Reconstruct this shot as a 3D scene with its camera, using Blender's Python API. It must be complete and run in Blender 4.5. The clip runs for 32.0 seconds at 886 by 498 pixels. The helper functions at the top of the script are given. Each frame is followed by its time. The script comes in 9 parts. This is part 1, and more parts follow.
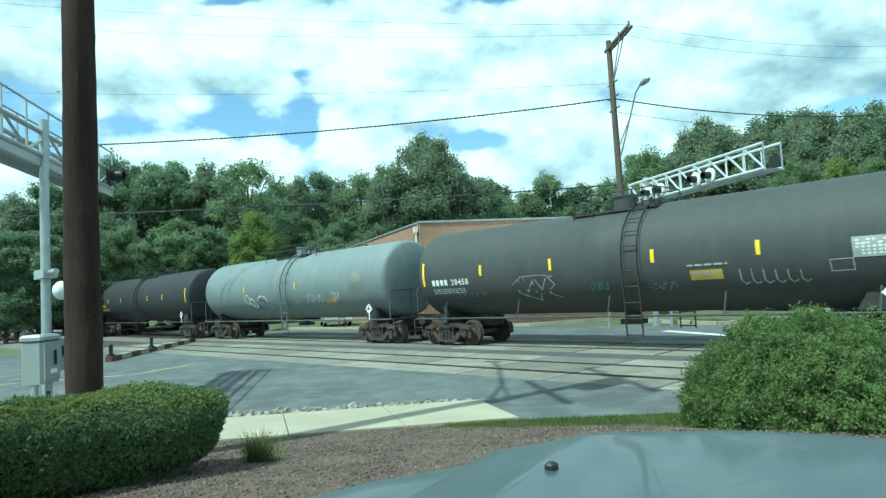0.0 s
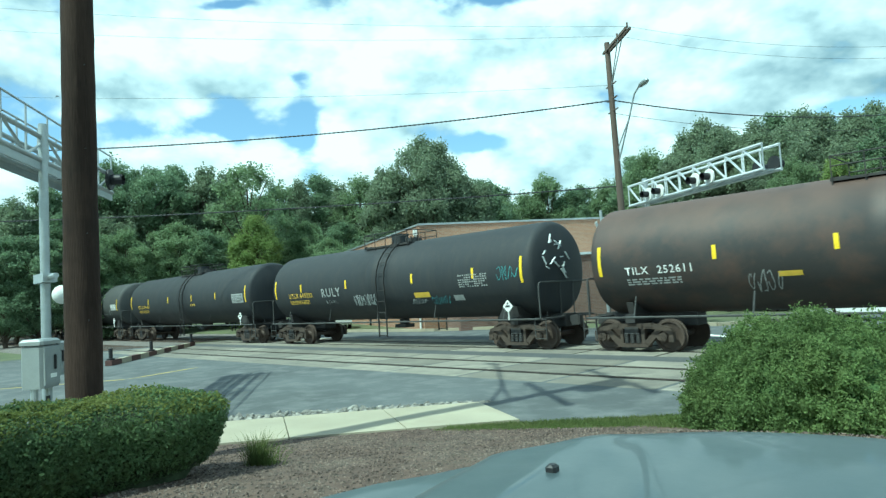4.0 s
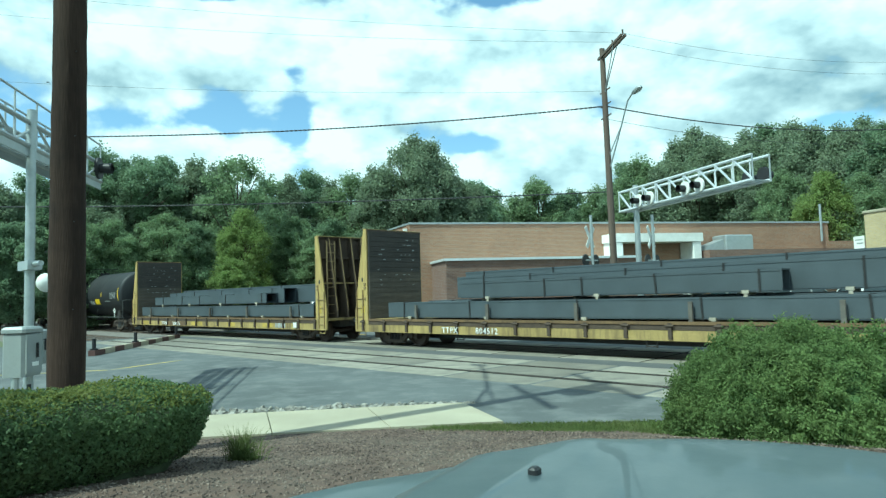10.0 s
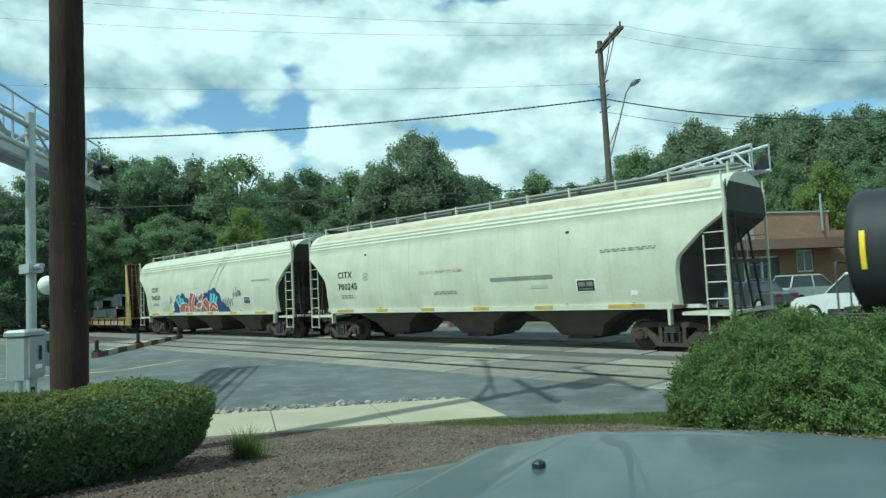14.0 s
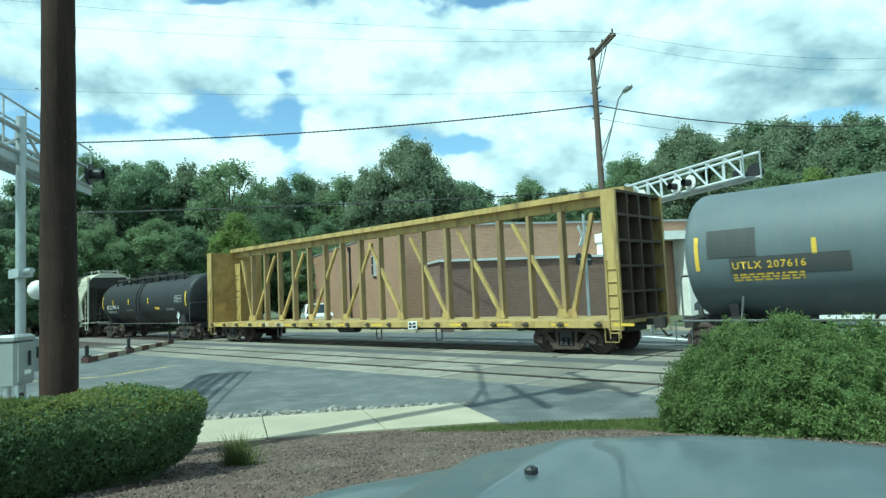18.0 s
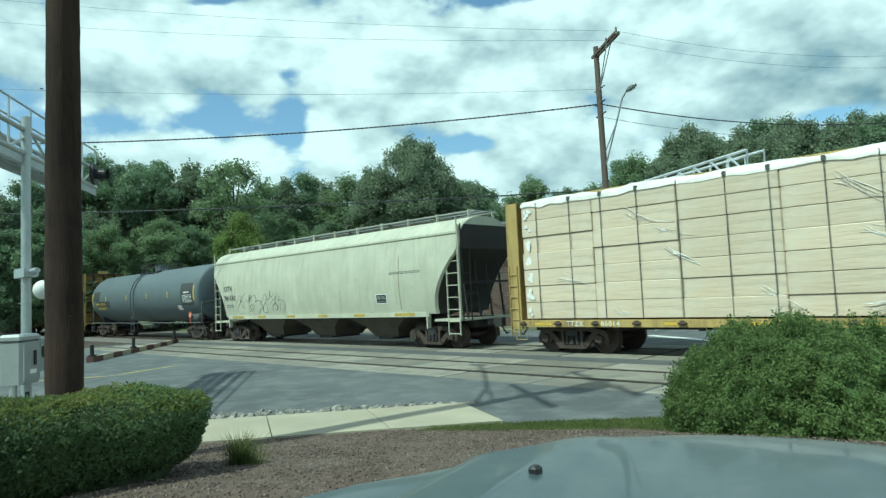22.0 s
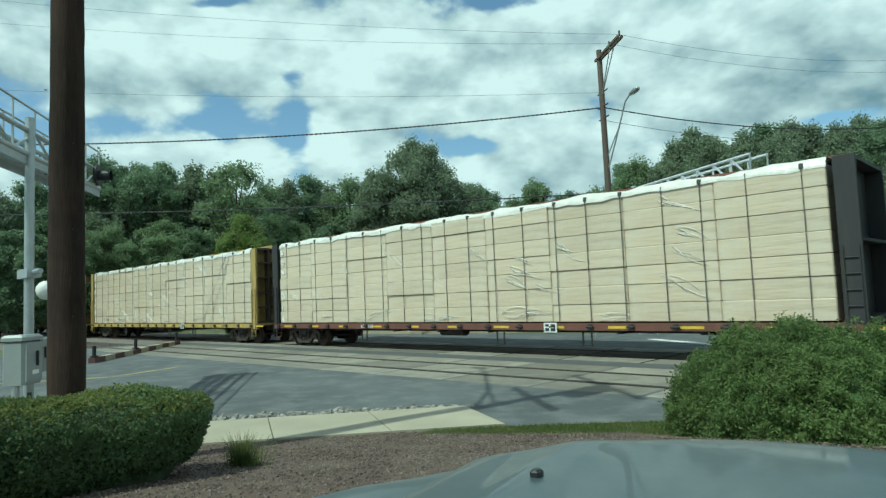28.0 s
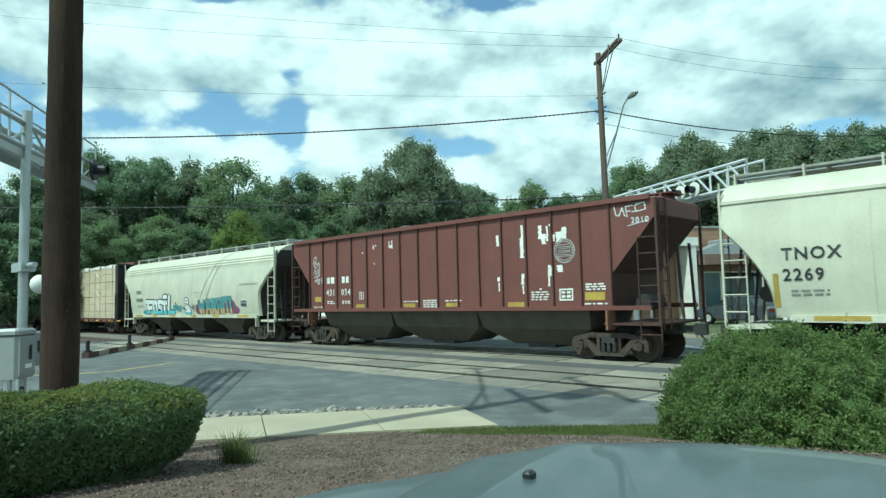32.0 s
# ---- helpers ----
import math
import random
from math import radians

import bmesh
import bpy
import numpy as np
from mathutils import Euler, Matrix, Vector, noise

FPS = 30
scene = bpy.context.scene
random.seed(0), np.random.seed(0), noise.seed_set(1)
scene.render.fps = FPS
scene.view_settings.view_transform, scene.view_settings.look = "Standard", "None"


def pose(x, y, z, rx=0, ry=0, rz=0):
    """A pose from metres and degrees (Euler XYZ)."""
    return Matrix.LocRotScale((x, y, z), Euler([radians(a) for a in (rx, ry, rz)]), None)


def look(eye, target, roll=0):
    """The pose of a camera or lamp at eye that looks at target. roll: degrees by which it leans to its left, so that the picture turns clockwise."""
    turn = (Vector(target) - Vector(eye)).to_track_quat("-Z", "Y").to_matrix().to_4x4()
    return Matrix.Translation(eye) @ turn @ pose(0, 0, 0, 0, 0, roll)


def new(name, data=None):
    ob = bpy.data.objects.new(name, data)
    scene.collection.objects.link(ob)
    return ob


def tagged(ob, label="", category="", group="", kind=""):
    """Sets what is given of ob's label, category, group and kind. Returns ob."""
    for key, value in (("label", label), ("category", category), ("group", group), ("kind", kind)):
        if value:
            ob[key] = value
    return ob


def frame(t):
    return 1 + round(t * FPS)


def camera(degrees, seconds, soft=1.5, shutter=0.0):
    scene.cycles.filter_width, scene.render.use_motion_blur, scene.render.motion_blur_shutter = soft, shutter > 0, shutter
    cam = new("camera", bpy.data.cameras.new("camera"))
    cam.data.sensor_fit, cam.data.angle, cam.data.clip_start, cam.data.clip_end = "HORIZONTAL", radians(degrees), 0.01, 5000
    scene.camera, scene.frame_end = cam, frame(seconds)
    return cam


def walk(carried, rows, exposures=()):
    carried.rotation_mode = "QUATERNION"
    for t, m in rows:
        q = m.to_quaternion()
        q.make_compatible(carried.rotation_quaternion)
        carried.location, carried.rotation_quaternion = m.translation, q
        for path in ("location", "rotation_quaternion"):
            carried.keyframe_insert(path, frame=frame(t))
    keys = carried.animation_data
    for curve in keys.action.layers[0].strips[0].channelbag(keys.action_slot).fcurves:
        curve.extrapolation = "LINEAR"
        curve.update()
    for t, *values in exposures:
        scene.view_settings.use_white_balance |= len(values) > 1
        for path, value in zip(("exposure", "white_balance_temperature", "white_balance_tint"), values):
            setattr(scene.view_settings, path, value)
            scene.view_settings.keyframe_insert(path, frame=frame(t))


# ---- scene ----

# Plan: x runs along the track to the right, y across it away from the camera, z up from the rail head.
EYE = (0.0, -17.06, 1.883)
FWD = math.degrees(math.atan2(0.7245, -0.6893))  # heading of the shot, from the track's direction


def shot(yaw, pitch, roll):
    a, p = radians(FWD + yaw), radians(pitch)
    to = (EYE[0] + math.cos(a) * math.cos(p), EYE[1] + math.sin(a) * math.cos(p), EYE[2] + math.sin(p))
    return look(EYE, to, roll)


cam = camera(68.86, 32.0, soft=1.35, shutter=0.08)
PATH = (
    (0, 1.57, 3.77, -3.18), (0.5, 1.63, 3.83, -3.34), (1, 1.62, 3.88, -3.20), (1.5, 1.67, 3.93, -3.17),
    (2, 1.60, 3.94, -3.19), (2.5, 1.59, 3.92, -3.41), (3, 1.58, 3.91, -3.42), (3.5, 1.53, 3.96, -3.48),
    (5.5, 1.60, 3.99, -3.21), (6, 1.59, 4.02, -3.00), (6.5, 1.59, 4.08, -3.24), (7, 1.56, 4.11, -3.32),
    (7.5, 1.57, 4.13, -3.42), (8, 1.54, 4.09, -3.40), (8.5, 1.34, 4.15, -3.32), (9, 1.09, 4.15, -3.18),
    (9.5, 0.81, 4.13, -2.20), (10, 0.59, 3.93, -1.72), (10.5, 0.46, 3.74, -2.05), (11, 0.39, 3.59, -2.11),
    (11.5, 0.36, 3.48, -2.28), (12, 0.42, 3.47, -2.49), (12.5, 0.51, 3.50, -2.49), (13, 0.59, 3.50, -2.48),
    (13.5, 0.65, 3.52, -2.63), (14, 0.66, 3.56, -2.70), (14.5, 0.73, 3.63, -2.66), (16.5, 0.16, 3.89, -2.61),
    (17, 0.09, 3.94, -2.77), (17.5, 0.02, 3.99, -2.78), (18, -0.00, 4.01, -2.61), (18.5, 0.01, 4.00, -2.66),
    (19, -0.00, 3.98, -2.55), (19.5, -0.01, 3.96, -2.51), (20, 0.06, 3.95, -2.60), (20.5, 0.08, 3.94, -2.68),
    (21, 0.18, 3.94, -2.69), (21.5, 0.26, 3.97, -2.60), (22, 0.34, 3.96, -2.67), (22.5, 0.39, 4.00, -2.72),
    (23, 0.42, 4.03, -2.63), (23.5, 0.46, 4.08, -2.76), (24, 0.44, 4.07, -2.87), (24.5, 0.52, 4.07, -2.58),
    (25, 0.52, 4.05, -2.59), (25.5, 0.57, 4.07, -2.47), (27.5, 0.55, 4.17, -2.45), (28, 0.53, 4.20, -2.39),
    (28.5, 0.51, 4.20, -2.24), (29, 0.48, 4.25, -2.08), (29.5, 0.53, 4.25, -2.11), (30, 0.54, 4.23, -2.02),
    (30.5, 0.52, 4.27, -1.87), (31, 0.51, 4.27, -1.95), (31.5, 0.48, 4.27, -1.90), (32, 0.20, 4.21, -1.49))
walk(cam, [(t, shot(a, b, c)) for t, a, b, c in PATH],
     exposures=[(t, 0.42 + e, k, g) for t, e, k, g in ((0, 0.02, 5300, -26), (9, 0.06, 5450, -25), (10, -0.02, 5400, -25), (12, -0.3, 5550, -23), (14, -0.43, 5550, -23), (16.5, -0.1, 5400, -25), (19, -0.08, 5350, -26), (20, -0.05, 5450, -25), (21, -0.08, 5500, -25), (22, -0.38, 5600, -22), (24, -0.6, 5650, -21), (25, -0.57, 5600, -22), (28, -0.62, 5700, -21), (30, -0.56, 5650, -21), (31, -0.38, 5600, -22), (32, -0.3, 5600, -22))])

# ---- light ----
SUN_EL, SUN_AZ = 55.8, -99.0   # the sun stands high behind the camera
COVER = (0.03, 0.25)   # how thick the billows stand before they hide the blue
world = bpy.data.worlds.new("sky")
scene.world = world
world.use_nodes = True
wn, wl = world.node_tree.nodes, world.node_tree.links
wn.clear()


def wnode(kind, **kw):
    n = wn.new(kind)
    for k, v in kw.items():
        n.inputs[k].default_value = v
    return n


sky = wn.new("ShaderNodeTexSky")
sky.sky_type, sky.sun_disc = "NISHITA", False
sky.sun_elevation = radians(SUN_EL)
sky.sun_rotation = radians(90 - SUN_AZ)
geo = wn.new("ShaderNodeTexCoord")
sep = wn.new("ShaderNodeSeparateXYZ")
wl.new(geo.outputs["Generated"], sep.inputs[0])
def wmath(op, a, b=0.0, c=0.0):
    """One arithmetic step; sockets are linked, numbers set."""
    n = wn.new("ShaderNodeMath")
    n.operation = op
    for k, v in enumerate((a, b, c)):
        if isinstance(v, (int, float)):
            n.inputs[k].default_value = v
        else:
            wl.new(v, n.inputs[k])
    return n.outputs[0]


def wvec(op, a, b):
    n = wn.new("ShaderNodeVectorMath")
    n.operation = op
    for k, v in enumerate((a, b)):
        if isinstance(v, tuple):
            n.inputs[k].default_value = v
        else:
            wl.new(v, n.inputs[k])
    return n.outputs["Value"] if op == "DOT_PRODUCT" else n.outputs[0]


def wstep(value, lo, hi, top=1.0):
    n = wn.new("ShaderNodeMapRange")
    n.interpolation_type = "SMOOTHSTEP"
    wl.new(value, n.inputs["Value"])
    n.inputs["From Min"].default_value, n.inputs["From Max"].default_value, n.inputs["To Max"].default_value = lo, hi, top
    return n.outputs[0]


# cumulus: heaps and gaps by bearing and steepness seen along the track's far side, broken up by billows
HEAPS = ((-0.416, 0.42, 0.149, 0.066, 0.50), (-0.128, 0.359, 0.096, 0.057, 0.50), (-0.176, 0.256, 0.052, 0.039, 0.50), (-0.301, 0.224, 0.061, 0.026, 0.45), (0.196, 0.397, 0.105, 0.052, 0.45), (0.361, 0.322, 0.052, 0.061, 0.40), (0.554, 0.415, 0.149, 0.039, 0.45), (0.102, 0.304, 0.079, 0.061, 0.30), (0.456, 0.282, 0.140, 0.039, 0.40), (0.142, 0.199, 0.131, 0.031, 0.35))
GAPS = ((0.113, 0.462, 0.074, 0.023, 0.60), (-0.229, 0.257, 0.030, 0.042, 0.55), (-0.357, 0.483, 0.052, 0.012, 0.50), (0.055, 0.229, 0.052, 0.017, 0.45), (-0.462, 0.284, 0.105, 0.026, 0.30), (-0.651, 0.282, 0.052, 0.039, 0.30), (-0.232, 0.358, 0.024, 0.019, 0.35), (0.617, 0.253, 0.052, 0.010, 0.30))
SHADES = ((0.539, 0.338, 0.131, 0.037, 0.50), (0.446, 0.269, 0.087, 0.028, 0.35), (0.641, 0.275, 0.070, 0.026, 0.55), (0.151, 0.194, 0.140, 0.033, 0.50), (-0.48, 0.34, 0.105, 0.024, 0.35), (-0.042, 0.251, 0.087, 0.019, 0.35), (-0.652, 0.388, 0.061, 0.022, 0.30))
way = geo.outputs["Generated"]
head = radians(FWD)
ahead = wvec("DOT_PRODUCT", way, (math.cos(head), math.sin(head), 0.0))
depth = wmath("MAXIMUM", ahead, 0.2)
plane = wn.new("ShaderNodeCombineXYZ")
wl.new(wmath("DIVIDE", wvec("DOT_PRODUCT", way, (math.sin(head), -math.cos(head), 0.0)), depth), plane.inputs[0])
wl.new(wmath("DIVIDE", sep.outputs["Z"], depth), plane.inputs[1])
facing = wstep(ahead, 0.25, 0.5)


def masses(rows):
    total = 0.0
    for u, v, ru, rv, w in rows:
        d = wvec("MULTIPLY", wvec("SUBTRACT", plane.outputs[0], (u, v, 0.0)), (1 / ru, 1 / rv, 0.0))
        total = wmath("MULTIPLY_ADD", wmath("POWER", 0.5, wvec("DOT_PRODUCT", d, d)), w, total)
    return wmath("MULTIPLY", total, facing)


def billows(lift):
    """Fine cauliflower structure of the clouds, a little higher up by lift."""
    at = wvec("MULTIPLY", wvec("ADD", way, (0.0, 0.0, lift)), (1.0, 1.0, 1.7))
    big = wnode("ShaderNodeTexNoise", Scale=3.5, Detail=9.0, Roughness=0.58, Distortion=0.2)
    wl.new(at, big.inputs["Vector"])
    puff = wn.new("ShaderNodeTexVoronoi")
    puff.feature = "SMOOTH_F1"
    for k, v in (("Scale", 8.0), ("Detail", 3.0), ("Roughness", 0.52), ("Lacunarity", 2.1), ("Smoothness", 0.35)):
        puff.inputs[k].default_value = v
    wl.new(at, puff.inputs["Vector"])
    return wmath("MULTIPLY_ADD", puff.outputs["Distance"], -0.42, wmath("MULTIPLY", big.outputs["Fac"], 1.35))


here, above = billows(0.0), billows(0.035)
open_up = wstep(sep.outputs["Z"], 0.42, 0.85, 0.16)   # clouds thinned above the view to cut fill light and deepen shadows
bright = masses(HEAPS)
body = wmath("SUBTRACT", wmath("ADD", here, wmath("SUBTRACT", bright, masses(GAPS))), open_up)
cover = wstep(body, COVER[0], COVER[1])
relief = wmath("MULTIPLY_ADD", wmath("SUBTRACT", above, here), 1.5, 0.38)
dark = wmath("MULTIPLY_ADD", bright, -0.62, wmath("MULTIPLY_ADD", masses(SHADES), 0.6, relief))
tone = wn.new("ShaderNodeValToRGB")
e = tone.color_ramp.elements
e[0].position, e[0].color = 0.02, (0.95, 1.0, 1.02, 1)
e[1].position, e[1].color = 1.0, (0.24, 0.33, 0.40, 1)
wl.new(dark, tone.inputs[0])
skyb = wn.new("ShaderNodeBackground"); skyb.inputs[1].default_value = 0.15
wl.new(sky.outputs[0], skyb.inputs[0])
clob = wn.new("ShaderNodeBackground"); clob.inputs[1].default_value = 1.0
wl.new(tone.outputs[0], clob.inputs[0])
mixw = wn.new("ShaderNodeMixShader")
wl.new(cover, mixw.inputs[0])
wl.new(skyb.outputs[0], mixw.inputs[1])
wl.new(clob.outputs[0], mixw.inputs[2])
wout = wn.new("ShaderNodeOutputWorld")
wl.new(mixw.outputs[0], wout.inputs[0])

sun = new("sun", bpy.data.lights.new("sun", "SUN"))
sun.data.energy, sun.data.angle, sun.data.color = 4.0, radians(0.6), (1.0, 0.95, 0.86)
sd = Vector((math.cos(radians(SUN_AZ)) * math.cos(radians(SUN_EL)), math.sin(radians(SUN_AZ)) * math.cos(radians(SUN_EL)), math.sin(radians(SUN_EL))))
sun.matrix_world = Matrix.Translation((0, -40, 60)) @ sd.to_track_quat("Z", "Y").to_matrix().to_4x4()


# ---- materials ----
def mat(name, col, rough=0.6, metal=0.0, vary=0.25, scale=3.0, fine=40.0, bump=0.15, grime=None, amount=0.0, streak=0.0, coat=0.0, island=0.0, objvar=0.0, stretch=(1, 1, 1), spec=0.5):
    """Base colour with two scales of unevenness, an optional grime colour in patches or vertical streaks, and fine relief."""
    m = bpy.data.materials.new(name)
    m.use_nodes = True
    n, l = m.node_tree.nodes, m.node_tree.links
    b = n["Principled BSDF"]
    b.inputs["Metallic"].default_value = metal
    b.inputs["Coat Weight"].default_value = coat
    b.inputs["Specular IOR Level"].default_value = spec
    tc = n.new("ShaderNodeTexCoord")
    mp = n.new("ShaderNodeMapping")
    mp.inputs["Scale"].default_value = stretch
    l.new(tc.outputs["Object"], mp.inputs[0])
    n1 = n.new("ShaderNodeTexNoise"); n1.inputs["Scale"].default_value = scale; n1.inputs["Detail"].default_value = 6
    n2 = n.new("ShaderNodeTexNoise"); n2.inputs["Scale"].default_value = fine; n2.inputs["Detail"].default_value = 3
    l.new(mp.outputs[0], n1.inputs["Vector"]); l.new(mp.outputs[0], n2.inputs["Vector"])
    add = n.new("ShaderNodeMath"); add.operation = "MULTIPLY_ADD"; add.inputs[1].default_value = 0.45
    l.new(n2.outputs["Fac"], add.inputs[0]); l.new(n1.outputs["Fac"], add.inputs[2])
    rng = n.new("ShaderNodeMapRange")
    rng.inputs["From Min"].default_value, rng.inputs["From Max"].default_value = 0.42, 1.02
    rng.inputs["To Min"].default_value, rng.inputs["To Max"].default_value = 1 - vary, 1 + vary
    l.new(add.outputs[0], rng.inputs["Value"])
    fac = rng.outputs[0]
    for kind, amt in (("island", island), ("object", objvar)):
        if amt:
            src = n.new("ShaderNodeNewGeometry").outputs["Random Per Island"] if kind == "island" else n.new("ShaderNodeObjectInfo").outputs["Random"]
            r2 = n.new("ShaderNodeMapRange"); r2.inputs["To Min"].default_value, r2.inputs["To Max"].default_value = 1 - amt, 1 + amt
            l.new(src, r2.inputs["Value"])
            mu = n.new("ShaderNodeMath"); mu.operation = "MULTIPLY"
            l.new(fac, mu.inputs[0]); l.new(r2.outputs[0], mu.inputs[1])
            fac = mu.outputs[0]
    mixc = n.new("ShaderNodeVectorMath"); mixc.operation = "SCALE"
    mixc.inputs[0].default_value = col
    l.new(fac, mixc.inputs["Scale"])
    out = mixc.outputs[0]
    if grime is not None:
        gm = n.new("ShaderNodeMapping")
        gm.inputs["Scale"].default_value = (1.0, 1.0, 0.12) if streak else (1, 1, 1)
        l.new(tc.outputs["Object"], gm.inputs[0])
        gn = n.new("ShaderNodeTexNoise"); gn.inputs["Scale"].default_value = 4.5 if streak else 1.3
        gn.inputs["Detail"].default_value = 8; gn.inputs["Roughness"].default_value = 0.65
        l.new(gm.outputs[0], gn.inputs["Vector"])
        gr = n.new("ShaderNodeMapRange")
        gr.inputs["From Min"].default_value, gr.inputs["From Max"].default_value = 0.46, 0.74
        gr.inputs["To Max"].default_value = amount
        l.new(gn.outputs["Fac"], gr.inputs["Value"])
        mx = n.new("ShaderNodeMix"); mx.data_type = "RGBA"
        l.new(gr.outputs[0], mx.inputs["Factor"]); l.new(out, mx.inputs["A"])
        mx.inputs["B"].default_value = (*grime, 1)
        out = mx.outputs["Result"]
    l.new(out, b.inputs["Base Color"])
    rr = n.new("ShaderNodeMapRange")
    rr.inputs["To Min"].default_value, rr.inputs["To Max"].default_value = max(rough - 0.12, 0.03), min(rough + 0.12, 1)
    l.new(n1.outputs["Fac"], rr.inputs["Value"]); l.new(rr.outputs[0], b.inputs["Roughness"])
    if bump:
        bp = n.new("ShaderNodeBump"); bp.inputs["Strength"].default_value = bump; bp.inputs["Distance"].default_value = 0.02
        l.new(add.outputs[0], bp.inputs["Height"]); l.new(bp.outputs[0], b.inputs["Normal"])
    return m


def leafmat(name, col, tip, rough=0.5):
    m = mat(name, col, rough=rough, vary=0.3, scale=0.5, fine=4, bump=0, island=0.28, grime=tip, amount=0.6, spec=0.15)
    n, l = m.node_tree.nodes, m.node_tree.links
    b, out = n["Principled BSDF"], n["Material Output"]
    tr = n.new("ShaderNodeBsdfTranslucent")
    l.new(b.inputs["Base Color"].links[0].from_socket, tr.inputs["Color"])
    mx = n.new("ShaderNodeMixShader"); mx.inputs[0].default_value = 0.5
    l.new(b.outputs[0], mx.inputs[1]); l.new(tr.outputs[0], mx.inputs[2]); l.new(mx.outputs[0], out.inputs["Surface"])
    return m


ASPHALT = mat("asphalt", (0.086, 0.093, 0.094), 0.9, vary=0.38, scale=0.3, fine=60, bump=0.35, grime=(0.19, 0.195, 0.19), amount=0.8)
ROADPATCH = mat("asphalt_patch", (0.075, 0.078, 0.08), 0.9, vary=0.2, scale=0.6, fine=60, bump=0.3, grime=(0.13, 0.13, 0.12), amount=0.5)
CONCRETE = mat("concrete", (0.36, 0.325, 0.24), 0.85, vary=0.16, scale=0.9, fine=50, bump=0.2, grime=(0.30, 0.265, 0.19), amount=0.7)
PANEL = mat("crossing_concrete", (0.218, 0.202, 0.164), 0.9, vary=0.3, scale=1.1, fine=45, bump=0.3, grime=(0.12, 0.112, 0.098), amount=0.9, objvar=0.28)
BALLAST = mat("ballast", (0.17, 0.155, 0.14), 0.95, vary=0.45, scale=5, fine=25, bump=0.9, grime=(0.09, 0.07, 0.055), amount=0.7)
RUBBER = mat("rubber", (0.022, 0.02, 0.018), 0.9, vary=0.3, bump=0.2, spec=0.1)
RAILSTEEL = mat("rail_steel", (0.16, 0.10, 0.07), 0.6, 0.6, grime=(0.35, 0.33, 0.31), amount=0.2)
RAILTOP = mat("rail_polished", (0.065, 0.05, 0.042), 0.6, 0.4, vary=0.1, bump=0.02)
TIE = mat("tie_wood", (0.07, 0.055, 0.045), 0.95, vary=0.4, scale=4, bump=0.5, stretch=(1, 0.1, 1))
MULCH = mat("mulch", (0.088, 0.058, 0.044), 1.0, vary=0.5, scale=6, fine=45, bump=1.0, grime=(0.17, 0.13, 0.10), amount=0.4)
CHIP = mat("mulch_chip", (0.125, 0.095, 0.078), 0.95, vary=0.3, scale=3, bump=0.2, island=0.75, grime=(0.30, 0.27, 0.23), amount=0.35)
SOIL = mat("grassy_soil", (0.085, 0.10, 0.045), 1.0, vary=0.4, scale=0.6, fine=20, bump=0.6, grime=(0.15, 0.14, 0.08), amount=0.5)
GRASS = leafmat("grass_blade", (0.13, 0.165, 0.055), (0.24, 0.235, 0.11), 0.6)
STONE = mat("rubble_stone", (0.29, 0.275, 0.245), 0.9, vary=0.3, scale=6, bump=0.5, objvar=0.4, grime=(0.16, 0.15, 0.13), amount=0.6)
BRICK = None
POLEWOOD = mat("pole_wood", (0.042, 0.028, 0.022), 0.9, vary=0.65, scale=2.6, fine=34, bump=0.9, stretch=(2.2, 2.2, 0.16), grime=(0.018, 0.014, 0.013), amount=0.9, spec=0.15)
POLEGREY = mat("pole_grey_wood", (0.105, 0.08, 0.065), 0.9, vary=0.4, scale=3, fine=30, bump=0.5, stretch=(2.5, 2.5, 0.15))
GALV = mat("galvanised_steel", (0.40, 0.43, 0.44), 0.45, 0.55, vary=0.14, scale=5, fine=30, bump=0.06, grime=(0.36, 0.38, 0.38), amount=0.5)
ALU = mat("aluminium", (0.72, 0.74, 0.75), 0.4, 0.5, vary=0.1, bump=0.05)
CABINET = mat("cabinet_aluminium", (0.30, 0.32, 0.32), 0.5, 0.35, vary=0.08, scale=6, bump=0.04, grime=(0.4, 0.4, 0.37), amount=0.4)
BLACKMETAL = mat("black_metal", (0.02, 0.02, 0.022), 0.5, 0.2, vary=0.3)
WIRE = mat("wire_black", (0.05, 0.05, 0.054), 0.7, bump=0)
WHITEPAINT = mat("white_paint", (0.78, 0.78, 0.75), 0.6, vary=0.1, bump=0.05, grime=(0.5, 0.48, 0.42), amount=0.4)
REDPAINT = mat("faded_red_paint", (0.085, 0.042, 0.037), 0.7, vary=0.25, bump=0.1)
YELLOWLINE = mat("road_yellow", (0.42, 0.34, 0.12), 0.85, vary=0.35, fine=60, grime=(0.14, 0.135, 0.11), amount=1.0)
WHITELINE = mat("road_white", (0.7, 0.7, 0.66), 0.8, vary=0.2, fine=60, grime=(0.3, 0.3, 0.28), amount=0.7)
LENSRED = mat("red_lens", (0.16, 0.015, 0.012), 0.2, vary=0.1, bump=0)
BARK = mat("bark", (0.09, 0.07, 0.052), 0.95, vary=0.4, scale=3, fine=20, bump=0.8, stretch=(1, 1, 0.2))
LEAF_A = leafmat("leaves_mid", (0.225, 0.300, 0.162), (0.312, 0.382, 0.208))
LEAF_B = leafmat("leaves_dark", (0.202, 0.278, 0.168), (0.275, 0.340, 0.198))
LEAF_C = leafmat("leaves_yellow_green", (0.215, 0.285, 0.095), (0.300, 0.350, 0.125))
LEAF_D = leafmat("leaves_olive", (0.218, 0.270, 0.174), (0.310, 0.355, 0.238))
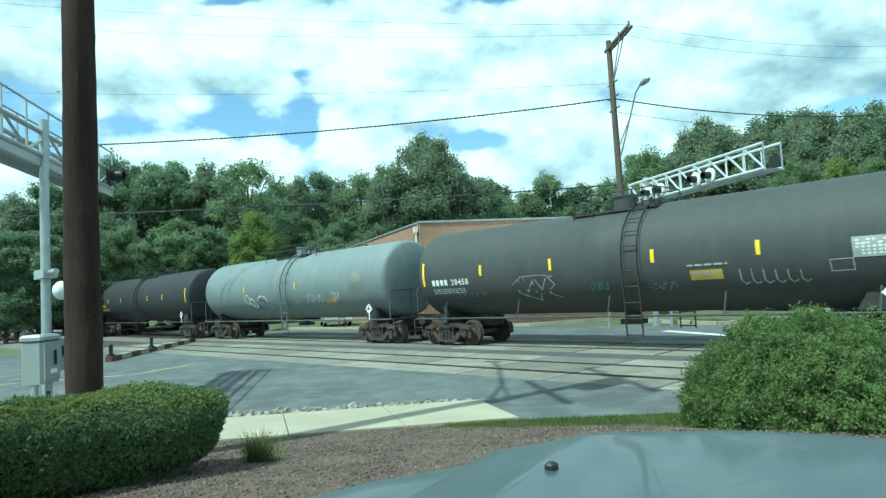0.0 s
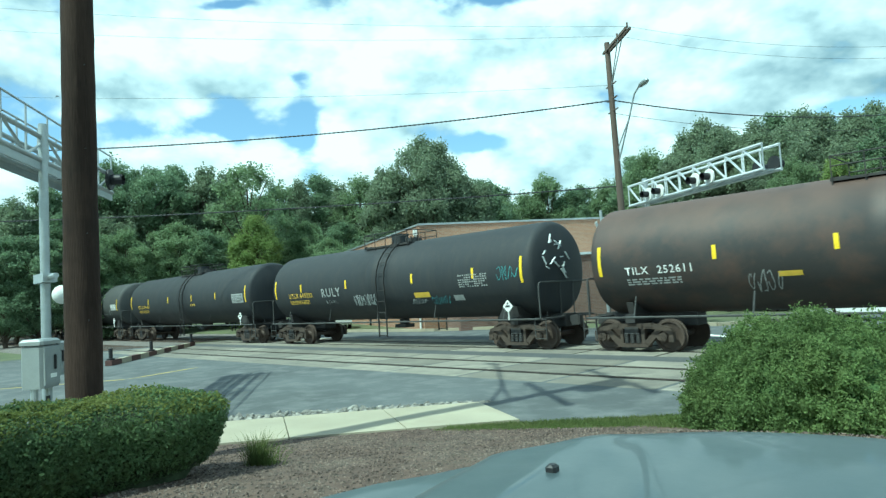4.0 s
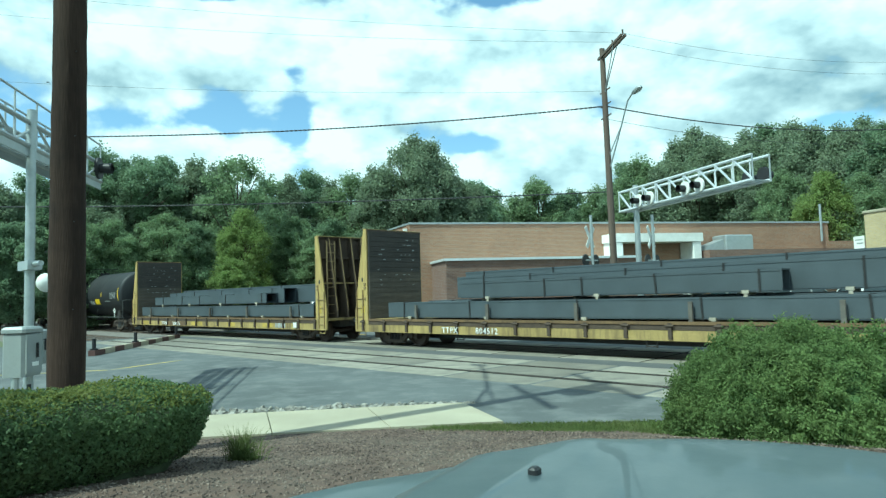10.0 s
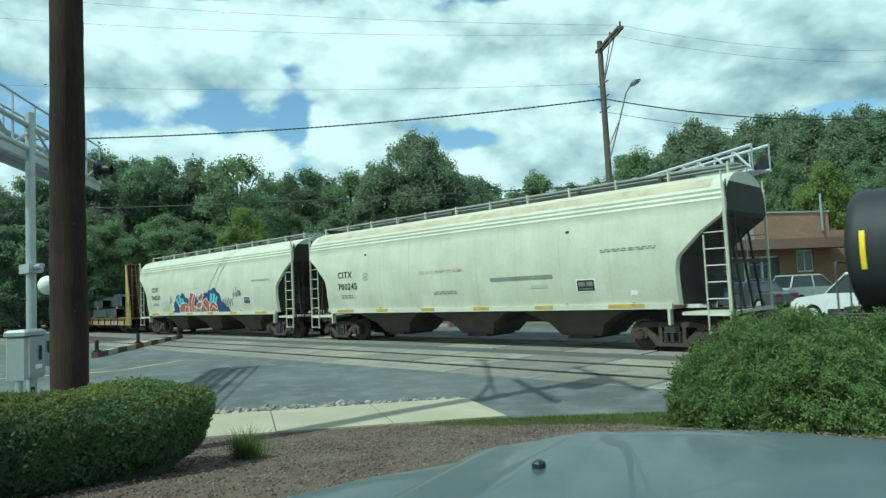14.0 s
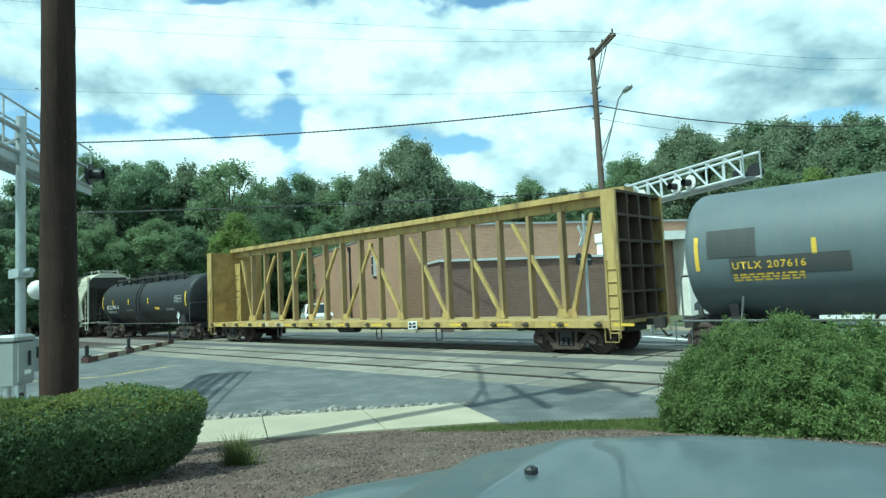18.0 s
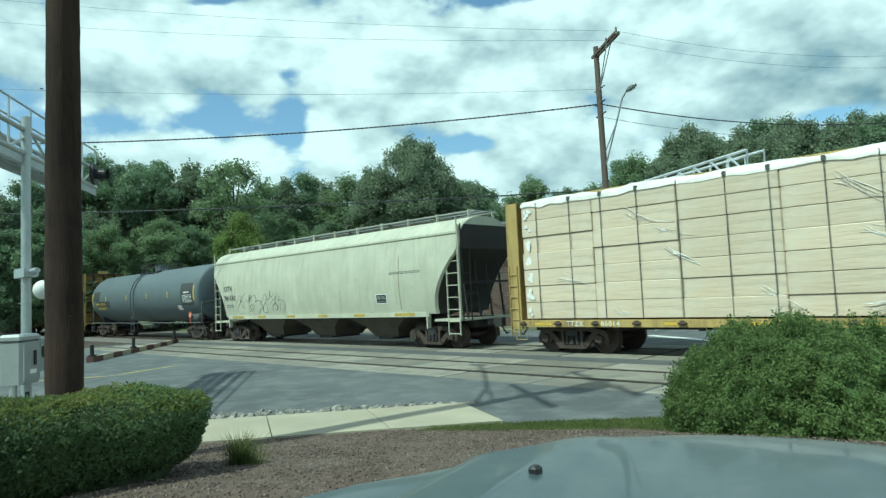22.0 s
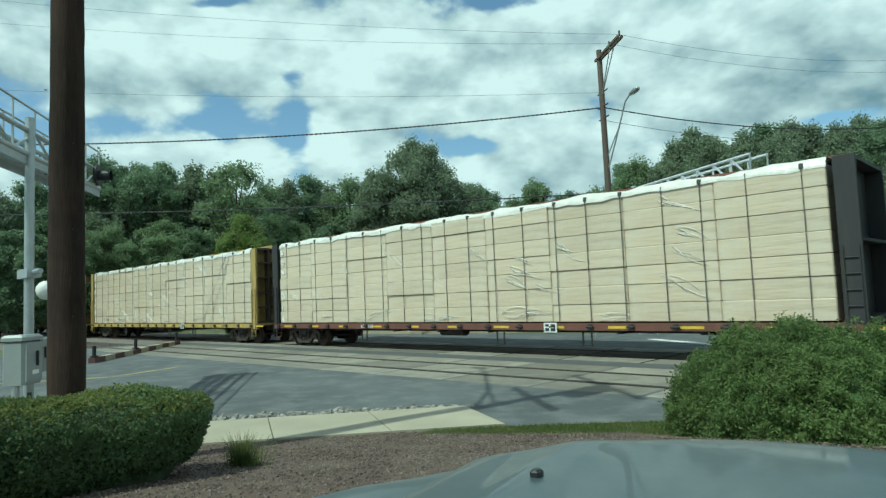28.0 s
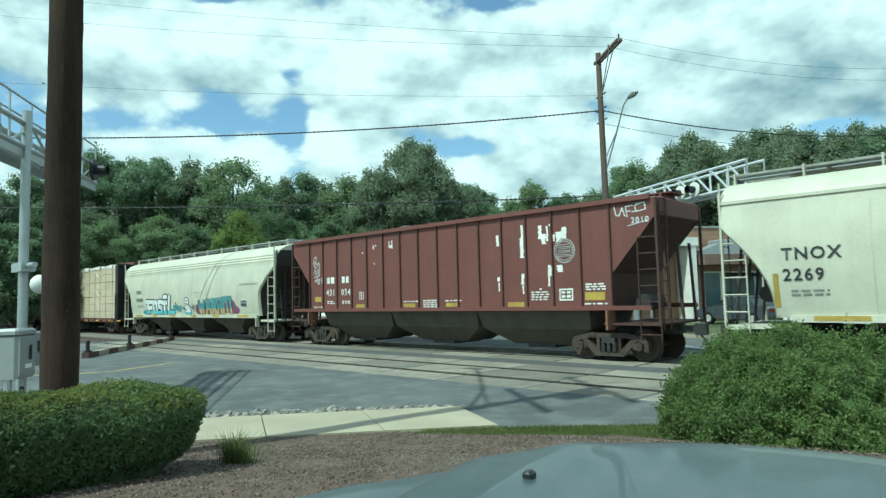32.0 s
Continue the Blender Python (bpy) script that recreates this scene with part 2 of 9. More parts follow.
HEDGELEAF = leafmat("hedge_leaves", (0.112, 0.165, 0.075), (0.150, 0.200, 0.08), 0.5)
HEDGETIP = leafmat("hedge_new_growth", (0.15, 0.175, 0.05), (0.225, 0.225, 0.075), 0.5)
BUSHLEAF = leafmat("bush_leaves", (0.155, 0.215, 0.078), (0.215, 0.265, 0.095), 0.65)
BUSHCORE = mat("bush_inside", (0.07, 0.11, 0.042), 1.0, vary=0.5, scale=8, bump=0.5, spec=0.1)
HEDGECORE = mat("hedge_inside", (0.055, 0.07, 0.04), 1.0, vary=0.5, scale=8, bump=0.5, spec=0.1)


def brickmat(name, c1, c2, mortar):
    m = mat(name, c1, 0.9, vary=0.15, bump=0.1)
    n, l = m.node_tree.nodes, m.node_tree.links
    b = n["Principled BSDF"]
    tc = n.new("ShaderNodeTexCoord"); sp = n.new("ShaderNodeSeparateXYZ"); cb = n.new("ShaderNodeCombineXYZ")
    l.new(tc.outputs["Object"], sp.inputs[0])
    ad = n.new("ShaderNodeMath"); ad.operation = "ADD"
    l.new(sp.outputs[0], ad.inputs[0]); l.new(sp.outputs[1], ad.inputs[1])
    l.new(ad.outputs[0], cb.inputs[0]); l.new(sp.outputs[2], cb.inputs[1])
    br = n.new("ShaderNodeTexBrick")
    br.inputs["Scale"].default_value = 1.0
    br.inputs["Brick Width"].default_value, br.inputs["Row Height"].default_value, br.inputs["Mortar Size"].default_value = 0.215, 0.075, 0.008
    br.inputs["Color1"].default_value, br.inputs["Color2"].default_value, br.inputs["Mortar"].default_value = (*c1, 1), (*c2, 1), (*mortar, 1)
    l.new(cb.outputs[0], br.inputs["Vector"])
    no = n.new("ShaderNodeTexNoise"); no.inputs["Scale"].default_value = 0.5; no.inputs["Detail"].default_value = 8
    l.new(tc.outputs["Object"], no.inputs["Vector"])
    mr = n.new("ShaderNodeMapRange"); mr.inputs["To Min"].default_value, mr.inputs["To Max"].default_value = 0.72, 1.25
    l.new(no.outputs["Fac"], mr.inputs["Value"])
    vm = n.new("ShaderNodeVectorMath"); vm.operation = "SCALE"
    l.new(br.outputs["Color"], vm.inputs[0]); l.new(mr.outputs[0], vm.inputs["Scale"])
    l.new(vm.outputs[0], b.inputs["Base Color"])
    bp = n.new("ShaderNodeBump"); bp.inputs["Strength"].default_value = 0.5; bp.inputs["Distance"].default_value = 0.01
    l.new(br.outputs["Fac"], bp.inputs["Height"]); bp.invert = True
    l.new(bp.outputs[0], b.inputs["Normal"])
    return m


BRICK = brickmat("brick_wall", (0.34, 0.185, 0.11), (0.27, 0.14, 0.085), (0.33, 0.29, 0.23))
BRICKDARK = brickmat("brick_dark", (0.20, 0.115, 0.085), (0.15, 0.085, 0.065), (0.22, 0.19, 0.17))


# ---- mesh helpers ----
class Mesh:
    """Vertices and faces of one part."""

    def __init__(self):
        self.v, self.f = [], []

    def quadbox(self, p):
        i = len(self.v)
        self.v += [tuple(q) for q in p]
        self.f += [tuple(i + k for k in q) for q in ((0, 3, 2, 1), (4, 5, 6, 7), (0, 1, 5, 4), (1, 2, 6, 5), (2, 3, 7, 6), (3, 0, 4, 7))]
        return self

    def box(self, x0, x1, y0, y1, z0, z1):
        return self.quadbox([(x0, y0, z0), (x1, y0, z0), (x1, y1, z0), (x0, y1, z0), (x0, y0, z1), (x1, y0, z1), (x1, y1, z1), (x0, y1, z1)])

    def cbox(self, x0, x1, y0, y1, z0, z1, c=0.02):
        """A box with chamfered upright edges and a chamfered top."""
        def ring(d, z):
            return [(x0 + d + c, y0 + d, z), (x1 - d - c, y0 + d, z), (x1 - d, y0 + d + c, z), (x1 - d, y1 - d - c, z), (x1 - d - c, y1 - d, z), (x0 + d + c, y1 - d, z), (x0 + d, y1 - d - c, z), (x0 + d, y0 + d + c, z)]
        return self.loft([ring(0, z0), ring(0, z1 - c), ring(c, z1)])

    def loft(self, rings, caps=True, closed=True):
        i, n = len(self.v), len(rings[0])
        for r in rings:
            self.v += [tuple(q) for q in r]
        for a in range(len(rings) - 1):
            for k in range(n if closed else n - 1):
                k2 = (k + 1) % n
                self.f.append((i + a * n + k, i + a * n + k2, i + (a + 1) * n + k2, i + (a + 1) * n + k))
        if caps:
            self.f.append(tuple(i + k for k in reversed(range(n))))
            self.f.append(tuple(i + (len(rings) - 1) * n + k for k in range(n)))
        return self

    def cyl(self, p0, p1, r, n=10, r1=None, caps=True):
        p0, p1 = Vector(p0), Vector(p1)
        d = (p1 - p0).normalized()
        a = d.orthogonal().normalized()
        b = d.cross(a)
        r1 = r if r1 is None else r1
        def ring(p, q):
            return [p + q * (a * math.cos(2 * math.pi * k / n) + b * math.sin(2 * math.pi * k / n)) for k in range(n)]
        return self.loft([ring(p0, r), ring(p1, r1)], caps)

    def bar(self, p0, p1, w, h=None, up=(0, 0, 1)):
        """A straight bar of rectangular section from p0 to p1."""
        h = w if h is None else h
        p0, p1 = Vector(p0), Vector(p1)
        d = (p1 - p0).normalized()
        s = d.cross(Vector(up))
        s = s.normalized() if s.length > 1e-4 else d.orthogonal().normalized()
        t = s.cross(d)
        def ring(p):
            return [p + s * a * w / 2 + t * b * h / 2 for a, b in ((-1, -1), (1, -1), (1, 1), (-1, 1))]
        return self.loft([ring(p0), ring(p1)])

    def pipe(self, pts, r, n=6):
        pts = [Vector(p) for p in pts]
        rings, a = [], None
        for k, p in enumerate(pts):
            d = (pts[min(k + 1, len(pts) - 1)] - pts[max(k - 1, 0)]).normalized()
            a = d.orthogonal().normalized() if a is None else (a - d * a.dot(d)).normalized()
            b = d.cross(a)
            rings.append([p + r * (a * math.cos(2 * math.pi * q / n) + b * math.sin(2 * math.pi * q / n)) for q in range(n)])
        return self.loft(rings)

    def prism(self, poly, axis, a0, a1):
        """A flat outline pushed along an axis: x takes (y, z), y takes (x, z), z takes (x, y)."""
        def put(q, a):
            return {"x": (a, q[0], q[1]), "y": (q[0], a, q[1]), "z": (q[0], q[1], a)}[axis]
        return self.loft([[put(q, a0) for q in poly], [put(q, a1) for q in poly]])

    def data(self, name, material, smooth=False):
        me = bpy.data.meshes.new(name)
        me.from_pydata(self.v, [], self.f)
        bm = bmesh.new()
        bm.from_mesh(me)
        bmesh.ops.recalc_face_normals(bm, faces=bm.faces)
        for fc in bm.faces:
            fc.smooth = smooth
        if smooth:
            for ed in bm.edges:
                if len(ed.link_faces) == 2 and ed.calc_face_angle(0) > 0.6:
                    ed.smooth = False
        bm.to_mesh(me)
        bm.free()
        me.materials.append(material)
        return me


def part(name, m, material, parent, label="", smooth=False):
    ob = new(name, m.data(name, material, smooth) if isinstance(m, Mesh) else m)
    ob.parent = parent
    if label:
        tagged(ob, label)
    return ob


def thing(name, label, category, m=None, group="", kind=""):
    ob = new(name)
    ob.empty_display_size = 0.3
    if m is not None:
        ob.matrix_world = m
    return tagged(ob, label, category, group, kind)


def single(name, m, material, label, category, pm=None, group="", kind="", smooth=False):
    ob = new(name, m.data(name, material, smooth))
    if pm is not None:
        ob.matrix_world = pm
    return tagged(ob, label, category, group, kind)


def flat(name, v, f, material):
    me = bpy.data.meshes.new(name)
    me.from_pydata(v, [], f)
    me.materials.append(material)
    return me


RNG = np.random.default_rng(7)


def leafmesh(name, centres, normals, size, material, aspect=1.6, spread=1.0):
    """Many small leaves: one folded diamond at each centre, turned at random about its outward direction."""
    n = len(centres)
    nr = normals + RNG.normal(0, spread, (n, 3)) * 0.6
    nr /= np.linalg.norm(nr, axis=1)[:, None] + 1e-9
    a = np.cross(nr, RNG.normal(0, 1, (n, 3)))
    a /= np.linalg.norm(a, axis=1)[:, None] + 1e-9
    b = np.cross(nr, a)
    s = size * RNG.uniform(0.6, 1.4, (n, 1))
    q = np.stack([centres - a * s * aspect / 2, centres + b * s / 2 - nr * s * 0.15, centres + a * s * aspect / 2, centres - b * s / 2 - nr * s * 0.15], 1).reshape(-1, 3)
    me = bpy.data.meshes.new(name)
    me.vertices.add(4 * n)
    me.vertices.foreach_set("co", q.ravel().astype(np.float32))
    me.loops.add(4 * n)
    me.loops.foreach_set("vertex_index", np.arange(4 * n, dtype=np.int32))
    me.polygons.add(n)
    me.polygons.foreach_set("loop_start", np.arange(0, 4 * n, 4, dtype=np.int32))
    me.update(calc_edges=True)
    me.materials.append(material)
    return me


# ---- ground ----
def rise(x, y):
    """Height of the ground: level with the rails, rising a little to the parking bed on the camera's side."""
    t = min(max(((x + 5.97) * 0.773 - (y + 9.77) * 0.634) / 4.2, 0), 1)
    return 0.36 * t * t * (3 - 2 * t) * min(max((-8.6 - y) / 1.5, 0), 1) - 0.012


def ground():
    ys = [-900, -300, -120, -60, -30, -24] + [-20 + 0.5 * i for i in range(25)] + [-7, 0, 5, 6, 8, 20, 60, 120, 300, 900]
    xs = [-900, -300, -120, -60, -40, -36.5, -36, -30, -20] + [-15 + 0.6 * i for i in range(30)] + [4, 10, 14, 14.5, 20, 40, 80, 200, 900]
    v = [(x, y, rise(x, y) - (0.3 if (x < -36.2 or x > 14.2) and -8.3 < y < 5.5 else 0)) for y in ys for x in xs]   # sunk under the track bed
    nx = len(xs)
    f = [(j * nx + i, j * nx + i + 1, (j + 1) * nx + i + 1, (j + 1) * nx + i) for j in range(len(ys) - 1) for i in range(nx - 1)]
    ob = new("ground", flat("ground", v, f, SOIL))
    return tagged(ob, "patchy grass and bare soil reaching to the trees", "ground", kind="structure")


def sheet(name, outline, z, material, label, category="road", follow=False):
    """A thin paved slab over an outline, with its upper face at z or lifted over the rising ground."""
    bm = bmesh.new()
    vs = [bm.verts.new((x, y, 0)) for x, y in outline]
    bm.faces.new(vs)
    if follow:
        for k in range(40):
            bmesh.ops.bisect_plane(bm, geom=bm.verts[:] + bm.edges[:] + bm.faces[:], plane_co=(0, -20.5 + 0.35 * k, 0), plane_no=(0, 1, 0))
            bmesh.ops.bisect_plane(bm, geom=bm.verts[:] + bm.edges[:] + bm.faces[:], plane_co=(-13 + 0.4 * k, 0, 0), plane_no=(1, 0, 0))
    bmesh.ops.recalc_face_normals(bm, faces=bm.faces)
    if sum(fc.normal.z for fc in bm.faces) < 0:
        bmesh.ops.reverse_faces(bm, faces=bm.faces)
    ext = bmesh.ops.extrude_face_region(bm, geom=bm.faces[:])
    low = {q for q in ext["geom"] if isinstance(q, bmesh.types.BMVert)}
    for q in bm.verts:
        top = q in low
        q.co.z = (rise(q.co.x, q.co.y) if follow else 0) + (z if top else -0.15)
    bmesh.ops.recalc_face_normals(bm, faces=bm.faces)
    me = bpy.data.meshes.new(name)
    bm.to_mesh(me)
    bm.free()
    me.materials.append(material)
    return tagged(new(name, me), label, category, kind="structure")


ground()
sheet("road", [(-36, -60), (-36, -9), (-36, -2.2), (14, -2.2), (14, -7.6), (-1.5, -7.4), (-4.2, -8.25), (-5.95, -9.80), (-7.54, -8.96), (-8.1, -9.0), (-12.2, -13.9), (-20, -24), (-22, -60)], 0.004, ASPHALT, "worn grey asphalt road in front of the level crossing")
sheet("road_far", [(-37, 1.9), (14, 1.9), (22, 20), (60, 70), (40, 80), (8, 34), (-4, 20), (-12, 8.0), (-37, 5.2)], 0.003, ASPHALT, "worn grey asphalt road beyond the railway tracks")
sheet("road_between", [(-36, -2.78), (14, -2.78), (14, -1.88), (-36, -1.88)], 0.007, ROADPATCH, "dark asphalt strip between the two railway tracks")

# gravel bed of both tracks
def ballast_bed():
    m = Mesh()
    for x0, x1 in ((-420, -34.9), (14.0, 90)):
        m.prism([(-8.4, -0.32), (-8.2, -0.10), (-6.6, -0.035), (2.0, -0.035), (5.2, -0.10), (5.6, -0.32)], "x", x0, x1)
    return single("ballast_bed", m, BALLAST, "brown grey crushed stone bed under the tracks", "ballast", kind="structure")


ballast_bed()

TRACKS = (0.0, -4.66)


def rails():
    for y in TRACKS:
        t = thing("railway_track", "worn steel railway track on wooden ties through the level crossing", "railway track", pose(0, y, 0), group="two parallel tracks", kind="structure")
        for sgn in (-1, 1):
            yc = sgn * 0.7525
            prof = [(yc - 0.075, -0.17), (yc + 0.075, -0.17), (yc + 0.075, -0.15), (yc + 0.012, -0.13), (yc + 0.012, -0.045), (yc + 0.036, -0.032), (yc + 0.036, -0.004), (yc + 0.028, 0.0), (yc - 0.028, 0.0), (yc - 0.036, -0.004), (yc - 0.036, -0.032), (yc - 0.012, -0.045), (yc - 0.012, -0.13), (yc - 0.075, -0.15)]
            part("rail", Mesh().prism(prof, "x", -420, 90), RAILSTEEL, t)
            part("rail_head", Mesh().box(-420, 90, yc - 0.026, yc + 0.026, 0.0, 0.012), RAILTOP, t, "polished running surface of the rail")
        tie = Mesh().cbox(-0.11, 0.11, -1.3, 1.3, -0.2, -0.022, 0.012).data("tie", TIE)
        for k in range(110):
            ob = part("tie", tie, TIE, t)
            ob.location = (-36.4 - 0.53 * k, 0, 0)


rails()


def crossing():
    """Precast concrete panels between and beside the rails."""
    L = 2.44
    data = {}
    for y in TRACKS:
        t = thing("crossing_surface", "dirty precast concrete crossing panels beside the rails", "crossing panel", pose(0, y, 0), group="crossing panels", kind="structure")
        for name, y0, y1 in (("near", -1.86, -0.87), ("mid", -0.62, 0.62), ("far", 0.87, 1.86)):
            if name not in data:
                data[name] = Mesh().cbox(0.045, L - 0.045, y0, y1, -0.18, 0.010, 0.012).data("panel", PANEL)
            for k in range(20):
                ob = part("panel", data[name], PANEL, t)
                ob.location = (-34.85 + L * k + (0.0 if name == "mid" else 0.03), 0, 0)
        m = Mesh()
        for yc in (-0.73, 0.73):
            m.box(-34.9, 13.9, yc - 0.14, yc + 0.14, -0.18, 0.006)
        for k in range(21):
            m.box(-34.85 + L * k - 0.035, -34.85 + L * k + 0.035, -1.8, 1.8, -0.18, 0.003)
        part("flangeway_filler", m, RUBBER, t, "black rubber filler along the rails")


crossing()

# concrete walk, its joints, the grass strip and the planting bed
def sidewalk():
    t = thing("sidewalk", "pale concrete sidewalk slabs with a ragged stone edge", "sidewalk", kind="structure")
    a, d, w = Vector((-5.97, -9.77, 0)), Vector((-0.634, -0.773, 0)), Vector((-0.773, 0.634, 0))
    n, L, wide = 6, 1.62, 1.72
    for k in range(n):
        p, q = a + d * (L * k + 0.008), a + d * (L * (k + 1) - 0.008)
        o = [p + w * wide + d * 0.34, q + w * wide + d * 0.34, q, p]
        m = Mesh()
        m.loft([[(c.x, c.y, rise(c.x, c.y) - 0.12) for c in o], [(c.x, c.y, rise(c.x, c.y) + 0.05) for c in o]])
        part("slab", m, CONCRETE, t)
    return a, d, w


WALK_A, WALK_D, WALK_W = sidewalk()
sheet("planting_bed", [(-6.98, -11.02), (-6.35, -10.62), (-5.65, -10.3), (-4.96, -9.98), (-4.3, -9.4), (-2.5, -9.2), (2, -9.2), (4, -17), (-1, -20.3), (-9, -20.3), (-12.0, -17.2)], 0.03, MULCH, "reddish brown bark mulch bed with pale chips", "planting bed", True)


def stones():
    t = thing("stone_edging", "loose grey rubble stones along the broken asphalt edge", "stones", kind="structure")
    kinds = []
    for k in range(6):
        bm = bmesh.new()
        bmesh.ops.create_icosphere(bm, subdivisions=1, radius=1)
        for v in bm.verts:
            v.co *= RNG.uniform(0.7, 1.15)
            v.co.z *= 0.6
        me = bpy.data.meshes.new("stone")
        bm.to_mesh(me); bm.free()
        me.materials.append(STONE)
        kinds.append(me)
    for k in range(290):
        u, v = RNG.uniform(0.4, 7.6), RNG.uniform(0.02, 0.48)
        v *= 0.45 + 0.55 * min(1, u / 2.5)
        p = WALK_A + WALK_D * u + WALK_W * (1.74 + v)
        s = RNG.uniform(0.03, 0.085) * (0.6 + 0.4 * min(1, u / 3))
        ob = part("stone", kinds[k % 6], STONE, t)
        ob.matrix_local = Matrix.LocRotScale((p.x, p.y, rise(p.x, p.y) + 0.01 + s * 0.3), Euler(RNG.uniform(-0.3, 6.0, 3) * np.array([0.1, 0.1, 1])), (s, s * RNG.uniform(0.7, 1.3), s))
    # fine broken gravel between the stones
    v, f = [], []
    for k in range(1500):
        u, w = RNG.uniform(0.1, 7.8), RNG.normal(0.2, 0.16)
        p = WALK_A + WALK_D * u + WALK_W * (1.76 + abs(w) * (0.45 + 0.55 * min(1, u / 2.5)))
        g, z, a = RNG.uniform(0.012, 0.035), rise(p.x, p.y) + 0.012, RNG.uniform(0, 6.28)
        i = len(v)
        v += [(p.x + g * math.cos(a + q), p.y + g * math.sin(a + q) * 0.8, z) for q in (0, 1.6, 3.1, 4.6)] + [(p.x + g * 0.5 * math.cos(a + q), p.y + g * 0.5 * math.sin(a + q), z + g * RNG.uniform(0.6, 1.0)) for q in (0.4, 2.0, 3.5, 5.0)]
        f += [(i + q, i + (q + 1) % 4, i + 4 + (q + 1) % 4, i + 4 + q) for q in range(4)] + [(i + 4, i + 5, i + 6, i + 7)]
    ob = part("gravel", flat("gravel", v, f, STONE), STONE, t, "fine broken gravel")
    tagged(ob, kind="stuff")


stones()


# ---- far side: brick building ----
def building():
    b = thing("brick_building", "long low red brick industrial building with a flat roof", "building", pose(-25.8, 6.9, 0, 0, 0, 58))
    Z, LX, LY = 5.7, 27.6, 31.0
    # front wall with openings for the entrance, shop front and window
    holes = [(12.1, 16.7, 0.0, 4.4), (18.6, 23.6, 0.6, 3.0), (24.9, 26.2, 1.9, 3.3)]
    def wall_front():
        """One wall with its openings, as a grid whose empty cells are the holes."""
        xs = sorted({0.0, LX, *[h[0] for h in holes], *[h[1] for h in holes]})
        zs = sorted({-0.2, Z, *[h[2] for h in holes if h[2] > 0], *[h[3] for h in holes]})
        m, idx = Mesh(), {}
        def vert(i, j, y):
            if (i, j, y) not in idx:
                idx[i, j, y] = len(m.v)
                m.v.append((xs[i], y, zs[j]))
            return idx[i, j, y]
        def full(i, j):
            if not (0 <= i < len(xs) - 1 and 0 <= j < len(zs) - 1):
                return False
            x, z = (xs[i] + xs[i + 1]) / 2, (zs[j] + zs[j + 1]) / 2
            return not any(h[0] < x < h[1] and h[2] - 0.3 < z < h[3] and z > (h[2] if h[2] > 0 else -9) for h in holes)
        for i in range(len(xs) - 1):
            for j in range(len(zs) - 1):
                if not full(i, j):
                    continue
                for y in (0.0, 0.3):
                    m.f.append((vert(i, j, y), vert(i + 1, j, y), vert(i + 1, j + 1, y), vert(i, j + 1, y)))
                for di, dj, a, b in ((-1, 0, (0, 0), (0, 1)), (1, 0, (1, 0), (1, 1)), (0, -1, (0, 0), (1, 0)), (0, 1, (0, 1), (1, 1))):
                    if not full(i + di, j + dj):
                        m.f.append((vert(i + a[0], j + a[1], 0.0), vert(i + b[0], j + b[1], 0.0), vert(i + b[0], j + b[1], 0.3), vert(i + a[0], j + a[1], 0.3)))
        return m
    part("wall", wall_front(), BRICK, b, "red brick front wall")
    k = -0.15  # the side wall runs off square
    part("wall", Mesh().quadbox([(k * y + x, y, z) for z in (-0.2, Z) for x, y in ((0, 0.3), (0.3, 0.3), (0.3, LY), (0, LY))]), BRICK, b, "red brick side wall")
    part("wall", Mesh().box(LX - 0.3, LX, 0.3, LY, -0.2, Z), BRICK, b)
    part("wall", Mesh().box(k * LY + 0.3, LX - 0.3, LY - 0.3, LY, -0.2, Z), BRICK, b)
    part("roof", Mesh().quadbox([(x, y, z) for z in (Z - 0.5, Z - 0.35) for x, y in ((0.3, 0.3), (LX - 0.3, 0.3), (LX - 0.3, LY - 0.3), (k * LY + 0.3, LY - 0.3))]), ROADPATCH, b, "flat tarred roof")
    part("coping", Mesh().box(-0.05, LX + 0.05, -0.06, 0.34, Z, Z + 0.1).quadbox([(k * y + x, y, z) for z in (Z, Z + 0.1) for x, y in ((-0.06, 0.34), (0.34, 0.34), (0.34, LY + 0.05), (-0.06, LY + 0.05))]), GALV, b, "thin metal coping")
    for y in (0.35, 11.0):
        part("downpipe", Mesh().cyl((k * y - 0.09, y, 0), (k * y - 0.09, y, Z - 0.25), 0.06, 10).box(k * y - 0.22, k * y - 0.02, y - 0.14, y + 0.14, Z - 0.5, Z - 0.2), WHITEPAINT if y < 1 else BLACKMETAL, b, "rainwater downpipe")
    w = part("window", Mesh().box(k * 5.4 - 0.12, k * 5.4 + 0.1, 5.0, 5.9, 3.2, 4.5), ALU, b, "small side window")
    part("pane", Mesh().box(k * 5.4 - 0.14, k * 5.4 - 0.121, 5.1, 5.8, 3.3, 3.85).box(k * 5.4 - 0.14, k * 5.4 - 0.121, 5.1, 5.8, 3.95, 4.4), BLACKMETAL, w)
    # low annex
    part("annex_wall", Mesh().box(1.2, 12.0, -3.2, -2.9, -0.2, 3.5).box(1.2, 1.5, -2.9, 0.0, -0.2, 3.5).box(11.7, 12.0, -2.9, 0, -0.2, 3.5), BRICKDARK, b, "low brick annex along the front")
    part("annex_roof", Mesh().box(1.1, 12.1, -3.3, 0.0, 3.5, 3.62), ALU, b, "flat annex roof with metal edge")
    # entrance portal
    for x in (11.6, 16.7):
        part("portal_post", Mesh().cbox(x, x + 0.55, -1.3, 0.25, -0.2, 4.5, 0.04), WHITEPAINT, b, "white boxed column")
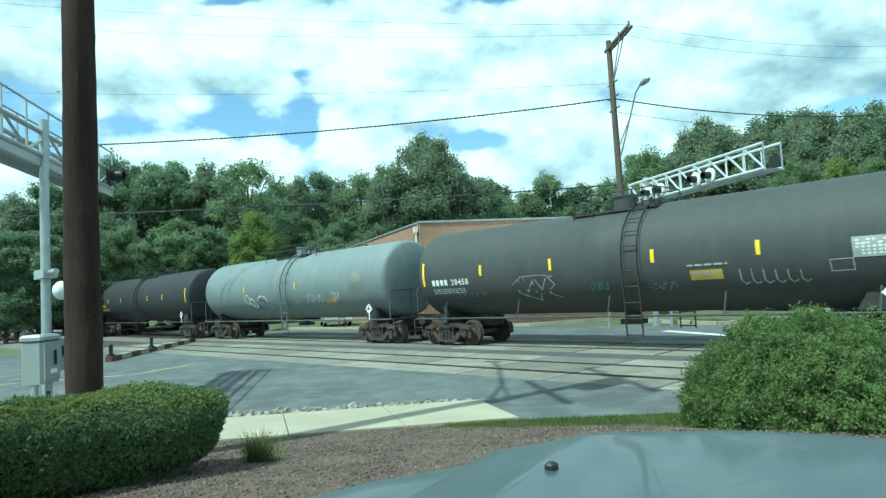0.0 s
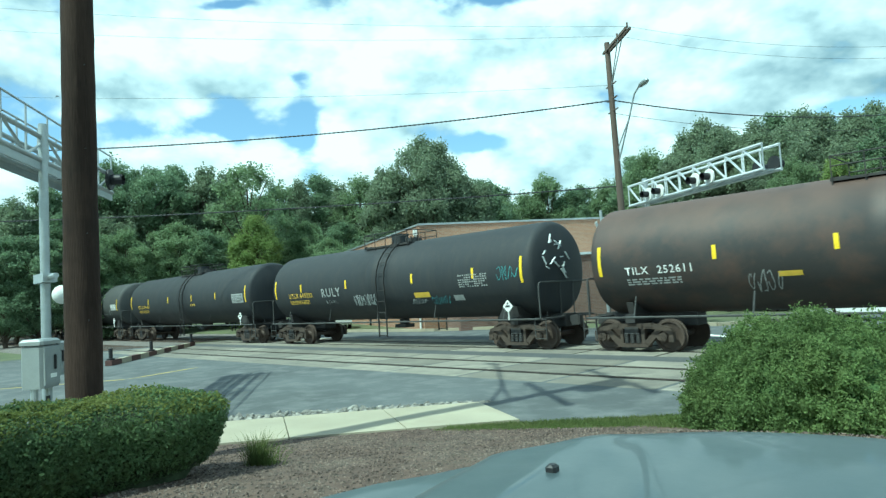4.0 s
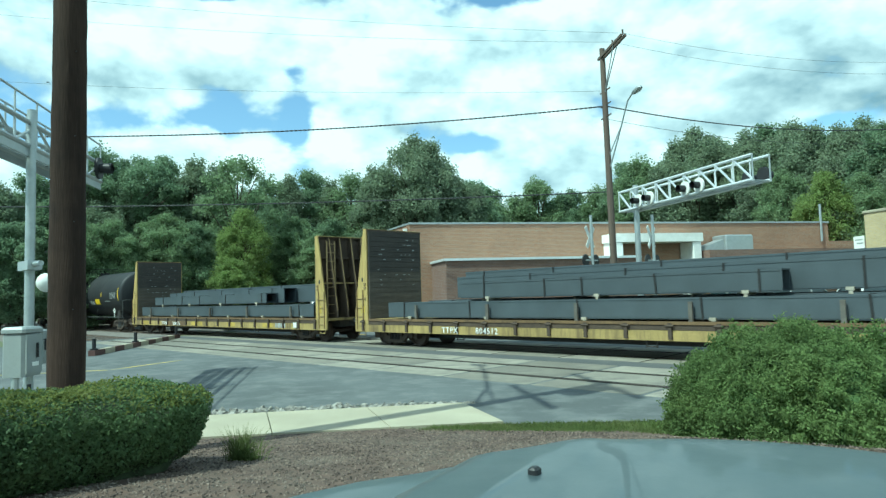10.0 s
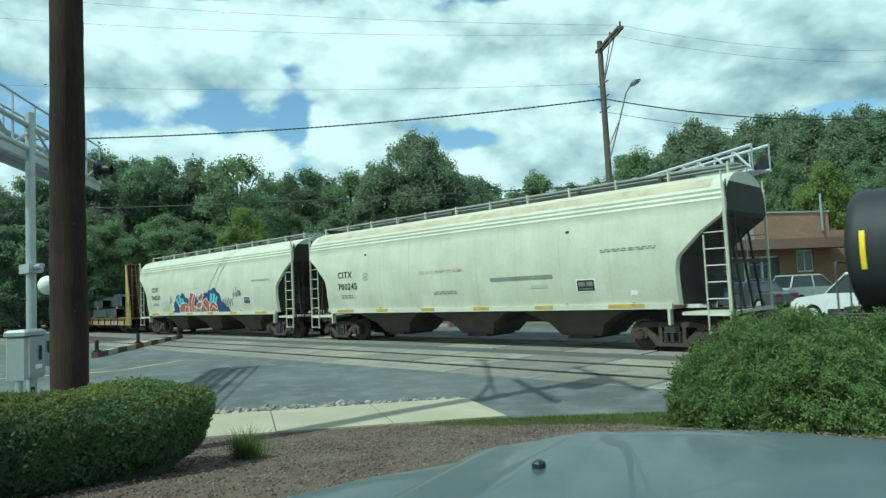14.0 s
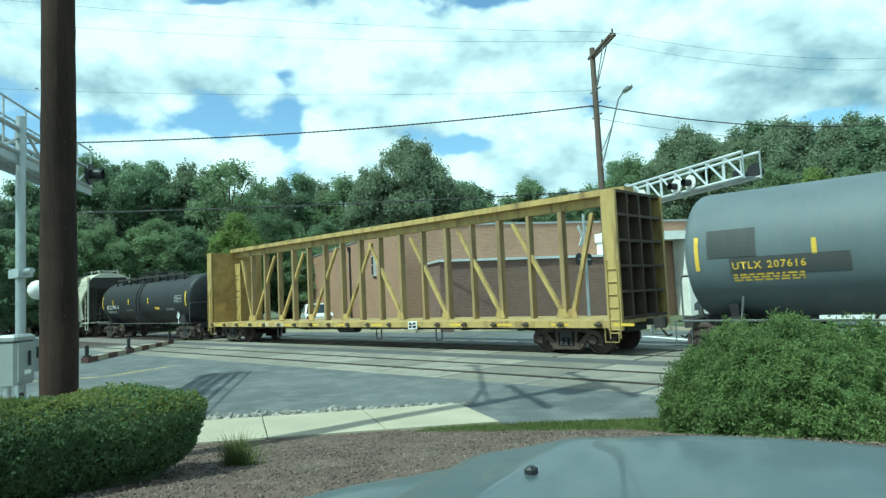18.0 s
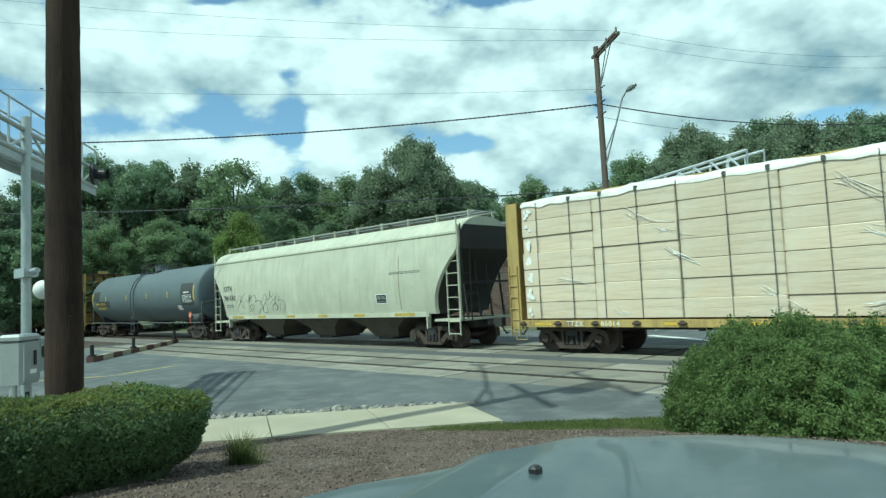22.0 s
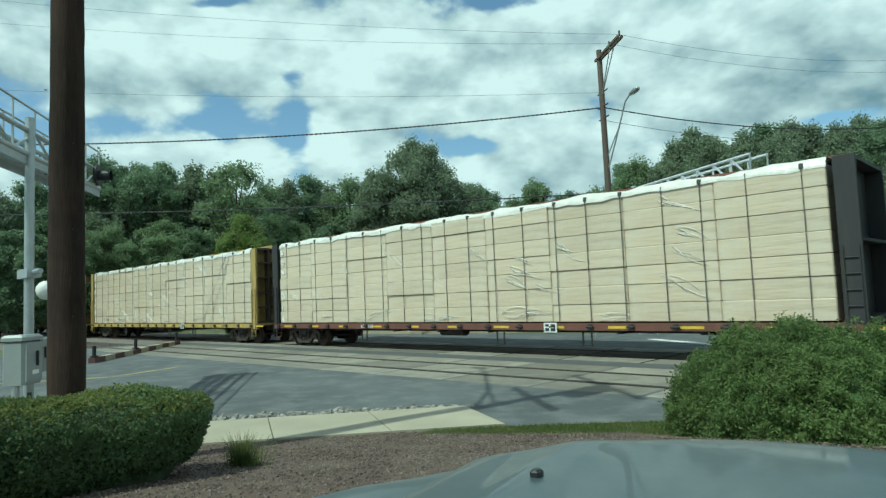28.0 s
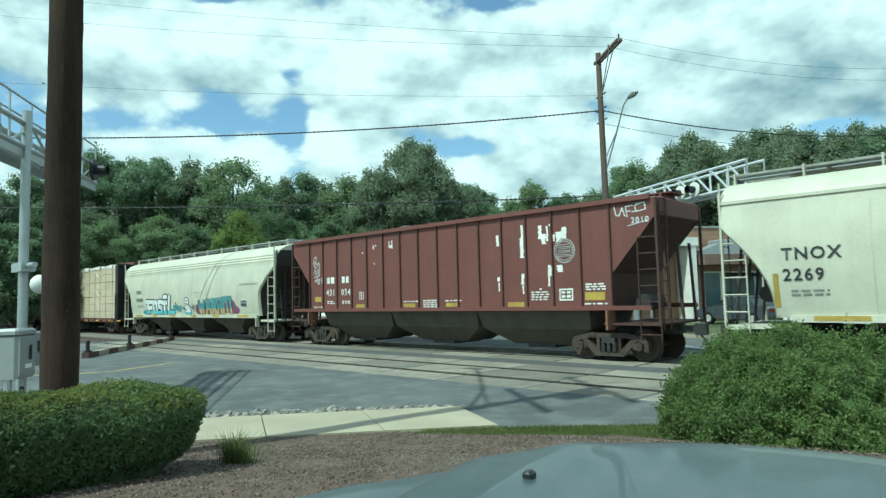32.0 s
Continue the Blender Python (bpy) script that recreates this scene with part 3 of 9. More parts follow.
    part("portal_beam", Mesh().box(11.5, 17.35, -1.35, 0.28, 4.5, 5.0), WHITEPAINT, b, "white lintel over the entrance")
    part("entrance_wall", Mesh().box(12.15, 16.7, 0.1, 0.2, -0.2, 4.5), BRICK, b)
    part("entrance_door", Mesh().box(13.2, 14.2, 0.04, 0.11, 0, 2.2), BLACKMETAL, b, "dark entrance door")
    # canopy and shop front
    part("canopy", Mesh().box(17.4, LX + 3.5, -1.8, 0.0, 3.35, 3.95), BRICKDARK, b, "brown fascia canopy")
    glass = mat("shop_glass", (0.10, 0.15, 0.17), 0.08, vary=0.2, scale=0.6, bump=0)
    sf = part("shopfront", Mesh().box(18.6, 23.6, 0.1, 0.18, 0.6, 0.7), WHITEPAINT, b, "glazed shop front with white frames")
    part("head_rail", Mesh().box(18.6, 23.6, 0.1, 0.18, 2.9, 3.0), WHITEPAINT, sf)
    for k in range(4):
        x = 18.6 + 1.25 * k
        part("pane", Mesh().box(x + 0.08, x + 1.17, 0.13, 0.15, 0.7, 2.9), glass, sf)
        part("mullion", Mesh().box(x - 0.06, x + 0.08, 0.08, 0.2, 0.6, 3.0), WHITEPAINT, sf)
    w = part("window", Mesh().box(24.9, 26.2, 0.08, 0.2, 1.9, 2.0).box(24.9, 26.2, 0.08, 0.2, 3.2, 3.3).box(24.9, 25.0, 0.08, 0.2, 2.0, 3.2).box(26.1, 26.2, 0.08, 0.2, 2.0, 3.2).box(25.5, 25.58, 0.08, 0.2, 2.0, 3.2), WHITEPAINT, b, "white framed window")
    part("pane", Mesh().box(25.0, 26.1, 0.12, 0.14, 2.0, 3.2), glass, w)
    # lower wing to the right with roof gear
    part("wing_wall", Mesh().box(LX, LX + 14, 1.0, 14, -0.2, 4.6), BRICK, b, "lower brick wing")
    part("roof_unit", Mesh().cbox(18.7, 20.6, -1.6, -0.3, 3.95, 4.85, 0.06), GALV, b, "grey rooftop air handler")
    part("roof_duct", Mesh().prism([(17.5, 3.95), (18.7, 3.95), (18.7, 4.6), (17.5, 4.2)], "y", -1.4, -0.5), GALV, b, "sloped sheet metal duct")
    part("vent_pipe", Mesh().cyl((27.0, -0.08, 4.5), (27.0, -0.08, Z + 1.2), 0.07, 8), GALV, b, "thin vent pipe")


building()


def pylon():
    b = thing("brick_pylon", "tan brick pylon with a small white board beside the lot", "pylon", pose(-8.35, 26.15, 0, 0, 0, 58))
    tan = brickmat("brick_tan", (0.50, 0.40, 0.22), (0.44, 0.34, 0.19), (0.45, 0.40, 0.30))
    part("shaft", Mesh().cbox(0, 2.6, -2.1, 0, -0.2, 5.72, 0.03), tan, b, "tan brick shaft")
    part("cap", Mesh().cbox(-0.06, 2.66, -2.16, 0.06, 5.72, 5.86, 0.03), CONCRETE, b, "pale stone cap")
    board = part("sign_board", Mesh().cbox(-0.08, -0.005, 0.03, 0.72, 3.75, 4.45, 0.01), WHITEPAINT, b, "small white board with grey print")
    part("print", Mesh().box(-0.086, -0.082, 0.1, 0.62, 4.2, 4.28).box(-0.086, -0.082, 0.1, 0.5, 4.0, 4.08), FADED, board)
    part("sign_post", Mesh().cyl((-0.03, 0.4, -0.1), (-0.03, 0.4, 3.78), 0.05, 8), GALV, b)


FADED = mat("faded_print", (0.33, 0.34, 0.33), 0.7, vary=0.3, bump=0)
pylon()


def sedan(name, label, x, y, rz, col, tall=0.0, category="car"):
    """A parked car in parts: body, cabin glass, pillars, wheels, lights."""
    c = thing(name, label, category, pose(x, y, 0, 0, 0, rz), group="parked cars")
    pm = mat(name + "_paint", col, 0.3, 0.0, vary=0.06, bump=0, coat=0.6)
    gl = mat(name + "_glass", (0.03, 0.04, 0.045), 0.06, vary=0.1, bump=0)
    prof = [(-2.3, 0.45), (-2.3, 0.85), (-2.1, 0.98 + tall * 0.3), (-1.2, 1.0 + tall * 0.3), (0.9, 1.0 + tall * 0.2), (2.0, 0.85 + tall * 0.2), (2.25, 0.7), (2.25, 0.35), (-2.2, 0.3)]
    part("body", Mesh().prism(prof, "y", -0.88, 0.88), pm, c)
    zt = 1.45 + tall
    back = -2.0 if tall > 0.2 else -1.5
    cab = [[(back, -0.8, 1.0), (1.0, -0.8, 1.0), (1.0, 0.8, 1.0), (back, 0.8, 1.0)], [(back + 0.35, -0.66, zt), (0.25, -0.66, zt), (0.25, 0.66, zt), (back + 0.35, 0.66, zt)]]
    part("glazing", Mesh().loft(cab), gl, c, "dark tinted cabin glass")
    part("roof", Mesh().cbox(back + 0.3, 0.3, -0.68, 0.68, zt - 0.02, zt + 0.06, 0.04), pm, c)
    for y in (-1, 1):
        for a, b2 in (((back, 1.0), (back + 0.35, zt)), ((-0.4, 1.0), (-0.4, zt)), ((1.0, 1.0), (0.25, zt))):
            part("pillar", Mesh().bar((a[0], y * 0.81, a[1]), (b2[0], y * 0.67, b2[1]), 0.09, 0.03), pm, c)
    for wx in (-1.4, 1.4):
        for wy in (-0.8, 0.8):
            w = part("wheel", Mesh().cyl((wx, wy - 0.1, 0.33), (wx, wy + 0.1, 0.33), 0.33, 16), RUBBER, c)
            part("rim", Mesh().cyl((wx, wy - 0.11, 0.33), (wx, wy + 0.11, 0.33), 0.2, 12), ALU, w)
    for y in (-0.6, 0.6):
        part("headlight", Mesh().box(2.2, 2.27, y - 0.2, y + 0.2, 0.62, 0.76), WHITEPAINT, c)
        part("tail_light", Mesh().box(-2.33, -2.28, y - 0.18, y + 0.18, 0.7, 0.88), LENSRED, c)


sedan("parked_van", "white sport utility car standing in front of the building", -5.6, 10.6, 165, (0.72, 0.73, 0.72), 0.3)
sedan("parked_sedan", "dark grey sedan parked by the building", -12.6, 19.0, 160, (0.06, 0.07, 0.085))
sedan("parked_pickup", "silver sport utility car parked at the shop front", -11.0, 24.2, 58, (0.32, 0.34, 0.35), 0.25)
sedan("parked_hatchback", "white car parked beside the brick side wall", -36.5, 8.6, 150, (0.7, 0.7, 0.68), 0.15)

# far kerbs, grass islands and painted lines
def kerbs():
    for pts, lab in (([(-37, 5.2), (-24, 6.0), (-19.5, 8.0), (-17.2, 11.6)], "pale concrete kerb along the far road"), ([(-15.5, 10.5), (-10.5, 8.2), (-7, 12.0)], "pale concrete kerb round a grass island")):
        k = thing("kerb", lab, "kerb", kind="structure")
        for a, b in zip(pts, pts[1:]):
            part("kerb_stone", Mesh().bar((a[0], a[1], 0.06), (b[0], b[1], 0.06), 0.16, 0.16), CONCRETE, k)


kerbs()
single("stop_line", Mesh().bar((-11.3, 5.4, 0.005), (-8.0, 3.55, 0.005), 0.35, 0.006), WHITELINE, "worn white stop line on the far road", "road marking", kind="structure")
single("lane_line", Mesh().bar((-20.6, -8.0, 0.006), (-19.7, -10.4, 0.006), 0.14, 0.006), YELLOWLINE, "worn yellow lane line", "road marking", kind="structure")
single("lane_line", Mesh().bar((-19.7, -10.5, 0.007), (-22.5, -14.5, 0.007), 0.14, 0.006), YELLOWLINE, "worn yellow lane line", "road marking", kind="structure")


def divider():
    t = thing("traffic_divider", "low red and white striped lane divider with posts", "divider")
    a, b = Vector((-25.6, -9.1, 0)), Vector((-33.3, -2.6, 0))
    n = 11
    for k in range(n):
        p, q = a + (b - a) * (k / n), a + (b - a) * ((k + 0.97) / n)
        part("block", Mesh().bar((p.x, p.y, 0.10), (q.x, q.y, 0.10), 0.24, 0.20), (REDPAINT, CONCRETE)[k % 2], t, "red painted block" if k % 2 == 0 else "white concrete block")
    for f in (0.02, 0.42, 0.97):
        p = a + (b - a) * f
        part("post", Mesh().cyl((p.x, p.y, 0.2), (p.x, p.y, 0.62), 0.07, 10).cyl((p.x, p.y, 0.2), (p.x, p.y, 0.26), 0.14, 10), BLACKMETAL, t, "short dark flexible post")


divider()


# ---- poles, signals and wires ----
def pole_near():
    t = thing("utility_pole", "thick dark brown treated wooden utility pole behind the hedge", "utility pole", pose(-8.28, -14.75, 0.24))
    m = Mesh()
    rings = []
    r = random.Random(4)
    for k in range(73):
        z = -0.3 + 14.0 * k / 72
        rad = 0.2 - 0.0048 * z
        rings.append([(rad * math.cos(2 * math.pi * q / 18) * (1 + 0.05 * math.sin(0.9 * z + q) + r.uniform(-0.025, 0.025)) + 0.004 * z + 0.012 * math.sin(1.7 * z), rad * math.sin(2 * math.pi * q / 18) * (1 + r.uniform(-0.025, 0.025)), z) for q in range(18)])
    m.loft(rings)
    part("shaft", m, POLEWOOD, t, "rough dark wooden shaft", True)
    part("crossarm", Mesh().bar((-1.1, 0.86, 10.47), (1.1, -0.86, 10.47), 0.1, 0.13), POLEWOOD, t, "wooden crossarm")
    m = Mesh()
    for q in (-1.0, -0.5, 0.5, 1.0):
        part("insulator", Mesh().cyl((q, -q * 0.78, 10.53), (q, -q * 0.78, 10.7), 0.035, 8), GALV, t)
    # upper arm and transformer added above the view to cast a mottled shadow
    for z in (13.3,):
        part("crossarm", Mesh().bar((-1.35, 1.05, z), (1.45, -1.13, z), 0.11, 0.14), POLEWOOD, t, "wooden crossarm")
        for q in (-1.25, -0.65, 0.65, 1.25):
            part("insulator", Mesh().cyl((q, -q * 0.78, z + 0.06), (q, -q * 0.78, z + 0.3), 0.06, 8), GALV, t)
    can = part("transformer", Mesh().cyl((0.42, 0.12, 11.2), (0.42, 0.12, 12.2), 0.26, 16).cyl((0.42, 0.12, 12.2), (0.42, 0.12, 12.26), 0.28, 16), GALV, t, "grey transformer can added out of view for its shadow", True)
    part("bushing", Mesh().cyl((0.42, 0.12, 12.26), (0.42, 0.12, 12.5), 0.05, 8), GALV, can)
    part("street_arm", Mesh().pipe([(-0.05, 0.04, 8.6), (-1.2, 1.0, 9.5), (-3.0, 2.45, 10.2), (-3.9, 3.2, 10.35)], 0.04), GALV, t, "steel bracket arm")
    part("arm_brace", Mesh().pipe([(-0.05, 0.04, 9.2), (-1.2, 1.0, 9.5)], 0.03), GALV, t)
    part("street_lamp_head", Mesh().cbox(-4.3, -3.7, 3.1, 3.4, 10.3, 10.42, 0.04), GALV, t)
    for k in range(14):
        z = 0.6 + 0.33 * k
        part("nail", Mesh().cyl((0.2 * math.cos(k * 2.1), 0.2 * math.sin(k * 2.1), z), (0.23 * math.cos(k * 2.1), 0.23 * math.sin(k * 2.1), z), 0.006, 6), BLACKMETAL, t)


pole_near()


def gantry(name, mast, top, a, b, za, zb, label, lights, hgt=1.0, wlk=0.7, radius=0.12, uc=0.6, girder=0.0, rail=True, metal=None):
    """A cantilever signal gantry: mast, two-sided truss arm with railings, signal heads."""
    t = thing(name, label, "signal gantry")
    gz = rise(*mast)
    metal = metal or GALV
    part("mast", Mesh().cyl((*mast, gz - 0.2), (*mast, top), radius, 18, radius * 0.94), GALV, t, "galvanised steel mast", True)
    part("mast_base", Mesh().cyl((*mast, gz - 0.1), (*mast, gz + 0.25), radius * 1.5, 16), GALV, t)
    m = Mesh().box(mast[0] - 0.35, mast[0] + 0.35, mast[1] - 0.12, mast[1] + 0.12, 2.55, 2.72)
    m.cyl((mast[0] - 0.6, mast[1], 2.65), (mast[0] + 0.75, mast[1], 2.65), 0.05, 8)
    part("clamp_bracket", m, GALV, t, "clamp bracket on the mast")
    A, B = Vector((*a, za)), Vector((*b, zb))
    d = (B - A).normalized()
    s = Vector((-d.y, d.x, 0)).normalized() * wlk / 2
    up = Vector((0, 0, hgt))
    gd = Vector((0, 0, girder))
    n = 9
    for sg in (-1, 1):
        part("chord", Mesh().cyl(A + s * sg, B + s * sg, 0.055, 10), metal, t, "lower truss tube")
        part("chord", Mesh().cyl(A + s * sg + up * uc, B + s * sg + up * (uc - 0.02), 0.05, 10), metal, t, "upper truss tube")
        for k in range(n):
            p, q = A + (B - A) * (k / n) + s * sg, A + (B - A) * ((k + 1) / n) + s * sg
            if rail:
                part("truss_diagonal", Mesh().cyl(p + up * (uc if k % 2 else 0), q + up * (0 if k % 2 else uc), 0.03, 6), GALV, t)
            elif sg < 0:   # slanting straps, all one way
                part("truss_diagonal", Mesh().bar(p + up * uc, q, 0.09, 0.03), metal, t)
            part("truss_post", Mesh().cyl(p, p + up * uc, 0.025, 6), metal, t)
        part("truss_post", Mesh().cyl(B + s * sg, B + s * sg + up * uc, 0.03, 6), GALV, t)
        if girder:
            part("side_girder", Mesh().loft([[A + s * sg * 1.05, A + s * sg * 0.95, A + s * sg * 0.95 - gd, A + s * sg * 1.05 - gd], [B + s * sg * 1.05, B + s * sg * 0.95, B + s * sg * 0.95 - gd, B + s * sg * 1.05 - gd]]), GALV, t, "steel channel under the walkway")
        if not rail:
            continue
        m = Mesh().cyl(A + s * sg + up, B + s * sg + up, 0.022, 6)
        for k in range(n + 1):
            p = A + (B - A) * (k / n) + s * sg
            m.cyl(p, p + up, 0.02, 6)
        part("handrail", m, GALV, t, "pipe handrail")
    m = Mesh()
    for k in range(90):
        p = A + (B - A) * ((k + 0.5) / 90)
        m.bar(p + s * 0.97, p - s * 0.97, 0.03, 0.012)
    for k in range(-3, 4):
        m.bar(A + s * (k / 3.2) - Vector((0, 0, 0.012)), B + s * (k / 3.2) - Vector((0, 0, 0.012)), 0.008, 0.03)
    part("walkway", m, GALV, t, "grated walkway")
    for f, side, white in lights:
        p = A + (B - A) * f + s * side * 1.3 + up * 0.3
        nrm = Vector((-d.y, d.x, 0)).normalized() * side
        hd = part("signal_head", Mesh().cyl(p - nrm * 0.04, p + nrm * 0.02, 0.26, 20), WHITEPAINT if white else BLACKMETAL, t, "round flasher backing plate")
        part("hood", Mesh().cyl(p, p + nrm * 0.3, 0.12, 14, 0.13, False), BLACKMETAL, hd)
        part("lens", Mesh().cyl(p + nrm * 0.03, p + nrm * 0.05, 0.1, 14), LENSRED, hd)
    return t


gantry("signal_gantry", (-14.10, -13.76), 5.63, (-10.87, -16.47), (-17.41, -11.75), 4.92, 4.92, "galvanised cantilever signal gantry over the near road", [(0.96, 1, False), (0.96, -1, False)], 0.93, 0.56, 0.088, 0.5, 0.2)
gantry("signal_gantry", (-12.85, 7.81), 6.15, (-13.5, 8.2), (-6.9, 4.75), 5.12, 5.2, "galvanised cantilever signal gantry beyond the tracks", [(0.2, -1, True), (0.3, -1, True), (0.58, -1, True), (0.68, -1, True), (0.86, 1, False), (0.95, 1, False)], 0.82, 0.7, uc=1.0, rail=False, metal=ALU)


def dome_lamp(p):
    single("signal_bell", Mesh().cyl(p, (p[0] + 0.3, p[1], p[2]), 0.02, 6).loft([[(p[0] + 0.32 + 0.16 * math.sin(a), p[1] + 0.2 * math.cos(a) * math.cos(2 * math.pi * k / 14), p[2] + 0.2 * math.cos(a) * math.sin(2 * math.pi * k / 14)) for k in range(14)] for a in (0, 0.5, 1.0, 1.4)]), WHITEPAINT, "white round bell cover on the signal mast", "bell", smooth=True)


dome_lamp((-15.5, -13.2, 2.35))


def crossbuck(x, y, z):
    t = thing("crossbuck_sign", "white crossbuck sign on a steel post by the tracks", "crossing sign", pose(x, y, 0, 0, 0, 133 + 90 + 48))
    part("post", Mesh().cyl((0, 0, -0.1), (0, 0, z + 0.9), 0.06, 10), GALV, t)
    for a in (-1, 1):
        part("board", Mesh().bar((-0.30, -0.08 - 0.015 * a, z - 0.42 * a), (0.30, -0.08 - 0.015 * a, z + 0.42 * a), 0.18, 0.02, (0, 1, 0)), WHITEPAINT, t)
    for sx in (-0.4, 0.4):
        h = part("flasher", Mesh().cyl((sx, -0.1, z - 0.95), (sx, -0.06, z - 0.95), 0.25, 18), BLACKMETAL, t)
        part("lens", Mesh().cyl((sx, -0.14, z - 0.95), (sx, -0.1, z - 0.95), 0.1, 12), LENSRED, h)
    part("bracket", Mesh().cyl((-0.45, -0.04, z - 0.95), (0.45, -0.04, z - 0.95), 0.03, 8), GALV, t)


crossbuck(-14.0, 6.1, 4.0)
crossbuck(-12.0, 7.45, 3.9)


def pole_far():
    t = thing("utility_pole", "slender brown wooden utility pole with a side crossarm and street lamp", "utility pole", pose(-14.7, 9.1, 0))
    part("shaft", Mesh().cyl((0, 0, -0.3), (-0.12, 0.0, 12.9), 0.17, 14, 0.12), POLEGREY, t, "weathered wooden shaft", True)
    ax = Vector((1.9, -1.55, 0.0))
    for o in (-0.09, 0.09):
        q = Vector((0.63, 0.77, 0)) * o
        part("crossarm", Mesh().bar(Vector((-0.35, 0.2, 12.5)) + q, Vector((-0.1, 0, 12.55)) + ax * 1.0 + q, 0.09, 0.11), POLEGREY, t, "long one-sided wooden crossarm")
        part("brace", Mesh().cyl(Vector((-0.1, 0, 10.7)), Vector((-0.1, 0, 12.5)) + ax * 0.62 + q, 0.025, 6), GALV, t, "thin steel brace")
    for f in (0.0, 0.5, 0.97):
        p = Vector((-0.1, 0, 12.6)) + ax * f
        part("insulator", Mesh().cyl(p, p + Vector((0, 0, 0.22)), 0.04, 8), POLEGREY, t)
    for z in (10.25, 10.9, 9.7):
        part("cable_bracket", Mesh().cyl((-0.45, 0.25, z), (0.35, -0.3, z), 0.035, 6), POLEGREY, t)
    lp = Vector((1.75, -0.95, 10.15))
    part("lamp_arm", Mesh().pipe([(0, 0, 7.3), (0.9, -0.5, 8.9), (1.45, -0.8, 9.95), lp], 0.035).pipe([(0, 0, 7.9), (0.9, -0.5, 8.95)], 0.025), GALV, t, "slanted street lamp bracket")
    m = Mesh()
    rings = [[lp + Vector((0.75 * f * 0.8, -0.4 * f * 0.8, 0.1 * f)) + Vector((0.46 * w * math.cos(k), 0.85 * w * math.cos(k), w * 0.8 * math.sin(k))) for k in [2 * math.pi * q / 10 for q in range(10)]] for f, w in ((0, 0.05), (0.25, 0.12), (0.6, 0.15), (0.9, 0.11), (1.0, 0.03))]
    m.loft(rings)
    part("lamp_head", m, GALV, t, "cobra street lamp head", True)


pole_far()


def wires():
    p = (-14.75, 9.1)
    runs = [((*p, 10.2), (-38.0, -11.5, 10.12), 0.5, 0.032), ((*p, 10.2), (-3.0, 30.0, 10.8), 0.9, 0.028), ((*p, 6.25), (-50.0, -17.4, 7.75), 0.35, 0.03), ((*p, 9.6), (-3.0, 30.0, 10.0), 0.9, 0.01),
            ((-13.0, 7.7, 12.7), (-60.0, -28.0, 24.0), 1.2, 0.006), ((-13.8, 8.3, 12.7), (-60.0, -26.0, 22.5), 1.2, 0.006), ((*p, 10.9), (-60.0, -26.0, 17.5), 1.0, 0.006), ((-13.0, 7.7, 12.7), (0.0, 32.0, 14.8), 1.2, 0.006), ((-13.8, 8.3, 12.7), (0.0, 32.0, 14.0), 1.2, 0.006)]
    for a, b, sag, r in runs:
        m = Mesh()
        n = 26
        pts = []
        for k in range(n + 1):
            f = k / n
            pts.append((a[0] + (b[0] - a[0]) * f, a[1] + (b[1] - a[1]) * f, a[2] + (b[2] - a[2]) * f - 4 * sag * f * (1 - f)))
        if r > 0.02:   # two strands twisted round each other
            ax = (Vector(b) - Vector(a)).normalized()
            sd1 = ax.cross(Vector((0, 0, 1))).normalized()
            sd2 = ax.cross(sd1)
            span = (Vector(b) - Vector(a)).length
            nn = int(span / 0.06)
            for ph in (0.0, math.pi):
                line = []
                for k in range(nn + 1):
                    f = k / nn
                    q = Vector(a) + (Vector(b) - Vector(a)) * f - Vector((0, 0, 4 * sag * f * (1 - f)))
                    w = 2 * math.pi * f * span / 0.42 + ph
                    line.append(q + (sd1 * math.cos(w) + sd2 * math.sin(w)) * r * 0.62)
                m.pipe(line, r * 0.6, 5)
        else:
            m.pipe(pts, r, 5)
        single("overhead_wire", m, WIRE, "thick black twisted overhead cable" if r > 0.02 else "thin dark overhead wire", "wire", group="overhead wires")


wires()


def control_case():
    t = thing("signal_case", "silver grey metal signal case on short posts", "signal cabinet", pose(-12.98, -14.12, 0, 0, 0, 42))
    part("case", Mesh().cbox(-0.20, 0.20, -0.24, 0.24, 0.69, 1.44, 0.05), CABINET, t, "riveted metal case")
    part("lid", Mesh().cbox(-0.22, 0.22, -0.26, 0.26, 1.43, 1.53, 0.04), CABINET, t, "overhanging lid")
    d = part("door", Mesh().cbox(0.19, 0.225, -0.2, 0.2, 0.74, 1.4, 0.008), CABINET, t)
    part("handle", Mesh().cbox(0.225, 0.26, 0.03, 0.07, 1.0, 1.25, 0.01), BLACKMETAL, d)
    part("label", Mesh().box(0.225, 0.229, -0.06, 0.1, 0.86, 0.93), WHITEPAINT, d, "small white paper label")
    box = part("side_box", Mesh().cbox(-0.12, 0.17, 0.262, 0.50, 0.86, 1.46, 0.03), CABINET, t, "smaller grey box on the case's side")
    part("latch", Mesh().cbox(0.17, 0.20, 0.33, 0.37, 1.1, 1.3, 0.008), BLACKMETAL, box)
    for y in (-0.16, 0.2):
        part("post", Mesh().cyl((0, y, 0.0), (0, y, 0.68), 0.06, 10), GALV, t)
    part("conduit", Mesh().cyl((0.2, -0.1, 0.0), (0.2, -0.1, 0.56), 0.035, 8), BLACKMETAL, t)


control_case()


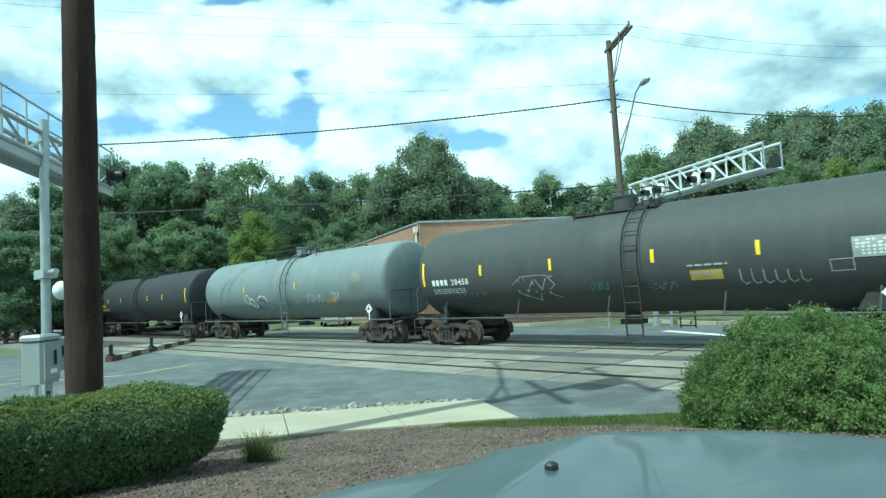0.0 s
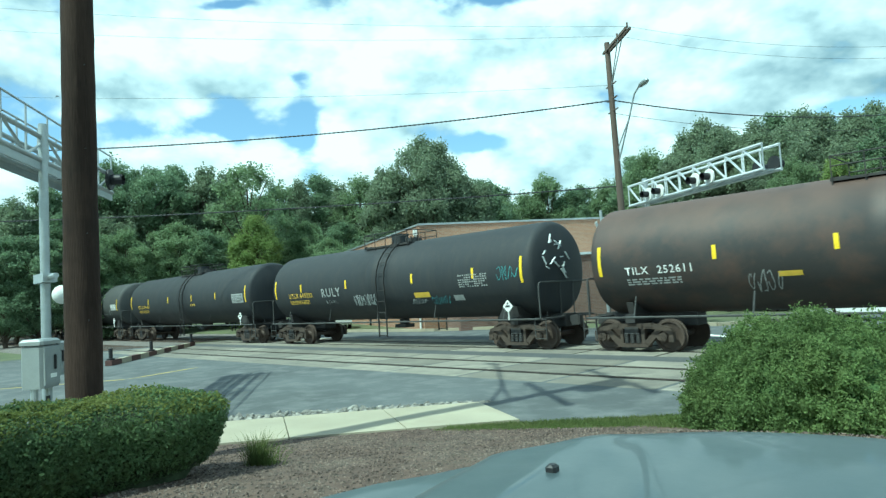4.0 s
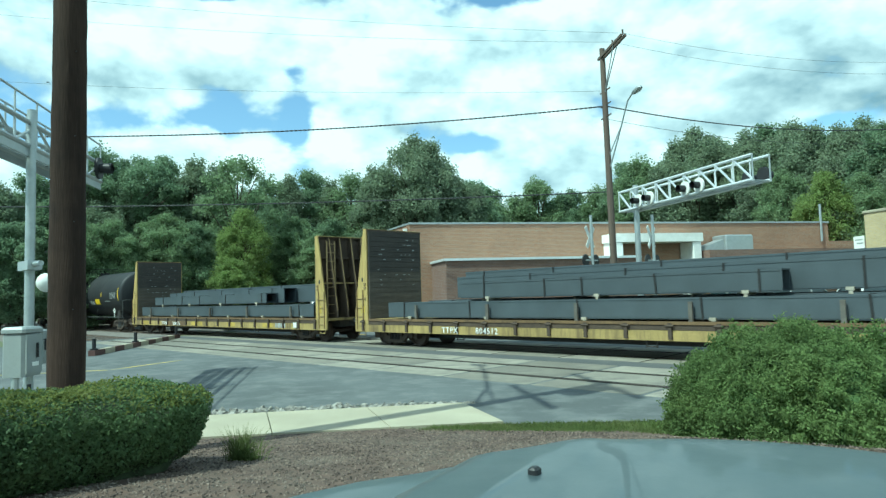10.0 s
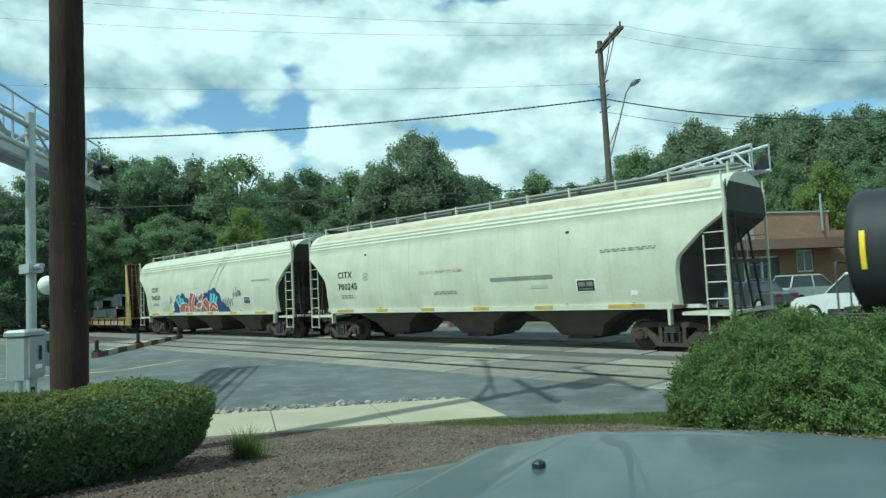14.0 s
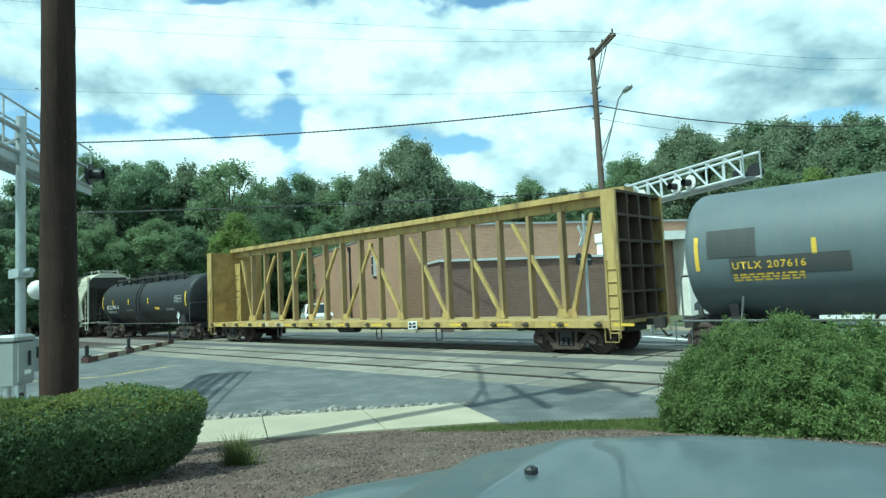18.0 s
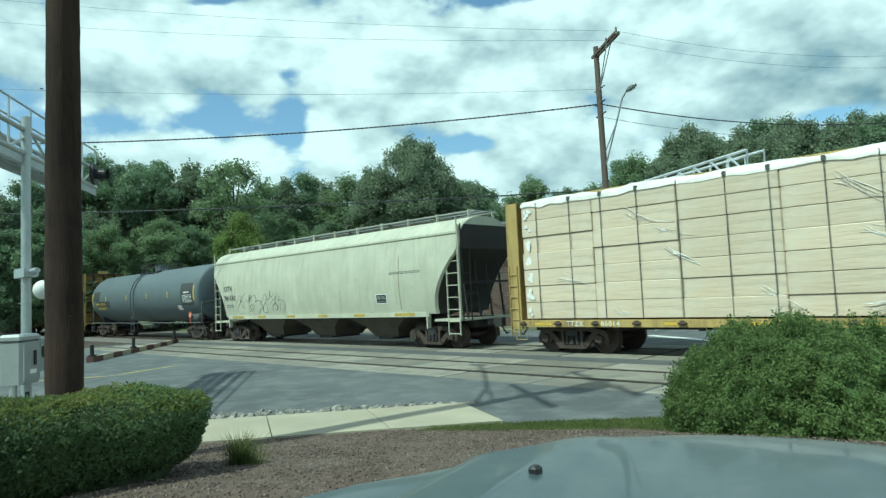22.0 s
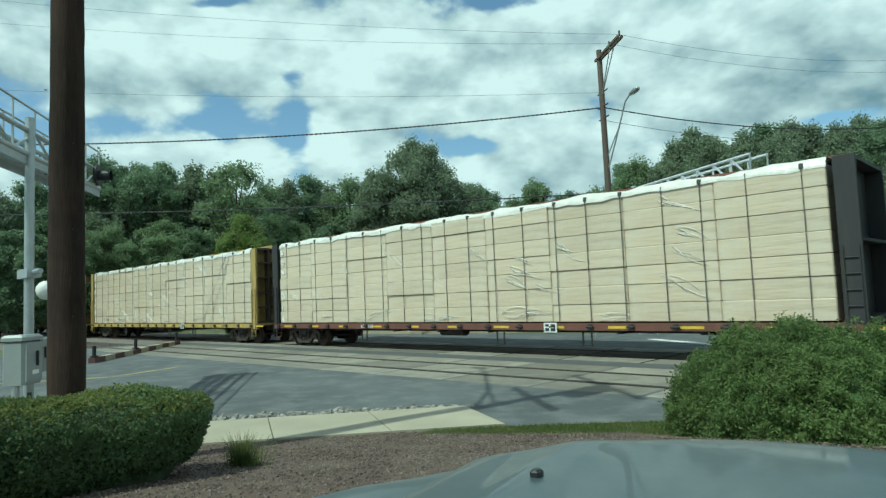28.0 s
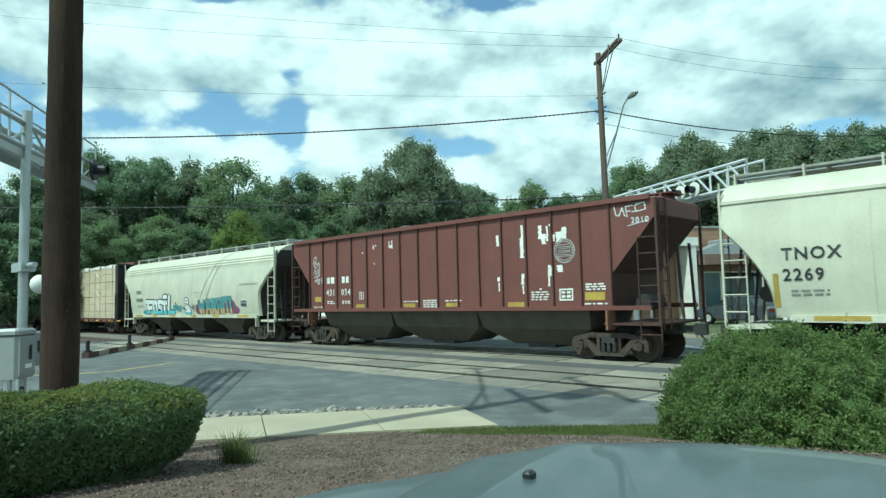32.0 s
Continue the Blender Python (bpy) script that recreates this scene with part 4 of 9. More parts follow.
# ---- trees ----
def tree_kind(seed, height, spread, leaf, lobes, clumps, per, lsize, low=0.15, conic=0.0, fluff=0.30, lobe=0.30):
    """Trunk and crown of one tree kind: limbs to rounded lobes laid over an uneven dome, each set with many tufts of leaves."""
    r = np.random.default_rng(seed)
    tr = Mesh()
    th = height * 0.7
    tr.cyl((0, 0, -0.5), (0.1, 0.05, th), 0.017 * height, 8, 0.006 * height)
    cen, nor = [], []
    zc, zh = height * (1 + low) / 2, height * (1 - low) / 2
    for k in range(lobes):
        inside = k % 5 == 4
        up = 1 - 2 * (k + 0.5) / lobes + r.normal(0, 0.06)
        a = 2.39996 * k + r.uniform(-0.35, 0.35)
        flat_r = math.sqrt(max(0.0, 1 - min(1, abs(up)) ** 2.4))
        lr = spread * lobe * r.uniform(0.7, 1.25) * (1 - 0.45 * conic * max(0, up))
        far = (0.5 if inside else 1.0) * r.uniform(0.82, 1.08)
        wide = (spread - lr) * flat_r * (1 - conic * (up + 1) / 2) * far
        c0 = np.array([wide * math.cos(a), wide * math.sin(a), zc + max(-1, min(1, up)) * (zh - lr * 0.8) * far])
        tr.cyl((0.05, 0.02, max(0.6, min(th, c0[2] - 0.25 * height))), c0, 0.006 * height * r.uniform(0.6, 1), 6, 0.03)
        for q in range(clumps):
            v = r.normal(0, 1, 3)
            v /= np.linalg.norm(v)
            if v[2] < -0.3:
                v[2] *= -0.6
            c = c0 + v * lr * np.array([1, 1, 1.2]) * r.uniform(0.35, 1.15)
            n = int(per * r.uniform(0.5, 1.4))
            g = np.clip(r.normal(0, 1, (n, 3)), -1.6, 1.6) * [0.9, 0.9, 1.1] * fluff * r.uniform(0.5, 1.1)
            cen.append(c + g)
            nor.append(np.tile(v * 0.6 + [0, -0.25, 0.25], (n, 1)) + r.normal(0, 0.7, (n, 3)))
    return tr.data("trunk", BARK), leafmesh("crown", np.concatenate(cen), np.concatenate(nor), lsize, leaf, 1.5)


KINDS = [tree_kind(1, 15, 5.2, LEAF_D, 80, 22, 44, 0.14, 0.14, 0.12, 0.38, 0.20), tree_kind(2, 15, 4.0, LEAF_B, 64, 22, 44, 0.14, 0.06, 0.25, 0.38, 0.24), tree_kind(3, 15, 3.5, LEAF_D, 64, 20, 44, 0.135, 0.05, 0.5, 0.36, 0.24), tree_kind(4, 15, 4.4, LEAF_B, 40, 26, 46, 0.125, 0.52, 0.0, 0.32, 0.22),
         tree_kind(5, 15, 4.6, LEAF_A, 70, 22, 44, 0.14, 0.0, 0.3, 0.38, 0.23), tree_kind(6, 15, 4.3, LEAF_C, 60, 22, 44, 0.14, 0.02, 0.3, 0.38, 0.23), tree_kind(7, 15, 3.7, LEAF_A, 30, 12, 44, 0.14, 0.3, 0.0, 0.32, 0.26)]
NOTE = ["broad leafy olive green tree", "dense dark green tree", "tall grey green tree", "dark flat-topped pine", "bushy green tree leafed to the ground", "bright yellow green tree", "airy light green tree with open crown"]


def tree(kind, x, y, height, turn, wide=1.0):
    s = height / 15.0
    t = thing("tree", NOTE[kind] + (" behind the railway" if s > 0.65 else " in the undergrowth"), "tree", Matrix.LocRotScale((x, y, -0.1), Euler((0, 0, turn)), (s * wide, s * wide, s)), group="trees behind the railway")
    tk, cr = KINDS[kind]
    part("trunk", tk, BARK, t)
    part("crown", cr, LEAF_A, t)


def woods():
    r = random.Random(12)
    # (kind, x, y, height)
    near = [(3, -62.2, 5.0, 15.9), (0, -61.3, 1.4, 13.7), (1, -60.3, -2.7, 12.2), (2, -58.9, -5.3, 11.2), (1, -63.2, -7.1, 11.8), (2, -61.7, 11.5, 15.8), (1, -66.6, 10.4, 16.1), (2, -62.6, 14.3, 15.6), (6, -54.6, 12.2, 15.3), (5, -50.0, 10.3, 9.6), (1, -60.3, 18.5, 13.8), (2, -59.0, 20.6, 14.8), (1, -61.2, 24.5, 15.5), (2, -58.2, 25.3, 14.6), (4, -56.9, 27.1, 14.8), (2, -50.6, 25.3, 14.9), (0, -48.4, 28.6, 17.6)]
    mid = [(0, -49.0, 32.6, 16.6), (4, -48.2, 36.0, 13.2), (1, -49.1, 38.3, 14.1), (1, -54.1, 47.2, 14.9), (4, -48.9, 51.3, 15.7), (1, -46.4, 55.3, 14.3), (1, -57.5, 45.0, 13.6), (4, -52.0, 50.0, 13.8), (1, -46.5, 53.0, 13.6), (4, -43.0, 56.5, 14.4), (4, -50.5, 43.0, 12.8), (1, -41.0, 59.5, 15.0)]
    far = [(4, -36.1, 54.3, 16.6), (1, -39.8, 56.9, 16.8), (2, -31.4, 54.3, 18.3), (0, -29.7, 55.0, 18.9), (4, -28.3, 57.8, 17.6), (2, -23.4, 53.1, 17.6), (1, -22.3, 55.6, 17.9), (0, -19.0, 52.4, 17.0), (1, -17.4, 54.9, 16.3), (2, -14.6, 51.4, 16.2), (0, -12.8, 51.8, 16.1), (1, -10.6, 48.1, 14.5), (2, -8.7, 46.4, 14.0), (0, -6.3, 44.6, 13.0), (4, -32.9, 64.6, 16.3), (1, -29.2, 66.0, 16.2), (5, -13.9, 41.3, 10.8), (4, -18.4, 46.3, 11.6), (4, -11.4, 41.9, 10.0)]
    low = [(4, -53.9, -2.0, 8.2), (1, -53.7, -5.0, 7.6), (4, -54.9, 1.5, 8.3), (4, -55.5, 5.8, 9.1), (1, -54.6, 7.9, 8.4), (4, -53.8, 17.6, 9.4), (1, -53.2, 21.9, 9.3), (4, -52.3, 26.4, 9.2), (1, -54.1, -6.9, 7.5), (4, -49.3, 17.1, 7.4), (5, -38.9, 3.4, 4.6)]
    for row, w in ((near, 1.0), (mid, 1.05), (far, 1.0), (low, 1.3)):
        for k, x, y, h in row:
            tree(k, x, y, h, r.uniform(0, 6.28), w * r.uniform(0.9, 1.12))
    # a second rank that closes the gaps
    for i in range(17):
        f = i / 16
        tree(r.choice((1, 4, 1)), -74 + 14 * f + r.uniform(-2, 2), -12 + 64 * f, r.uniform(11.5, 13.5), r.uniform(0, 6.28))
    for i in range(9):
        f = i / 8
        tree(r.choice((1, 4)), -46 + 46 * f + r.uniform(-2, 2), 72 - 14 * f, r.uniform(11.5, 13.0), r.uniform(0, 6.28))


woods()


# ---- planting by the parking bed ----
def hedge():
    t = thing("clipped_hedge", "clipped boxy dark green hedge with yellow green tips on top", "hedge", pose(-6.66, -16.2, 0.3))
    hx, hy, hz = 0.74, 2.2, 0.80
    n = 150000
    q = RNG.normal(0, 1, (n, 3))
    q /= np.max(np.abs(q), axis=1)[:, None]
    e = np.array([3.4, 9.0, 3.4])
    k = np.ones(n)
    for step in range(12):   # onto the rounded box
        k *= ((np.abs(q * k[:, None]) ** e).sum(1)) ** (-1 / 5.0)
    p = q * k[:, None]
    nrm = np.sign(p) * np.abs(p) ** (e - 1) / [hx, hy, hz / 2]
    nrm /= np.linalg.norm(nrm, axis=1)[:, None]
    c = p * [hx, hy, hz / 2] * RNG.uniform(0.90, 1.02, (n, 1)) + [0, 0, hz / 2]
    low = np.array([noise.noise(Vector(a * 2.4)) + 0.6 * noise.noise(Vector(a * 7.0)) + 0.45 * noise.noise(Vector(a * 17.0)) for a in c])
    c += nrm * low[:, None] * 0.055
    taper = 1 - 0.20 * np.clip(0.8 - c[:, 2] / hz, 0, 1)
    c[:, 0] *= taper
    c[:, 1] *= 0.5 + 0.5 * taper
    c[:, 2] *= 1 - 0.16 * np.clip((-0.2 - c[:, 1]) / hy, 0, 1)   # lower towards its far end
    patch = np.array([noise.noise(Vector(a * 1.3) + Vector((3.1, 0, 0))) for a in c])
    tip = (nrm[:, 2] > 0.4) & (RNG.uniform(0, 1, n) < 0.25 + 0.5 * low + 1.1 * patch)
    part("foliage", leafmesh("foliage", c[~tip], nrm[~tip], 0.0185, HEDGELEAF, 1.8, 1.2), HEDGELEAF, t, "dense small dark leaves")
    part("new_growth", leafmesh("new_growth", c[tip] + [0, 0, 0.012], nrm[tip], 0.0185, HEDGETIP, 1.8, 1.2), HEDGETIP, t, "yellow green new growth on top")
    # solid block inside, coloured dark for the shade between the leaves
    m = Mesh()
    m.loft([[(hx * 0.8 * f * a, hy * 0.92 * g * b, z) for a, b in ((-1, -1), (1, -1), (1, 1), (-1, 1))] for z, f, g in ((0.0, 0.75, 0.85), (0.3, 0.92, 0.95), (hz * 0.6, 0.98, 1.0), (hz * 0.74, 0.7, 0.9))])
    part("shade_core", m, HEDGECORE, t, "solid dark core standing for the shaded inside")


hedge()


def bush():
    t = thing("spreading_bush", "dense rounded mid green evergreen bush", "bush", pose(-2.3, -8.75, 0.0))
    cen, nor = [], []
    r = np.random.default_rng(9)
    for k in range(2600):
        v = r.normal(0, 1, 3)
        v[2] = abs(v[2]) - 0.12
        v /= (np.abs(v) ** 2.4).sum() ** (1 / 2.4)
        wob = 0.9 + 0.05 * math.sin(4 * math.atan2(v[1], v[0]) + 1.3) + 0.10 * noise.noise(Vector(v * 2.3)) + 0.08 * noise.noise(Vector(v * 6))
        base = v * np.array([1.62, 1.4, 1.36]) * wob * r.uniform(0.84, 1.02)
        if base[2] < 0.02:
            continue
        out = v * [0.8, 0.8, 0.9] + [0, 0, 0.35] + r.normal(0, 0.25, 3)
        out /= np.linalg.norm(out)
        m = 90
        f = r.uniform(0, 1, (m, 1))
        cen.append(base + out * f * 0.16 + r.normal(0, 1, (m, 3)) * 0.055 * (1 - 0.5 * f))
        nor.append(np.tile(v, (m, 1)) * 0.7 + r.normal(0, 0.8, (m, 3)))
    part("foliage", leafmesh("foliage", np.concatenate(cen), np.concatenate(nor), 0.017, BUSHLEAF, 2.2, 1.0), BUSHLEAF, t, "dense fine sprays of leaves")
    # solid dark green body that stands for the shaded depth of the bush
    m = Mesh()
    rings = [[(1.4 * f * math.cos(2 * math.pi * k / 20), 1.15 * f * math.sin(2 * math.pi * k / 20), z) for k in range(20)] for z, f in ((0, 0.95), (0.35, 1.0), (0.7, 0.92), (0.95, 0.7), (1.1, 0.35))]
    part("shade_core", m.loft(rings), BUSHCORE, t, "solid dark core standing for the shaded inside")


bush()


def tuft(x, y, n, h, label):
    v, f = [], []
    for k in range(n):
        a, b = RNG.normal(0, 0.06, 2)
        dx, dy = RNG.normal(0, 0.06, 2)
        hh = h * RNG.uniform(0.5, 1.1)
        i = len(v)
        z = rise(x, y) + 0.02
        v += [(a - 0.006, b, z), (a + 0.006, b, z), (a + dx + 0.004, b + dy, z + hh * 0.6), (a + dx - 0.004, b + dy, z + hh * 0.6), (a + dx * 2, b + dy * 2, z + hh)]
        f += [(i, i + 1, i + 2, i + 3), (i + 3, i + 2, i + 4)]
    ob = new("grass_tuft", flat("grass_tuft", v, f, GRASS))
    ob.location = (x, y, 0)
    return tagged(ob, label, "grass tuft")


tuft(-6.42, -13.62, 240, 0.36, "tall green grass tuft beside the hedge")
tuft(-6.25, -13.55, 60, 0.26, "low grass tuft in the mulch")


def ground_cover():
    # grass strip between bed and road
    v, f = [], []
    for k in range(26000):
        x = RNG.uniform(-6.6, 0.5)
        far = -9.85 + (x + 5.97) * 0.9 if x < -4.2 else -8.25 + (x + 4.2) * 0.3
        near = -10.75 + (x + 6.5) * 0.5 if x < -4.3 else -9.45 + (x + 4.3) * 0.12
        y = RNG.uniform(near - 0.12, min(far, -7.5) + 0.03)
        if (x + 5.97) * 0.773 - (y + 9.77) * 0.634 < 0.02 and x < -5.6:
            continue
        z = rise(x, y)
        a = RNG.uniform(0, 6.28)
        hh = RNG.uniform(0.025, 0.07)
        dx, dy = 0.008 * math.cos(a), 0.008 * math.sin(a)
        lx, ly = RNG.normal(0, 0.03, 2)
        i = len(v)
        v += [(x - dx, y - dy, z), (x + dx, y + dy, z), (x + lx, y + ly, z + hh)]
        f.append((i, i + 1, i + 2))
    tagged(new("grass", flat("grass", v, f, GRASS)), "short green grass strip beside the road", "grass", kind="stuff")
    # bark chips and small stones on the bed
    v, f = [], []
    for k in range(30000):
        x, y = RNG.uniform(-8.5, 0.5), RNG.uniform(-17.5, -9.8)
        if y > (-10.62 + (x + 6.35) * 0.46 if x < -4.3 else -9.5) or (x + 5.97) * 0.773 - (y + 9.77) * 0.634 < 0.05:
            continue
        z = rise(x, y) + 0.034
        a, t = RNG.uniform(0, 6.28), RNG.uniform(-0.4, 0.4)
        s, w = RNG.uniform(0.005, 0.017), RNG.uniform(0.004, 0.008)
        ca, sa = math.cos(a), math.sin(a)
        i = len(v)
        for p, q, h in ((-s, -w, 0), (s, -w, 0), (s, w, 0), (-s, w, 0), (-s * 0.7, -w * 0.6, 0.010), (s * 0.8, -w * 0.5, 0.008), (s * 0.7, w * 0.7, 0.011), (-s * 0.6, w * 0.6, 0.008)):
            v.append((x + p * ca - q * sa, y + p * sa + q * ca, z - 0.004 + h + t * p))
        f += [(i + 4, i + 5, i + 6, i + 7), (i, i + 1, i + 5, i + 4), (i + 1, i + 2, i + 6, i + 5), (i + 2, i + 3, i + 7, i + 6), (i + 3, i, i + 4, i + 7)]
    tagged(new("bark_chips", flat("bark_chips", v, f, CHIP)), "loose brown bark chips and pale grit", "mulch", kind="stuff")


ground_cover()


# ---- the parked car from which one looks ----
def own_car():
    head = FWD - 28
    t = thing("parked_car", "grey green car whose glossy bonnet shows", "car", pose(EYE[0], EYE[1], 0.345, 0, 0, head))
    pm = mat("bonnet_paint", (0.072, 0.096, 0.103), 0.42, 0.25, vary=0.05, scale=6, fine=90, bump=0.02, coat=0.25, grime=(0.2, 0.22, 0.21), amount=0.35)
    # local x forward, y to the left
    yc, hw, ez = 0.05, 0.74, EYE[2] - 0.345
    m = Mesh()
    nu, nv = 48, 34
    def top(p, q):
        f = abs(q) / hw
        return ez - 0.397 - 0.012 * (p - 0.8) - 0.014 * f ** 2 + 0.010 * math.exp(-((abs(q) - 0.50) / 0.08) ** 2)
    rings = []
    for j in range(nv + 1):
        g = j / nv
        ring = []
        for i in range(nu + 1):
            q = -hw + 2 * hw * i / nu
            lead = 1.99 - 0.40 * (abs(q) / hw) ** 2.3
            p = 0.55 + (lead - 0.55) * g
            drop = max(0, (p - lead + 0.10) / 0.10) ** 2 * 0.05 + max(0, (abs(q) - hw + 0.05) / 0.05) ** 2 * 0.025
            ring.append((p, yc + q, top(p, q) - drop))
        rings.append(ring)
    m.loft(rings, False, False)
    part("bonnet", m, pm, t, "glossy curved bonnet with a raised shoulder", True)
    for sg in (1, -1):
        rim = [(0.6, 1.15), (0.95, 1.11), (1.18, 1.055), (1.33, 0.985), (1.44, 0.895), (1.53, 0.84), (1.64, 0.72)]
        fm = Mesh()
        fm.loft([[(x, yc + sg * (y - yc + 0.05), ez - 0.72) for x, y in rim], [(x, yc + sg * (y - yc + 0.02), ez - 0.49) for x, y in rim], [(x - 0.01, yc + sg * (y - yc - 0.01), ez - 0.456) for x, y in rim], [(x - 0.06, yc + sg * (y - yc - 0.2), ez - 0.440) for x, y in rim], [(x - 0.1, yc + sg * (y - yc - 0.45), ez - 0.47) for x, y in rim]], False, False)
        part("fender", fm, pm, t, "front fender beside the bonnet", True)
    body = Mesh()
    edge = [(0.55, yc - 1.1), (1.2, yc - 0.98), (1.6, yc - 0.70), (1.95, yc - 0.4), (2.0, yc), (1.95, yc + 0.4), (1.6, yc + 0.70), (1.2, yc + 0.98), (0.55, yc + 1.1)]
    body.loft([[(x, y, z) for x, y in edge] for z in (0.28, 0.55, ez - 0.56)], True)
    part("body", body, pm, t, "front body panels")
    noz = Mesh().cbox(-0.014, 0.017, -0.012, 0.012, 0.0, 0.017, 0.005)
    o = part("washer_nozzle", noz, BLACKMETAL, t, "small black washer nozzle")
    o.location = (1.36, 0.53, top(1.36, 0.48) - 0.002)
    for y in (yc - 0.80, yc + 0.80):
        w = part("wheel", Mesh().cyl((1.1, y - 0.1, 0.33), (1.1, y + 0.1, 0.33), 0.34, 20), RUBBER, t)
        part("rim", Mesh().cyl((1.1, y - 0.11, 0.33), (1.1, y + 0.11, 0.33), 0.2, 14), ALU, w)


own_car()


# ---- rolling stock ----
def paint(name, col, rough=0.5, grime=(0.06, 0.05, 0.042), amount=0.5, streak=1.0, vary=0.14, metal=0.0, **kw):
    return mat(name, col, rough, metal, vary=vary, scale=1.2, fine=18, bump=0.05, grime=grime, amount=amount, streak=streak, **kw)


P_BLACK = paint("tank_black", (0.034, 0.037, 0.041), 0.62, spec=0.25, grime=(0.055, 0.05, 0.046), amount=0.5)
P_BLACK2 = paint("tank_black_gloss", (0.026, 0.028, 0.031), 0.55, spec=0.3, grime=(0.05, 0.047, 0.043), amount=0.4)
P_GREYBLK = paint("tank_weathered_grey_black", (0.058, 0.062, 0.062), 0.68, spec=0.3, grime=(0.085, 0.078, 0.07), amount=0.6)
P_GREY = paint("tank_grey", (0.108, 0.132, 0.145), 0.6, spec=0.35, grime=(0.14, 0.145, 0.14), amount=0.5)
P_LIGHT = paint("tank_light_grey", (0.18, 0.21, 0.215), 0.55, spec=0.35, grime=(0.15, 0.16, 0.155), amount=0.6)
P_RUST = paint("tank_rusty_black", (0.034, 0.031, 0.03), 0.6, grime=(0.085, 0.05, 0.037), amount=0.95, streak=0.0)
def rusted_crown(m, colour):
    """Rust that has come through along the top of a tank, with a ragged lower limit."""
    n, l = m.node_tree.nodes, m.node_tree.links
    base = n["Principled BSDF"].inputs["Base Color"]
    tc, sp, no = n.new("ShaderNodeTexCoord"), n.new("ShaderNodeSeparateXYZ"), n.new("ShaderNodeTexNoise")
    no.inputs["Scale"].default_value, no.inputs["Detail"].default_value = 1.1, 8
    l.new(tc.outputs["Object"], sp.inputs[0]); l.new(tc.outputs["Object"], no.inputs["Vector"])
    ad = n.new("ShaderNodeMath"); ad.operation = "MULTIPLY_ADD"; ad.inputs[1].default_value = 2.2
    l.new(no.outputs["Fac"], ad.inputs[0]); l.new(sp.outputs["Z"], ad.inputs[2])
    mr = n.new("ShaderNodeMapRange")
    mr.inputs["From Min"].default_value, mr.inputs["From Max"].default_value, mr.inputs["To Max"].default_value = 3.7, 5.0, 0.85
    l.new(ad.outputs[0], mr.inputs["Value"])
    mx = n.new("ShaderNodeMix"); mx.data_type = "RGBA"
    l.new(mr.outputs[0], mx.inputs["Factor"]); l.new(base.links[0].from_socket, mx.inputs["A"])
    mx.inputs["B"].default_value = (*colour, 1)
    l.new(mx.outputs["Result"], base)


rusted_crown(P_RUST, (0.105, 0.066, 0.052))
P_CREAM = paint("hopper_cream", (0.52, 0.515, 0.42), 0.5, grime=(0.40, 0.38, 0.29), amount=0.32)
P_CREAM2 = paint("hopper_cream_dusty", (0.47, 0.47, 0.37), 0.6, grime=(0.35, 0.33, 0.25), amount=0.6)
# darker copy of the oxide red: shade of the ends put in, plus grime
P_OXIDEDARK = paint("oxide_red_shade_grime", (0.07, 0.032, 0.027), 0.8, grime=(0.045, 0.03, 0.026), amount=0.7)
P_PAD = paint("jacking_pad_rust", (0.20, 0.10, 0.055), 0.8, grime=(0.08, 0.045, 0.03), amount=0.6)
P_OXIDE = paint("oxide_red", (0.145, 0.052, 0.043), 0.6, grime=(0.10, 0.04, 0.034), amount=0.6)
P_YELLOW = paint("flatcar_yellow", (0.41, 0.30, 0.105), 0.65, grime=(0.13, 0.08, 0.04), amount=1.0)
P_YELLOWSILL = paint("flatcar_yellow_sill", (0.33, 0.245, 0.09), 0.7, grime=(0.075, 0.05, 0.032), amount=1.0, vary=0.3)
P_YELLOWPOST = paint("flatcar_yellow_worn_posts", (0.27, 0.195, 0.09), 0.75, grime=(0.11, 0.075, 0.045), amount=0.9)
P_YELLOWD = paint("flatcar_yellow_dirty", (0.15, 0.095, 0.045), 0.75, grime=(0.06, 0.04, 0.026), amount=0.95)
P_RIBBROWN = paint("bulkhead_rib_brown", (0.06, 0.042, 0.03), 0.8, grime=(0.13, 0.095, 0.06), amount=0.6)
P_BROWN = paint("flatcar_brown", (0.15, 0.062, 0.045), 0.65, grime=(0.07, 0.04, 0.03), amount=0.7)
P_TANDUST = paint("roof_edge_dust", (0.45, 0.40, 0.29), 0.8, grime=(0.26, 0.19, 0.12), amount=0.8, streak=0.0)
P_SEAMDARK = paint("seam_rust", (0.36, 0.34, 0.27), 0.7, grime=(0.15, 0.12, 0.09), amount=0.9)
P_SEAM = paint("seam_grime", (0.475, 0.465, 0.375), 0.7, grime=(0.30, 0.26, 0.19), amount=0.5)
P_ROOFDUST = paint("hopper_roof_dust", (0.30, 0.28, 0.235), 0.8, grime=(0.2, 0.15, 0.11), amount=0.7)
P_WALKGREY = paint("roof_walk_grey", (0.30, 0.31, 0.28), 0.7, grime=(0.16, 0.14, 0.11), amount=0.7)
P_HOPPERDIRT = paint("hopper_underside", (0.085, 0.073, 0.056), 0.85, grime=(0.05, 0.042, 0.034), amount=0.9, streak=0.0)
# near-black end colour: shade under the overhanging roof put in, along with grime
P_ENDSHADE = paint("hopper_end_shade_grime", (0.03, 0.027, 0.023), 0.8, grime=(0.04, 0.036, 0.03), amount=0.7)
P_BLACKEND = paint("bulkhead_black", (0.03, 0.03, 0.032), 0.7, grime=(0.07, 0.06, 0.05), amount=0.5)
